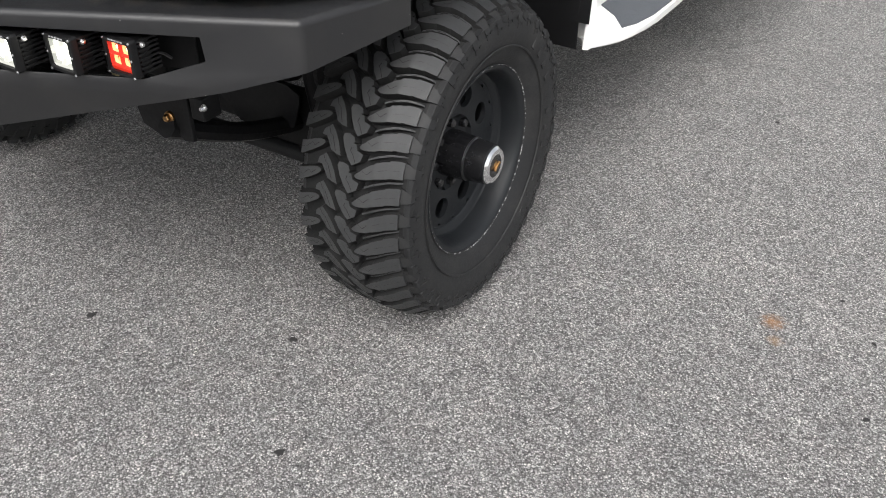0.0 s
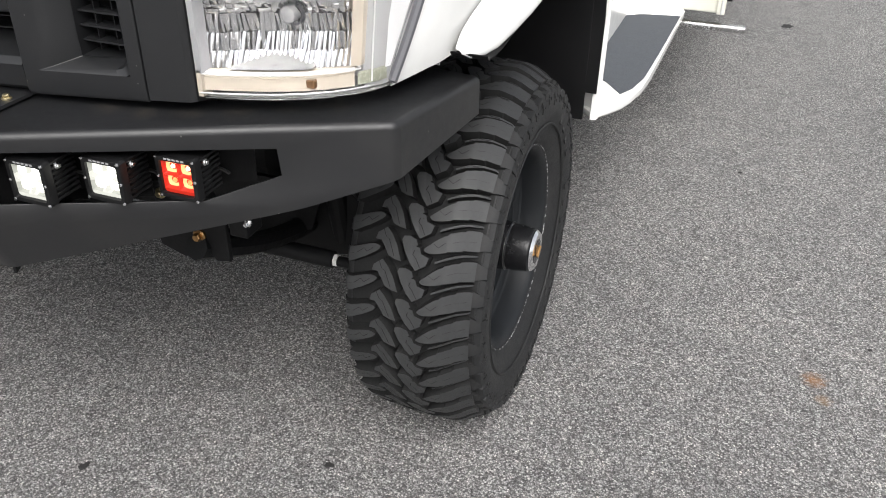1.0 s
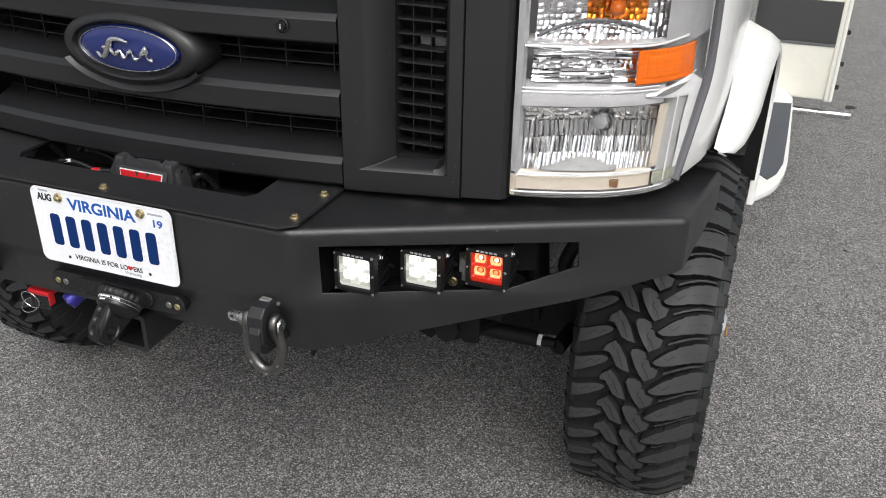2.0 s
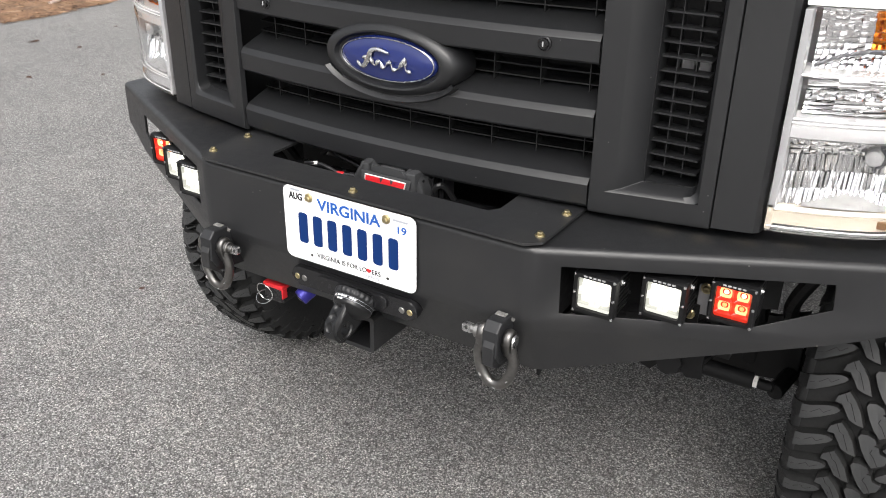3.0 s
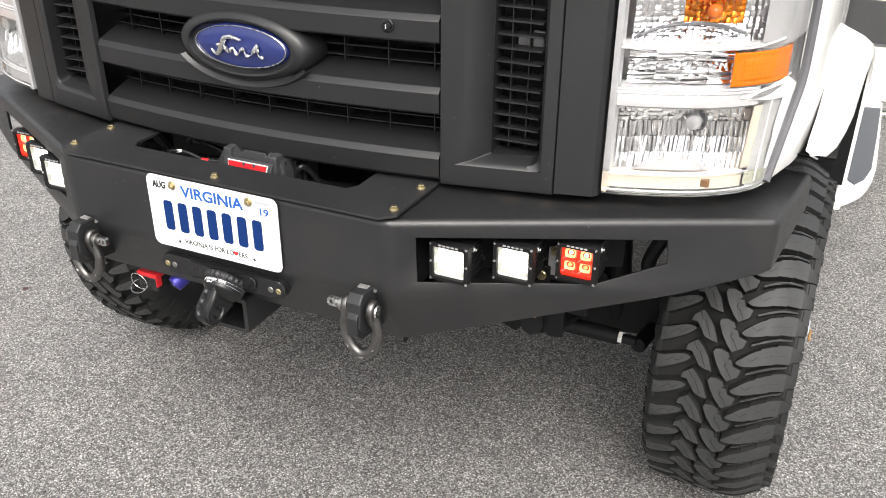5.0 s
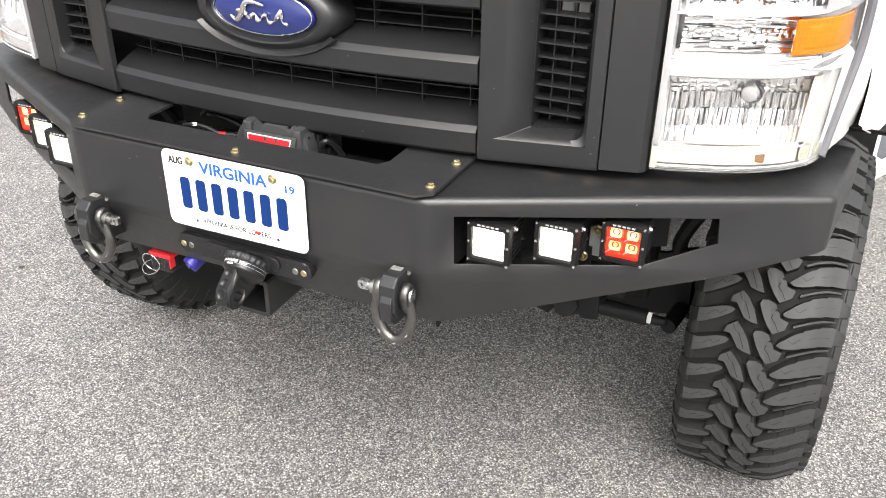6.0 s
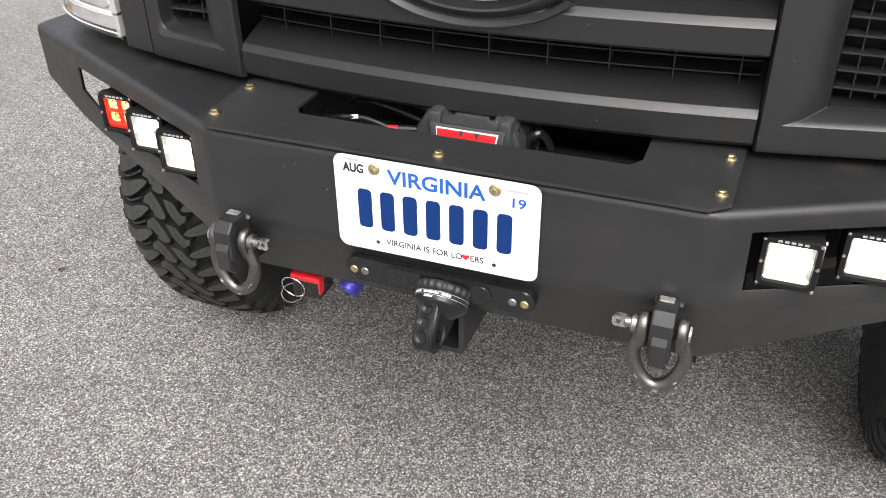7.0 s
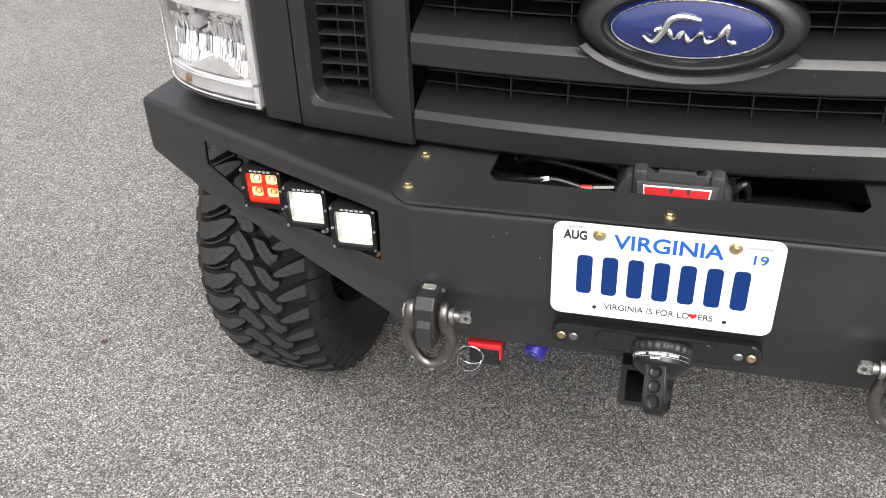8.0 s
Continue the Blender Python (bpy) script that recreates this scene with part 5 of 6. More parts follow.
    part("hose_clamp", rod((s * 0.735, 0.345, 0.925), (s * 0.735, 0.335, 0.925), 0.012, 12), ZINC, truck)
part("tie_rod", rod((-0.70, 0.672, 0.455), (0.70, 0.672, 0.455), 0.013, 12), DARK, truck, smooth=40)
part("tie_rod_sleeve", rod((0.30, 0.672, 0.458), (0.655, 0.672, 0.457), 0.021, 16), DARK, truck, "black damper tube", smooth=40)
part("tie_rod_nut", lathe([(0, 0), (0.0155, 0), (0.0155, 0.011), (0, 0.011)], 6, pose(0.654, 0.672, 0.457, 0, 90)), LABELWHITE, truck, "pale lock nut")
# added black sheets that fill the dark inside the arches and above the axle
for s in (1, -1):
    part("arch_fill", prism([(s * x, z) for x, z in ((0.30, 0.60), (0.31, 0.44), (0.42, 0.405), (0.60, 0.405), (0.735, 0.425), (0.735, 0.62), (0.66, 0.588), (0.32, 0.588))], 0.012, Matrix(((1, 0, 0, 0), (0, 0, 1, 0.770), (0, 1, 0, 0), (0, 0, 0, 1)))), DARK, truck, "black sheet added to fill the dark wheel arch")
    part("axle_fill", prism([(s * x, z) for x, z in ((0.26, 0.62), (0.56, 0.62), (0.60, 0.60), (0.60, 0.58), (0.575, 0.50), (0.50, 0.465), (0.38, 0.47), (0.30, 0.55))], 0.006, Matrix(((1, 0, 0, 0), (0, 0, 1, 0.715), (0, 1, 0, 0), (0, 0, 0, 1)))), DARK, truck, "black sheet added to fill the dark above the axle")

# ---- wheels: rim, hub, tyre carcass and tread blocks, in the wheel's own frame with +x outboard ----
R, NARROW, PITCHES = 0.447, 0.965, 42
TURNED = pose(0, 0, 0, 0, 90)
WALL = [(0.30, 0.157), (0.335, 0.1655), (0.37, 0.1665), (0.398, 0.159), (0.405, 0.152), (0.42, 0.14)]


def tread_point(u, v, lift):
    """A place on the tyre: u across from the middle, v round it in metres, lift above the groove floor. Past the edge it bends onto the sidewall."""
    a = abs(u)
    side = 1 if u > 0 else -1
    if a <= 0.128:
        r, x, nr, nx = R - 0.018 - 0.010 * (a / 0.128) ** 2, a, 1.0, 0.16 * a / 0.128
    else:
        t = min(1.0, (a - 0.128) / 0.045)
        ang = 0.16 + 1.32 * t
        r = R - 0.028 - 0.034 * (1 - math.cos(ang)) - max(0, a - 0.173) * 0.995
        x = 0.128 + 0.030 * math.sin(ang) - 0.005 + max(0, a - 0.173) * 0.06
        nr, nx = math.cos(ang), math.sin(ang)
    if side > 0:
        # the outer shoulder is rounder
        r -= 0.019 * min(1.0, max(0.0, (a - 0.075) / 0.053)) ** 1.5 * (1 - min(1.0, max(0.0, (a - 0.140) / 0.033)))
    if a > 0.155:
        for (ra, xa), (rb, xb) in zip(WALL, WALL[1:]):
            if ra <= r <= rb:
                x = max(x, xa + (xb - xa) * (r - ra) / (rb - ra))
    r, x = r + lift * nr, x + lift * nx
    th = v / R
    return Vector((side * x * NARROW, -r * math.cos(th), r * math.sin(th)))


def strip_block(stations, high, slope, floor=-0.012):
    """A tread lug from stations of (u, v low, v high): a top with sloping sides down into the groove."""
    bm = bmesh.new()
    top, low, over = [], [], []
    for u, a, b in stations:
        c, h = (a + b) / 2, (b - a) / 2
        cut = [min(h * 0.5, 0.003) if e else 0.0 for e in slope]
        lift = high * (1 if abs(u) < 0.1383 else (0.50 if abs(u) < 0.155 else 0.20))
        top.append([bm.verts.new(tread_point(u, v, lift)) for v in (a + cut[0], c, b - cut[1])])
        low.append([bm.verts.new(tread_point(u, c + h * t, floor)) for t in (-1, 1)])
    n = len(stations)
    for i in range(n - 1):
        for k in (0, 1):
            over.append((bm.faces.new((top[i][k], top[i][k + 1], top[i + 1][k + 1], top[i + 1][k])), abs(stations[i][0]) > 0.1382))
        bm.faces.new((low[i][0], top[i][0], top[i + 1][0], low[i + 1][0]))
        bm.faces.new((low[i][1], low[i + 1][1], top[i + 1][2], top[i][2]))
    for i in (0, n - 1):
        bm.faces.new((low[i][0], top[i][0], top[i][1], top[i][2], low[i][1]))
    tops = {v for ring in top for v in ring}
    for f in bm.faces:
        f.material_index = 0 if all(v in tops for v in f.verts) else 1
    # tops past the shoulder take the darker sidewall rubber, which also paints their shade
    for f, past in over:
        if past:
            f.material_index = 2
    return faced(bm)


def outline_block(poly, high, floor=-0.012):
    """A tread block from an outline of (u, v)."""
    bm = bmesh.new()
    cu, cv = sum(p[0] for p in poly) / len(poly), sum(p[1] for p in poly) / len(poly)
    top = [bm.verts.new(tread_point(cu + (u - cu) * 0.94, cv + (v - cv) * 0.95, high)) for u, v in poly]
    low = [bm.verts.new(tread_point(u, v, floor)) for u, v in poly]
    n = len(poly)
    bm.faces.new(top)
    for i in range(n):
        bm.faces.new((top[i], top[(i + 1) % n], low[(i + 1) % n], low[i]))
    for f in bm.faces:
        f.material_index = 0 if len(f.verts) > 4 else 1
    bmesh.ops.triangulate(bm, faces=[f for f in bm.faces if len(f.verts) > 4])
    return faced(bm)


def joined(*pieces):
    mesh, bm = bpy.data.meshes.new("piece"), bmesh.new()
    for p in pieces:
        p.to_mesh(mesh)
        p.free()
        bm.from_mesh(mesh)
    bpy.data.meshes.remove(mesh)
    return bm


def lug_shape(sign, far):
    """A shoulder lug from a narrow inner nose over the shoulder onto the sidewall, with a zigzag sipe, and the low bar beside it."""
    if sign > 0:
        line = [(0.0290, 0.0060, 0.0120), (0.0345, 0.0015, 0.0195), (0.0405, 0.0005, 0.0240), (0.0487, 0.0012, 0.0318), (0.0576, 0.0028, 0.0390), (0.0680, 0.0055, 0.0462), (0.0763, 0.0080, 0.0500), (0.0795, 0.0105, 0.0545), (0.088, 0.0118, 0.0572), (0.0968, 0.0140, 0.0612), (0.108, 0.0160, 0.0640), (0.111, 0.0188, 0.0672), (0.1217, 0.0195, 0.0692), (0.132, 0.0205, 0.0705), (0.138, 0.0212, 0.0702), (0.1385, 0.0222, 0.0696), (0.150, 0.0245, 0.0650), (0.166, 0.0265, 0.0600), (0.178, 0.0275, 0.0570), (far, 0.029, 0.0545)]
        bar = [(0.055, 0.0480, 0.0570), (0.0652, 0.0530, 0.0622), (0.078, 0.0590, 0.0690), (0.0968, 0.0665, 0.0768), (0.110, 0.0712, 0.0808), (0.132, 0.0748, 0.0838), (0.140, 0.0755, 0.0838)]
        dashes = [[(0.064, 0.0562, 0.0582), (0.080, 0.0640, 0.0660)], [(0.088, 0.0675, 0.0695), (0.106, 0.0740, 0.0760)]]
        sipe = [(0.048, 0.0250), (0.060, 0.0185), (0.072, 0.0300), (0.090, 0.0345), (0.104, 0.0400), (0.120, 0.0415), (0.131, 0.0440)]
    else:
        line = [(0.0675, 0.0605, 0.0665), (0.0735, 0.0520, 0.0705), (0.0805, 0.0470, 0.0712), (0.092, 0.0395, 0.0690), (0.1005, 0.0340, 0.0665), (0.112, 0.0280, 0.0620), (0.125, 0.0205, 0.0570), (0.138, 0.0140, 0.0535), (0.1385, 0.0145, 0.0530), (0.150, 0.0140, 0.0500), (0.166, 0.0145, 0.0475), (0.178, 0.0160, 0.0460), (far, 0.018, 0.0445)]
        bar, dashes = [], []
        sipe = [(0.084, 0.0590), (0.097, 0.0480), (0.105, 0.0540), (0.120, 0.0410), (0.136, 0.0350)]
    mid = (line[-1][1] + line[-1][2]) / 2
    steps = [[(far + 0.004, mid - 0.010, mid + 0.004), (far + 0.016, mid - 0.008, mid + 0.001)], [(far + 0.002, mid + 0.012, mid + 0.028), (far + 0.008, mid + 0.014, mid + 0.025)]]
    pieces = [(line, 0.018, (1, 1))] + ([(bar, 0.0105, (1, 1))] if bar else []) + [(d, 0.0125, (0, 0)) for d in dashes] + [(d, 0.010, (1, 1)) for d in steps]
    bm = joined(*(strip_block([(sign * u, a, b) for u, a, b in run], high, slope) for run, high, slope in pieces))
    return with_sipe(bm, [(sign * u, v) for u, v in sipe])


CENTRE_A = [(-0.0828, 0.0122), (-0.0793, 0.0268), (-0.0588, 0.0424), (-0.0436, 0.0278), (-0.0292, 0.0073), (-0.0156, -0.0248), (-0.0306, -0.0232), (-0.0469, -0.0177), (-0.0562, -0.0038), (-0.0475, -0.0066), (-0.0547, 0.0040), (-0.0674, 0.0126)]
CENTRE_B = [(-0.0239, 0.0217), (-0.0205, 0.0308), (-0.007, 0.0334), (0.009, 0.0279), (0.0144, 0.0166), (0.0080, 0.0138), (0.0195, 0.0118), (0.0248, -0.0012), (0.0433, -0.0064), (0.0385, -0.0245), (0.0161, -0.0392), (0.0011, -0.0237), (-0.0134, -0.0014)]
SIPE_A = [(-0.0665, 0.0360), (-0.0580, 0.0205), (-0.0500, 0.0165), (-0.0400, -0.0040), (-0.0345, -0.0160)]
SIPE_B = [(0.0205, 0.0035), (0.0085, 0.0045), (0.0060, -0.0045), (0.0140, -0.0115), (0.0245, -0.0290)]


def with_sipe(bm, points, w=0.0008):
    """Adds a thin zigzag strip to a block's top, dark for the shade in a slit."""
    for (ua, va), (ub, vb) in zip(points, points[1:]):
        f = bm.faces.new([bm.verts.new(tread_point(u + du, v, 0.0184)) for u, v, du in ((ua, va, -w), (ub, vb, -w), (ub, vb, w), (ua, va, w))])
        f.normal_update()
        if f.normal.dot(f.calc_center_median()) < 0:
            f.normal_flip()
        f.material_index = 1
    return bm


def wheel(truck_side):
    """One wheel under the truck. truck_side: 1 for +x, -1 for -x, which is turned half round."""
    here = pose(truck_side * 0.922, 0.905, R - 0.001, 0, 0, 0 if truck_side > 0 else 180)
    rim = part("wheel", rim_mesh(), RIM, truck, "matt black wheel with a mud-terrain tyre", m=here, smooth=35)
    seat = here @ Matrix.Translation((-0.017, 0, 0))
    prof = [(0.244, -0.116), (0.255, -0.124), (0.285, -0.146), (0.335, -0.165), (0.370, -0.166), (0.398, -0.158), (0.405, -0.151), (0.408, -0.140), (0.4100, -0.128), (0.4180, -0.070), (0.4208, 0)]
    prof = [(r, x * NARROW) for r, x in prof]
    outer = {0.398: 0.392, 0.405: 0.394, 0.408: 0.395, 0.4100: 0.397, 0.4180: 0.4175}
    prof = prof + [(outer.get(r, r), -x) for r, x in prof[-2::-1]]
    snug = here @ Matrix.Diagonal((0.955, 1, 1, 1))
    part("tyre", lathe(prof[:8], 96, TURNED, closed=False), RUBBER, rim, "worn black mud-terrain tyre", m=here, smooth=40)
    part("tyre", lathe(prof[-8:], 96, TURNED, closed=False), RUBBER, rim, m=snug, smooth=40)
    part("tread_base", lathe(prof[7:-7], 96, TURNED, closed=False), GROOVE, rim, "black groove floor", m=here, smooth=40)
    # raised rings and unreadable raised marks on the sidewall
    part("sidewall_ring", lathe([(r, x * NARROW) for r, x in ((0.389, 0.159), (0.388, 0.163), (0.384, 0.1645), (0.381, 0.162))], 96, TURNED, closed=False), RUBBER, rim, m=snug, smooth=40)
    for angle in (50, 41, 32, 23, 3, -6, -15, -24, -33, -42, -51):
        a = radians(angle - 90)
        mark = blocked((0.1565, -0.0085, 0.324), (0.1604, 0.0085, 0.354), Matrix.Rotation(a, 4, "X"), 0.0015)
        part("sidewall_mark", mark, RUBBER, rim, m=snug)
    for r in (0.310,):
        part("sidewall_ring", lathe([(q, x * NARROW) for q, x in ((r + 0.0035, 0.1655 if r > 0.32 else 0.159), (r + 0.0015, 0.1685 if r > 0.32 else 0.1615), (r - 0.0015, 0.1683 if r > 0.32 else 0.1606), (r - 0.0035, 0.165 if r > 0.32 else 0.157))], 96, TURNED, closed=False), RUBBER, rim, m=snug, smooth=40)
    for k in range(PITCHES):
        turn = snug @ Matrix.Rotation(2 * math.pi * (k + 0.4) / PITCHES, 4, "X")
        part("sidewall_block", SIDE_BLOCK[k % 2], RUBBER, rim, m=turn)
    part("bead_line", lathe([(0.2550, 0.1202), (0.2568, 0.1218), (0.2580, 0.1220)], 96, TURNED, closed=False), CHALK, rim, "pale scuffed bead edge", m=here)
    for name, r0, r1, x0, x1, mat, lab in (("hub", 0.064, 0.060, 0.02, 0.118, HUB, "gloss black locking hub"), ("hub_band", 0.0606, 0.0598, 0.112, 0.1175, STEELBRIGHT, "thin polished band"), ("hub_sleeve", 0.0575, 0.0535, 0.118, 0.174, HUB, "gloss black sleeve"), ("hub_cap", 0.0520, 0.0495, 0.171, 0.182, CHROME, "chrome hub ring"), ("hub_well", 0.036, 0.035, 0.17, 0.1826, HUB, ""), ("hub_dial", 0.0150, 0.0130, 0.178, 0.186, BRONZE, "bronze hub dial")):
        part(name, lathe([(0, x0), (r0, x0), (r0, x0 + (x1 - x0) * 0.35), (r1, x1 - 0.004), (r1 - 0.004, x1), (0, x1)], 32, TURNED), mat, rim, lab, m=seat, smooth=35)
    part("dial_bar", blocked((0.184, -0.015, -0.004), (0.190, 0.015, 0.004), pose(0, 0, 0, 35), 0.001), BRONZE, rim, m=seat)
    for k in range(8):
        a = 2 * math.pi * k / 8
        part("lug_nut", LUG_MESH, HUB, rim, m=seat @ Matrix.Translation((0.03, 0.088 * math.cos(a), 0.088 * math.sin(a))))
    for k in range(PITCHES):
        turn = here @ Matrix.Rotation(2 * math.pi * k / PITCHES, 4, "X")
        for name, mesh in (("centre_block", BLOCK_A), ("centre_block", BLOCK_B), ("shoulder_lug", LUG_IN[k % 2])):
            part(name, mesh, TREAD, rim, m=turn)
        part("shoulder_lug", LUG_OUT[k % 2], TREAD, rim, m=snug @ Matrix.Rotation(2 * math.pi * k / PITCHES, 4, "X"))
    return rim


def rim_mesh():
    """Lipped barrel and a dished disc with eight round windows."""
    bm = bmesh.new()
    lathe([(0.262, -0.12), (0.250, -0.10), (0.245, -0.06), (0.238, 0.0), (0.240, 0.050), (0.246, 0.085), (0.252, 0.112), (0.262, 0.124), (0.270, 0.1275), (0.2745, 0.124), (0.274, 0.112), (0.262, 0.10)], 96, TURNED, bm, closed=False)
    lathe([(0.246, 0.072), (0.240, 0.062), (0.226, 0.056), (0.222, 0.050), (0.212, 0.048)], 96, TURNED, bm, closed=False)
    lathe([(0.112, 0.040), (0.100, 0.030), (0.070, 0.028), (0.0, 0.028)], 48, TURNED, bm, closed=False)
    n, hole = 8, 0.034
    for k in range(n):
        mid = 2 * math.pi * (k + 0.5) / n
        wide = math.pi / n
        outer_ring, inner_ring, back_ring = [], [], []
        corners = []
        for i in range(24):
            t = 2 * math.pi * i / 24
            c, s = math.cos(t), math.sin(t)
            big = max(abs(c), abs(s))
            q = (c / big, s / big)
            r = 0.162 + q[0] * 0.050
            a = mid + q[1] * wide
            x = 0.040 + 0.008 * (r - 0.112) / 0.1
            outer_ring.append(bm.verts.new((x, r * math.cos(a), r * math.sin(a))))
            hr, ht = 0.165 + hole * 0.92 * c, hole * 1.05 * s
            p = (hr * math.cos(mid) - ht * math.sin(mid), hr * math.sin(mid) + ht * math.cos(mid))
            inner_ring.append(bm.verts.new((0.0445, *p)))
            back_ring.append(bm.verts.new((0.030, *p)))
        for i in range(24):
            j = (i + 1) % 24
            bm.faces.new((outer_ring[i], outer_ring[j], inner_ring[j], inner_ring[i]))
            bm.faces.new((inner_ring[i], inner_ring[j], back_ring[j], back_ring[i]))
    bmesh.ops.remove_doubles(bm, verts=bm.verts[:], dist=0.0006)
    bmesh.ops.recalc_face_normals(bm, faces=bm.faces[:])
    bmesh.ops.scale(bm, vec=(1, 0.935, 0.935), verts=bm.verts[:])
    bmesh.ops.translate(bm, vec=(-0.008, 0, 0), verts=bm.verts[:])
    # brake drum behind the windows
    lathe([(0, -0.03), (0.19, -0.03), (0.19, -0.06), (0, -0.06)], 32, TURNED, bm, closed=False)
    return bm


def shared(bm, name, material, smooth=None):
    mesh = bpy.data.meshes.new(name)
    bm.to_mesh(mesh)
    bm.free()
    mesh.materials.append(material)
    if material == TREAD:
        mesh.materials.append(GROOVE)
        mesh.materials.append(RUBBER)
    if smooth:
        mesh.shade_smooth()
        mesh.set_sharp_from_angle(angle=radians(smooth))
    return mesh


LUG_OUT = [shared(lug_shape(1, far), "shoulder_lug", TREAD, 25) for far in (0.190, 0.182)]
LUG_IN = [shared(lug_shape(-1, far), "shoulder_lug", TREAD, 25) for far in (0.184, 0.196)]
BLOCK_A = shared(with_sipe(outline_block(CENTRE_A, 0.018), SIPE_A), "centre_block", TREAD)
BLOCK_B = shared(with_sipe(outline_block(CENTRE_B, 0.018), SIPE_B), "centre_block", TREAD)
SIDE_BLOCK = [shared(faced(prism(outline, 0.0152, Matrix(((0, 0, 1, 0.1505 * NARROW), (1, 0, 0, 0), (0, 1, 0, 0), (0, 0, 0, 1))) @ pose(0, 0, 0), 0.0015)), "sidewall_block", RUBBER) for outline in
              ([(-0.016, 0.378), (0.004, 0.376), (0.006, 0.386), (0.018, 0.387), (0.018, 0.397), (-0.016, 0.397)], [(-0.012, 0.384), (0.012, 0.373), (0.018, 0.378), (0.016, 0.396), (-0.014, 0.397)])]
LUG_MESH = shared(lathe([(0, 0), (0.013, 0), (0.013, 0.022), (0.010, 0.026), (0, 0.026)], 6, TURNED), "lug_nut", HUB)

# ---- lamps in the bumper ----
def light_pod(at, kind):
    """A square work lamp that faces the front: finned body, bezel with screws, optics."""
    red = kind == "red"
    label = "small square work lamp glowing red in a black finned housing" if red else "small square work lamp, lit white, in a black finned housing"
    pod = thing("light_pod", at, label, "work light", "lamps in the bumper")
    x, y, z = at
    w = 0.0385
    body = blocked((x - 0.034, y + 0.024, z - 0.034), (x + 0.034, y + 0.050, z + 0.034), None, 0.004)
    part("housing", body, DARK_POD, pod, smooth=40)
    for k in range(8):
        zz = z - 0.0315 + k * 0.009
        part("fin", blocked((x - 0.0365, y + 0.018, zz - 0.0024), (x + 0.0365, y + 0.070, zz + 0.0024), None, 0.001), DARK_POD, pod)
    # bezel ring with sloping inner edge
    bm = bmesh.new()
    rings = []
    for hw, hh, c, d in ((0.0385, 0.0385, 0.006, 0.016), (0.0385, 0.0385, 0.006, 0.004), (0.0365, 0.0365, 0.006, 0.0), (0.0300, 0.0300, 0.005, 0.0), (0.0285, 0.0285, 0.004, 0.005)):
        rings.append([bm.verts.new((x + a, y + d, z + b)) for a, b in rounded_rect(2 * hw, 2 * hh, c, 3)])
    n = len(rings[0])
    for a, b in zip(rings, rings[1:]):
        for i in range(n):
            bm.faces.new((a[i], a[(i + 1) % n], b[(i + 1) % n], b[i]))
    part("bezel", faced(bm, (x, y + 0.05, z)), DARK_POD, pod, smooth=35)
    # optics: a faceted bowl for each emitter, brightest near it, and a sloping lip below
    bm = bmesh.new()
    cells, spokes = 2, 16
    step, rise = 0.0285, 0.0245
    for i in range(cells):
        for j in range(cells):
            cx, cz = x + step * (i - 0.5), z + 0.0025 + rise * (j - 0.5)
            rings = []
            for size, deep, square in ((0.5, 0.004, 1.0), (0.36, 0.010, 0.55), (0.23, 0.0145, 0.2)):
                ring = []
                for k in range(spokes):
                    c, q = math.cos(2 * math.pi * k / spokes), math.sin(2 * math.pi * k / spokes)
                    grow = 1 + square * (1 / max(abs(c), abs(q)) - 1)
                    ring.append(bm.verts.new((cx + size * step * c * grow, y + deep, cz + size * rise * q * grow)))
                rings.append(ring)
            for tier, (a, b) in enumerate(zip(rings, rings[1:])):
                for k in range(spokes):
                    f = bm.faces.new((a[k], a[(k + 1) % spokes], b[(k + 1) % spokes], b[k]))
                    spread = abs((2 * math.pi * (k + 0.5) / spokes - math.atan2(0.5 - j, 0.5 - i) + math.pi) % (2 * math.pi) - math.pi)
                    f.material_index = (2 if spread < 0.85 and not red else (0 if spread < 2.1 else 1)) if tier == 0 else 2
            bm.faces.new(rings[-1]).material_index = 0
    lip = [bm.verts.new((x + a, y + d, z + b)) for a, d, b in ((-0.0287, 0.0042, -0.0218), (0.0287, 0.0042, -0.0218), (0.0287, 0.0052, -0.0288), (-0.0287, 0.0052, -0.0288))]
    bm.faces.new(lip).material_index = 1 if red else 0
    optic = part("optic", faced(bm, (x, y + 0.3, z)), LEDRED if red else LEDDIM, pod, "red optic" if red else "bright white optic")
    optic.data.materials.append(REDSOFT if red else LEDSOFT)
    optic.data.materials.append(REDHOT if red else LEDHOT)
    for i in range(cells):
        for j in range(cells):
            cx, cz = x + step * (i - 0.5), z + 0.0025 + rise * (j - 0.5)
            part("emitter", lathe([(0, -0.001), (0.0036, 0.0), (0.0046, 0.003), (0, 0.003)], 12, pose(cx, y + 0.0125, cz, -90)), (LEDPALE if j else LEDORANGE) if red else LEDWHITE, pod)
    # brand strip as a plain pale bar, and the screws
    for k in range(5):
        part("mark", blocked((x - 0.019 + k * 0.008, y - 0.0006, z + 0.0320), (x - 0.0135 + k * 0.008, y + 0.001, z + 0.0350)), CLEARGREY, pod)
    for a, b in ((-1, -1), (1, -1), (-1, 1), (1, 1), (-1, 0), (1, 0)):
        part("screw", lathe([(0, -0.0022), (0.0022, -0.0018), (0.0028, 0.0), (0, 0.0)], 10, pose(x + a * 0.0345, y, z + b * 0.0345, -90)), SILVER, pod, "bright screw")
    # mounting foot, yoke screw, cable
    part("foot", blocked((x - 0.010, y + 0.020, z - 0.058), (x + 0.010, y + 0.045, z - 0.033), None, 0.002), DARK_POD, pod)
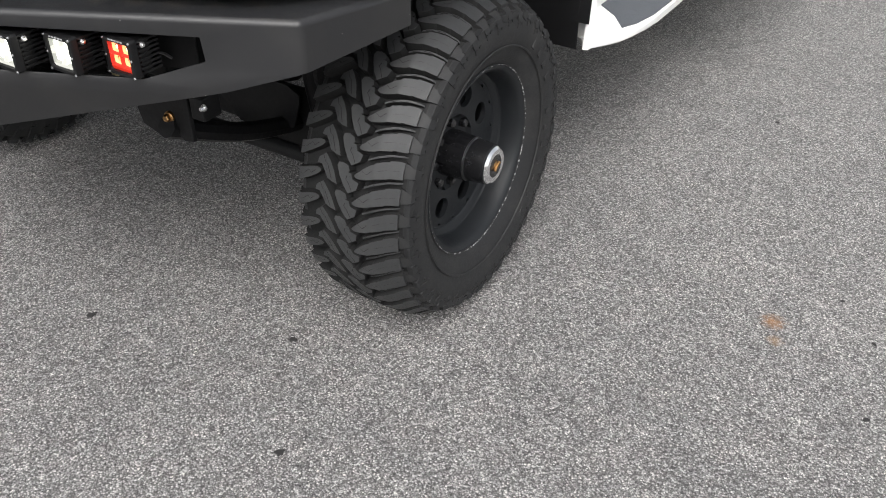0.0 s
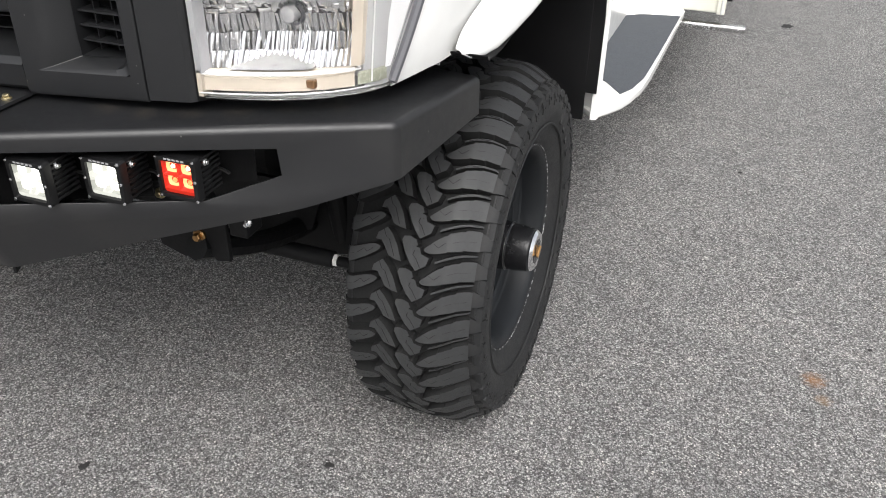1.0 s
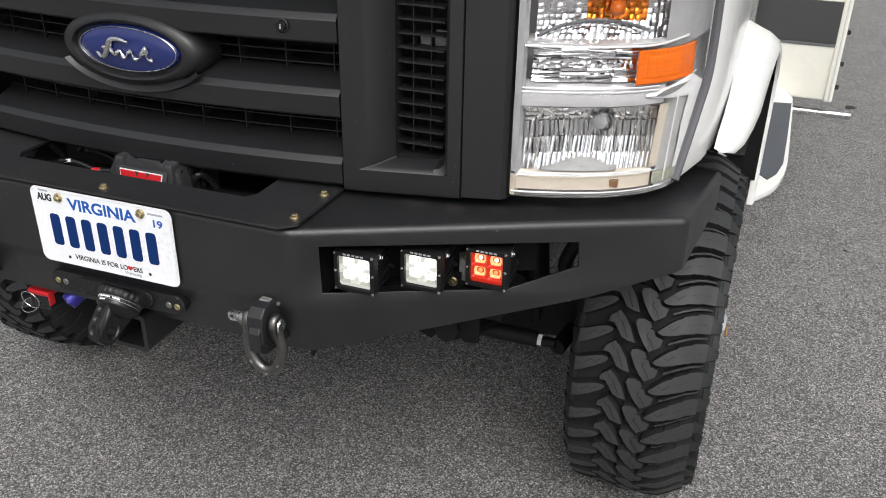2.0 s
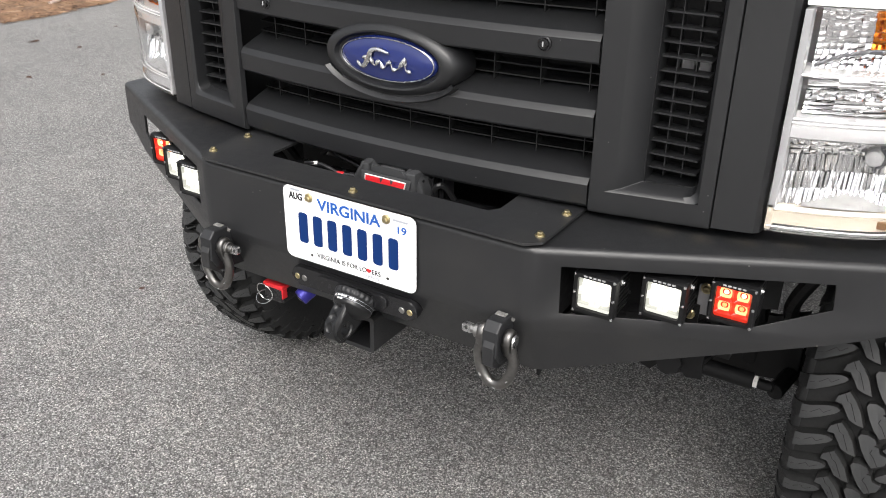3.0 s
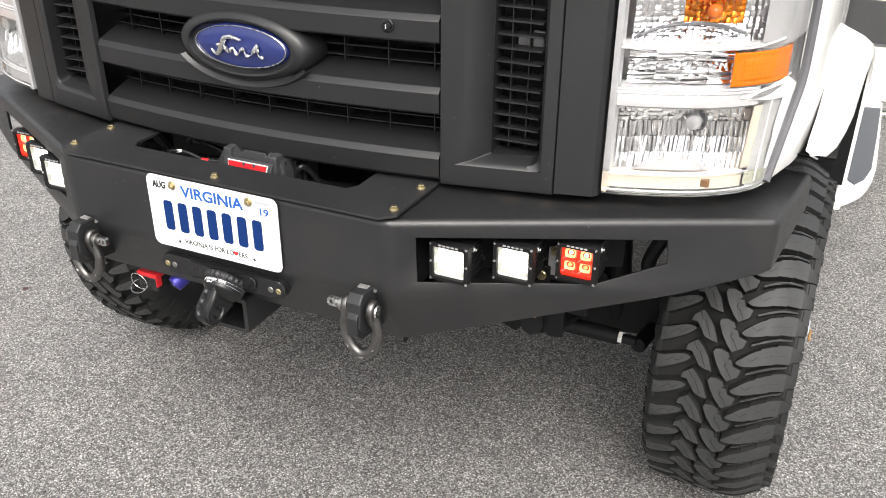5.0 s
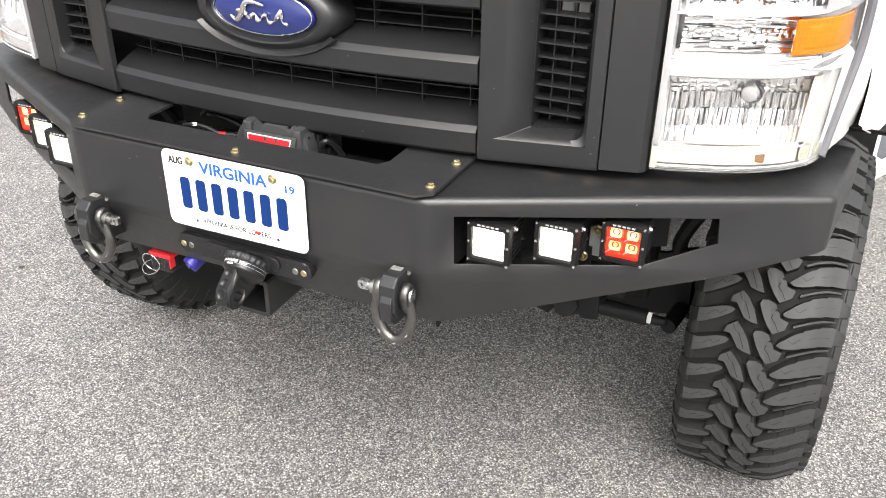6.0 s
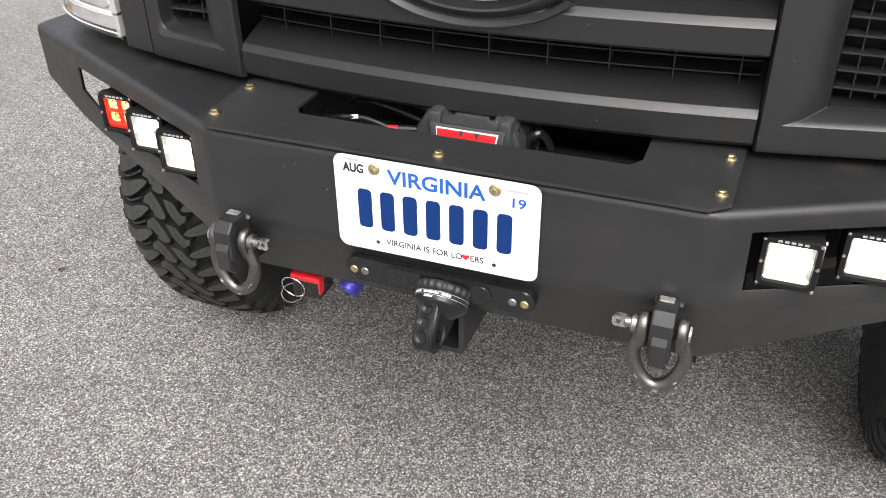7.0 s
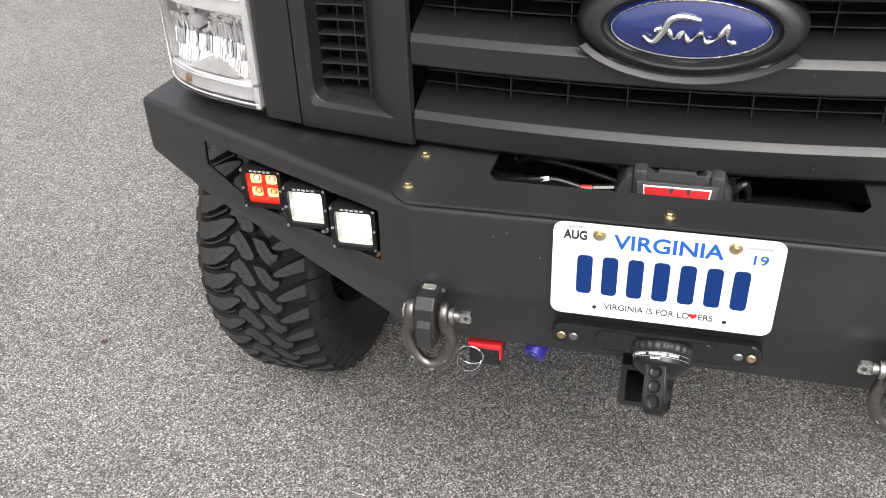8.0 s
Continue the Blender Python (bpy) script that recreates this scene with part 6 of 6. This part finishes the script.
    part("side_bolt", bolt((x + 0.036, y + 0.030, z + 0.024), (1, 0, 0), 0.006, 0.006), SILVER, pod)
    part("cable", tube(curve_points([(x + 0.01, y + 0.06, z - 0.01), (x + 0.02, y + 0.085, z - 0.015), (x + 0.03, y + 0.10, z - 0.03)], 4), 0.003, 6), CABLE, pod)
    return pod


DARK_POD = surface("pod_black_paint", (0.0065, 0.0065, 0.007), 0.38, 0, 0.15, 60, 0.1, 900, gloss=0.3)
white_pod = light_pod((0.470, 0.036, 0.932), "white")
copy_thing(white_pod, pose(0.571, 0.088, 0.930))
copy_thing(white_pod, pose(-0.470, 0.036, 0.932))
copy_thing(white_pod, pose(-0.571, 0.088, 0.930))
red_pod = light_pod((0.672, 0.140, 0.928), "red")
copy_thing(red_pod, pose(-0.672, 0.140, 0.928))

# ---- number plate ----
plate = thing("licence_plate", (0, -0.0135, 0.863), "white licence plate with dark blue bars, bolted to a black bumper", "licence plate")
PY = -0.0185
bm = prism(rounded_rect(0.305, 0.152, 0.014), 0.0016, Matrix(((1, 0, 0, 0), (0, 0, 1, PY), (0, 1, 0, 0.9395), (0, 0, 0, 1))), 0.0005)
part("blank", bm, PLATEWHITE, plate, "white aluminium sheet")
bm = bmesh.new()
a, b = rounded_rect(0.299, 0.146, 0.011), rounded_rect(0.295, 0.142, 0.009)
va, vb = [bm.verts.new((x, PY - 0.0011, 0.9395 + z)) for x, z in a], [bm.verts.new((x, PY - 0.0002, 0.9395 + z)) for x, z in b]
for i in range(len(a)):
    bm.faces.new((va[i], va[(i + 1) % len(a)], vb[(i + 1) % len(a)], vb[i]))
part("raised_border", faced(bm, (0, 0.2, 0.94)), PLATEWHITE, plate)
for s in (1, -1):
    part("plate_bolt", bolt((s * 0.089, PY, 1.000), (0, -1, 0), 0.0088, 0.008), ZINC, plate, "yellow zinc-plated bolt")
    part("plate_hole", lathe([(0, 0), (0.0032, 0), (0, 0.0004)], 14, pose(s * 0.0895, PY - 0.0001, 0.879, 90)), INKBLACK, plate)
lettering("state_name", "VIRGINIA", 0.0315, (0.003, PY - 0.0004, 0.9805), INKSKY, plate, 1.10, weight=0.0006)
lettering("slogan_start", "VIRGINIA IS FOR LO", 0.0140, (-0.0760, PY - 0.0004, 0.8780), INKBLACK, plate, 0.95, "LEFT")
lettering("slogan_end", "ERS", 0.0140, (0.0535, PY - 0.0004, 0.8780), INKBLACK, plate, 0.95, "LEFT")
lettering("month_sticker", "AUG", 0.0190, (-0.1215, PY - 0.0004, 0.9900), INKBLACK, plate, 0.80, weight=0.0006)
lettering("year_sticker", "19", 0.0200, (0.1210, PY - 0.0004, 0.9780), INKSKY, plate, 1.2, weight=0.0003)
heart = [(0.0060 * math.sin(t) ** 3, 0.0052 * (0.8125 * math.cos(t) - 0.3125 * math.cos(2 * t) - 0.125 * math.cos(3 * t) - 0.0625 * math.cos(4 * t))) for t in [2 * math.pi * k / 24 for k in range(24)]]
part("heart", prism(heart, 0.0006, Matrix(((1, 0, 0, 0.0470), (0, 0, 1, PY - 0.0006), (0, 1, 0, 0.8833), (0, 0, 0, 1)))), RED, plate, "small red heart")
lettering("web_address", "Virginia.org", 0.0078, (0.052, PY - 0.0004, 0.8700), INKGREY, plate, 1.0)
for x0, x1, z, h, mat in ((-0.133, -0.112, 1.0075, 0.0035, INKGREY), (0.104, 0.135, 1.0005, 0.0035, INKGREY)):
    part("small_print", blocked((x0, PY - 0.0006, z), (x1, PY + 0.0004, z + h)), mat, plate)
for k in range(7):
    cx = -0.1065 + k * 0.0350
    part("plate_bar", prism(rounded_rect(0.0215, 0.0630, 0.006, 3), 0.0012, Matrix(((1, 0, 0, cx), (0, 0, 1, PY - 0.0010), (0, 1, 0, 0.9335), (0, 0, 0, 1)))), INKBLUE, plate, "embossed dark blue bar")

# ---- shackles ----
def shackle(x, pin_side):
    """A bow shackle on a tab: hexagonal rubber isolator, bow, screw pin with an eye."""
    y, z = -0.040, 0.848
    ob = thing("d_ring_shackle", (x, y, 0.725), "grey steel bow shackle with black rubber isolator on the bumper", "shackle", "shackles on the bumper")
    # isolator: faceted collar round the tab's end
    outline = [(-0.030, 0.022), (-0.016, 0.036), (0.020, 0.034), (0.030, 0.018), (0.030, -0.036), (0.016, -0.048), (-0.016, -0.046), (-0.032, -0.026)]
    part("isolator", prism(outline, 0.030, Matrix(((0, 0, 1, x - 0.015), (1, 0, 0, y + 0.004), (0, 1, 0, z), (0, 0, 0, 1))), 0.003), ISOLATOR, ob, "black faceted rubber isolator")
    pts, rad = [], []
    for k in range(41):
        t = k / 40
        q = min(t, 1 - t) / 0.22
        side = -1 if t < 0.5 else 1
        if q < 1:
            p = (x + side * (0.0245 + 0.010 * q * q), y, z + 0.008 - 0.046 * q)
        else:
            a = math.pi * (t - 0.22) / 0.56
            p = (x - 0.0345 * math.cos(a), y, z - 0.038 - 0.060 * math.sin(a))
        pts.append(p)
        rad.append(0.0088 + 0.0012 * math.sin(math.pi * t) + 0.003 * max(0, min(1, (0.9 - q) / 0.5)))
    part("bow", tube(pts, rad, 14), STEEL, ob, "worn grey forged bow", smooth=60)
    for e in (1, -1):
        outline = [(0.0175 * math.cos(radians(a)), 0.002 + 0.0185 * math.sin(radians(a))) for a in range(-20, 201, 20)] + [(-0.0125, -0.016), (-0.0085, -0.030), (0.0085, -0.030), (0.0125, -0.016)]
        part("ear", prism(outline, 0.0165, Matrix(((0, 0, 1, x + e * 0.0250 - 0.00825), (1, 0, 0, y), (0, 1, 0, z), (0, 0, 0, 1))), 0.0055), STEEL, ob, smooth=50)
    part("pin", rod((x - pin_side * 0.036, y, z), (x + pin_side * 0.050, y, z), 0.0080, 16), STEELBRIGHT, ob, smooth=40)
    part("pin_collar", rod((x + pin_side * 0.033, y, z), (x + pin_side * 0.041, y, z), 0.0130, 18), STEELBRIGHT, ob, smooth=40)
    bm = bmesh.new()
    rings = []
    for scale, h in ((1, -0.0045), (1, 0.0045), (0, 0.0045), (0, -0.0045)):
        ring = []
        for i in range(24):
            t = 2 * math.pi * i / 24
            c, q = math.cos(t), math.sin(t)
            wide = abs(c) ** 4 + abs(q) ** 4
            px, pz = ((0.0110 * c / wide ** 0.25, 0.0085 * q / wide ** 0.25) if scale else (0.0025 + 0.0034 * c, 0.0034 * q))
            ring.append(bm.verts.new((x + pin_side * (0.0560 + px), y + h, z + pz)))
        rings.append(ring)
    for k in range(4):
        for i in range(24):
            j = (i + 1) % 24
            bm.faces.new((rings[k][i], rings[k][j], rings[(k + 1) % 4][j], rings[(k + 1) % 4][i]))
    part("pin_eye", faced(bm), SILVER, ob, "flattened pin eye", smooth=40)
    part("scraped_top", blocked((x - 0.011, y + 0.010, z + 0.0345), (x + 0.009, y + 0.022, z + 0.0372), pose(0, 0, 0), 0.001), SCRAPED, ob, "scraped bare metal")
    part("pin_head", lathe([(0, 0), (0.0125, 0.0), (0.0110, 0.003), (0, 0.0035)], 20, pose(x - pin_side * 0.0345, y, z, 0, -90 * pin_side)), SILVER, ob)
    for a in (-45, 5, 48):
        c, e = math.sin(radians(a)), math.cos(radians(a))
        part("cast_mark", blocked((-0.004, -0.002, -0.0010), (0.004, 0.002, 0.0010), pose(x + 0.036 * c, y - 0.0095, z - 0.038 - 0.063 * e, 0, -a, 0), 0.0008), SILVER, ob)
    return ob


shackle(0.332, -1)
shackle(-0.332, 1)

# ---- winch in its tray ----
winch = thing("winch", (0, 0.15, 0.785), "black winch with a grey plastic control cover and a red badge", "winch")
body = prism([(-0.080, -0.09), (0.086, -0.09), (0.086, 0.045), (0.072, 0.072), (0.046, 0.078), (0.036, 0.066), (-0.026, 0.066), (-0.036, 0.078), (-0.062, 0.072), (-0.080, 0.045)], 0.125, Matrix(((1, 0, 0, 0.0), (0, 0, 1, 0.105), (0, 1, 0, 0.956), (0, 0, 0, 1))), 0.010)
part("control_cover", body, WINCHGREY, winch, "grey-black plastic control cover", smooth=40)
part("cover_rib", blocked((-0.056, 0.098, 0.93), (-0.034, 0.18, 1.037), None, 0.007), WINCHGREY, winch, smooth=40)
part("cover_rib", blocked((0.052, 0.098, 0.93), (0.074, 0.18, 1.035), None, 0.007), WINCHGREY, winch, smooth=40)
part("cover_cap", blocked((-0.022, 0.118, 1.015), (0.034, 0.222, 1.029), None, 0.005), WINCHGREY, winch, smooth=40)
tilt = pose(0.010, 0.094, 0.998, -12)
part("badge_frame", prism([(-0.056, -0.030), (0.048, -0.030), (0.056, 0.022), (-0.060, 0.022)], 0.006, tilt @ pose(0, 0.003, 0, 90), 0.001), WINCHGREY, winch)
part("badge_edge", prism([(-0.045, -0.024), (0.039, -0.024), (0.046, 0.0175), (-0.050, 0.0175)], 0.002, tilt @ pose(0, -0.0025, 0, 90)), LABELWHITE, winch)
part("badge", prism([(-0.043, -0.022), (0.037, -0.022), (0.044, 0.0155), (-0.048, 0.0155)], 0.002, tilt @ pose(0, -0.0035, 0, 90)), RED, winch, "red badge")
for k in range(2):
    part("badge_mark", prism([(-0.014 + k * 0.024, 0.016), (-0.006 + k * 0.024, 0.016), (-0.010 + k * 0.024, 0.006)], 0.001, tilt @ pose(0, -0.0050, 0, 90)), WINCHGREY, winch)
part("badge_bar", prism([(-0.030, -0.004), (0.024, -0.004), (0.022, -0.014), (-0.028, -0.014)], 0.001, tilt @ pose(0, -0.0050, 0, 90)), LABELWHITE, winch)
part("drum", rod((-0.20, 0.17, 0.90), (0.22, 0.17, 0.90), 0.045, 24), DARK, winch, smooth=40)
part("motor", rod((0.09, 0.17, 0.90), (0.30, 0.17, 0.90), 0.068, 28), HUB, winch, "black winch motor", smooth=40)
part("gearbox", rod((-0.29, 0.17, 0.90), (-0.14, 0.17, 0.90), 0.070, 28), HUB, winch, smooth=40)
part("mount", blocked((-0.28, 0.10, 0.775), (0.29, 0.24, 0.845), None, 0.003), DARK, winch)
for k, (a, b, c, d) in enumerate((((-0.24, 0.21, 0.98), (-0.19, 0.19, 1.012), (-0.12, 0.18, 1.010), (-0.06, 0.18, 0.99)), ((-0.25, 0.24, 0.97), (-0.20, 0.20, 0.99), (-0.14, 0.19, 0.985), (-0.07, 0.18, 0.97)), ((-0.22, 0.25, 1.0), (-0.14, 0.235, 1.018), (-0.06, 0.23, 1.018), (0.02, 0.22, 0.99)))):
    part("power_cable", tube(curve_points([a, b, c, d], 6), 0.0055, 8), CABLE, winch, "thick black cable", smooth=60)
part("cable_boot", rod((-0.115, 0.125, 0.985), (-0.068, 0.135, 0.985), 0.008, 12), HUB, winch)
part("red_boot", rod((-0.132, 0.122, 0.985), (-0.114, 0.125, 0.985), 0.0065, 12), RED, winch, "red cable boot")
part("cable_tag", blocked((-0.007, -0.001, -0.0032), (0.007, 0.001, 0.0032), pose(-0.186, 0.118, 0.999, -20, -14, 0)), LABELWHITE, winch, "white cable tag")
part("tag_cable", tube(curve_points([(-0.245, 0.16, 0.97), (-0.21, 0.122, 0.993), (-0.17, 0.122, 0.997), (-0.125, 0.122, 0.986)], 6), 0.004, 8), CABLE, winch, smooth=60)
for k in range(3):
    part("terminal", rod((0.074 + 0.010 * k, 0.12 + 0.02 * k, 0.97), (0.074 + 0.010 * k, 0.12 + 0.02 * k, 1.018), 0.006, 10), HUB, winch)
part("winch_cable", tube(curve_points([(0.07, 0.15, 0.97), (0.10, 0.14, 1.005), (0.11, 0.16, 0.99), (0.12, 0.19, 0.94)], 6), 0.006, 8), CABLE, winch)
winch.location.z += 0.008

# ---- fairlead and closed winch hook ----
fair = thing("hawse_fairlead", (0, 0.0, 0.79), "black hawse fairlead with countersunk bolts under the plate", "fairlead")
bm = prism(rounded_rect(0.300, 0.040, 0.018), 0.022, Matrix(((1, 0, 0, 0), (0, 0, 1, -0.014), (0, 1, 0, 0.820), (0, 0, 0, 1))), 0.005)
part("fairlead_plate", bm, HUB, fair, "satin black plate", smooth=40)
part("slot_lip", prism(rounded_rect(0.170, 0.030, 0.014), 0.006, Matrix(((1, 0, 0, 0), (0, 0, 1, -0.019), (0, 1, 0, 0.822), (0, 0, 0, 1))), 0.003), HUB, fair, smooth=40)
for x in (-0.135, -0.117, 0.117, 0.135):
    part("fairlead_bolt", lathe([(0, -0.0004), (0.0026, -0.0004), (0.0030, -0.0014), (0.0050, -0.0012), (0.0066, 0.0), (0, 0.001)], 16, pose(x, -0.0145, 0.818, -90)), ZINC if abs(x) > 0.12 else STEELBRIGHT, fair, "bright countersunk bolt")
for x, z in ((-0.062, 0.826), (-0.050, 0.826), (0.062, 0.826)):
    part("fairlead_mark", blocked((x - 0.004, -0.0150, z - 0.003), (x + 0.004, -0.0138, z + 0.003)), LABELWHITE, fair)

hook = thing("winch_hook", (0.010, -0.06, 0.735), "dark grey closed winch hook with a knurled ring", "winch hook")
down = pose(0.012, -0.016, 0.810, 131) @ pose(0, 0, 0, 0, 0, 194)
bm = bmesh.new()
nk = 144
rows = []
for r, h in ((0.030, -0.010), (0.039, -0.010), (0.0435, -0.0075), (0.0445, -0.003), (0.0435, 0.002), (0.040, 0.005), (0.036, 0.006)):
    rows.append([bm.verts.new(((r + (0.0011 * math.cos(2 * math.pi * i / 6) if r > 0.04 else 0)) * math.cos(2 * math.pi * i / nk), (r + (0.0011 * math.cos(2 * math.pi * i / 6) if r > 0.04 else 0)) * math.sin(2 * math.pi * i / nk), h)) for i in range(nk)])
for a, b in zip(rows, rows[1:]):
    for i in range(nk):
        bm.faces.new((a[i], a[(i + 1) % nk], b[(i + 1) % nk], b[i]))
bm.faces.new(rows[0][::-1])
bmesh.ops.transform(bm, matrix=down, verts=bm.verts[:])
part("knurled_ring", faced(bm), ISOLATOR, hook, "black rubber bumper ring", smooth=60)
part("collar", lathe([(0.0, 0.004), (0.0395, 0.004), (0.0400, 0.006), (0.0400, 0.0185), (0.0385, 0.0215), (0.0330, 0.0270), (0.0260, 0.0330), (0.016, 0.0380), (0, 0.040)], 48, down), ANODISED, hook, "dark anodised collar", smooth=40)
for h in (0.0066, 0.0128):
    part("collar_line", lathe([(0.0399, h), (0.0402, h + 0.0001), (0.0402, h + 0.0006), (0.0399, h + 0.0007)], 64, down, closed=False), INKGREY, hook, "fine pale line")
for k, (at, long) in enumerate(((-128, 0.014), (-104, 0.010), (-88, 0.016), (-62, 0.009), (-46, 0.012), (-22, 0.008))):
    part("collar_mark", blocked((0.0396, -long / 2, 0.0083), (0.0403, long / 2, 0.0112), down @ Matrix.Rotation(radians(at), 4, "Z")), LABELWHITE, hook)
part("collar_mark", blocked((0.0394, -0.007, 0.0146), (0.0402, 0.007, 0.0172), down @ Matrix.Rotation(radians(-90), 4, "Z")), LABELWHITE, hook)


def hook_loop():
    """The strap of the hook: a loop that is open sideways, wide at the collar and rounded at its end."""
    outer = [(-0.0265, 0.018), (-0.0265, 0.045), (-0.0255, 0.070), (-0.0215, 0.083), (-0.012, 0.0905), (0.000, 0.092), (0.0105, 0.086), (0.018, 0.073), (0.0260, 0.046), (0.034, 0.018)]
    inner = [(-0.006, 0.053), (-0.0090, 0.058), (-0.0095, 0.064), (-0.0085, 0.070), (-0.005, 0.074), (0.000, 0.0755), (0.005, 0.0735), (0.0080, 0.068), (0.0080, 0.059), (0.005, 0.053)]
    bm = bmesh.new()
    rings = []
    for poly in (outer, inner):
        for e in (-1, 1):
            rings.append([bm.verts.new((e * 0.0160, y, h)) for y, h in poly])
    ol, oh, il, ih = rings
    n = len(outer)
    for i in range(n):
        j = (i + 1) % n
        for a, b in ((ol, oh), (oh, ih), (ih, il), (il, ol)):
            bm.faces.new((a[i], a[j], b[j], b[i]))
    faced(bm)
    bmesh.ops.bevel(bm, geom=[e for e in bm.edges if e.is_manifold and e.calc_face_angle() > 0.9], offset=0.0055, segments=3, affect="EDGES")
    bmesh.ops.transform(bm, matrix=down, verts=bm.verts[:])
    return faced(bm)


def strap_face():
    """The strap's front: a thick strip with three round hollows pressed into it, bent back at its end."""
    bm = bmesh.new()
    steps, cell, first = 32, 0.0205, 0.0245
    front = -0.0330
    for k in range(3):
        mid = first + cell * (k + 0.5)
        bend = 0.0095 if k == 2 else 0.0
        rings = []
        for r, d in ((None, 0.0), (0.0097, 0.0), (0.0093, 0.0010), (0.0073, 0.0034), (0.0042, 0.0047)):
            ring = []
            for i in range(steps):
                t = 2 * math.pi * i / steps
                c, q = math.cos(t), math.sin(t)
                big = max(abs(c), abs(q))
                x, h = (0.0140 * c / big, cell / 2 * q / big) if r is None else (r * c, r * q)
                ring.append(bm.verts.new((x, front + d + bend * max(0, 0.5 + h / cell) ** 1.6, mid + h)))
            rings.append(ring)
        for a, b in zip(rings, rings[1:]):
            for i in range(steps):
                bm.faces.new((a[i], a[(i + 1) % steps], b[(i + 1) % steps], b[i]))
        bm.faces.new(rings[-1])
    top, end = first, first + 3 * cell
    for e in (-1, 1):
        side = [(front, top), (front, top + cell), (front, top + 2 * cell), (front + 0.0095, end), (-0.0200, end), (-0.0200, top)]
        bm.faces.new([bm.verts.new((e * 0.0140, y, h)) for y, h in side])
    bm.faces.new([bm.verts.new(p) for p in ((-0.0140, front + 0.0095, end), (0.0140, front + 0.0095, end), (0.0125, -0.014, end + 0.005), (-0.0125, -0.014, end + 0.005))])
    bmesh.ops.remove_doubles(bm, verts=bm.verts[:], dist=0.0003)
    for f in bm.faces:
        f.normal_update()
        if f.normal.dot(f.calc_center_median() - Vector((0, 0.03, 0.06))) < 0:
            f.normal_flip()
    bmesh.ops.transform(bm, matrix=down, verts=bm.verts[:])
    return bm


part("loop", hook_loop(), ANODISED, hook, "dark anodised loop", smooth=40)
part("strap_face", strap_face(), ANODISED, hook, "strap front with three round hollows", smooth=35, bevel=0.002)

# ---- sockets under the bumper ----
socket = thing("breakaway_switch", (-0.266, 0.07, 0.70), "black switch block with red cover and wire ring below bumper", "switch")
part("block", blocked((-0.292, 0.050, 0.688), (-0.240, 0.10, 0.722), None, 0.003), HUB, socket)
part("red_cover", blocked((-0.295, 0.048, 0.720), (-0.238, 0.088, 0.7315), None, 0.004), RED, socket, "red plastic cover", smooth=40)
part("red_side", blocked((-0.2415, 0.048, 0.700), (-0.238, 0.064, 0.7215), None, 0.0015), RED, socket, smooth=40)
part("bracket", blocked((-0.28, 0.09, 0.722), (-0.25, 0.096, 0.78)), DARK, socket)
loop = [(-0.289 + 0.0215 * math.cos(2 * math.pi * k / 40), 0.047 - 0.004 * math.sin(2 * math.pi * k / 40), 0.706 + 0.0215 * math.sin(2 * math.pi * k / 40)) for k in range(40)]
part("wire_ring", tube(loop, 0.0011, 6, True), SILVER, socket, "thin bright wire ring")
loop = [(-0.292 + 0.020 * math.cos(2 * math.pi * k / 40), 0.047 + 0.014 * math.sin(2 * math.pi * k / 40), 0.693 + 0.010 * math.sin(2 * math.pi * k / 40)) for k in range(40)]
part("wire_ring", tube(loop, 0.0009, 6, True), SILVER, socket)
cap = thing("air_coupling", (-0.184, 0.07, 0.705), "blue anodised air coupling below the bumper", "air coupling")
COUPLING = pose(-0.186, 0.044, 0.722, 0, 0, -22) @ pose(0, 0, 0, -62)
part("barrel", lathe([(0, 0.0), (0.008, 0.0), (0.0085, 0.002), (0.0165, 0.002), (0.0178, 0.004), (0.0178, 0.030), (0.0160, 0.032), (0.0160, 0.042), (0.0178, 0.044), (0.0178, 0.056), (0, 0.056)], 28, COUPLING), BLUECAP, cap, "blue anodised barrel", smooth=35)
part("nipple", lathe([(0, -0.002), (0.0035, -0.002), (0.0062, -0.0008), (0.0070, 0.001), (0, 0.001)], 16, COUPLING), HUB, cap, "dark valve nipple")
part("elbow", rod((-0.168, 0.088, 0.742), (-0.168, 0.088, 0.79), 0.012, 12), DARK, cap)

# ---- wheels last: their tread is made of many pieces ----
for s in (1, -1):
    wheel(s)
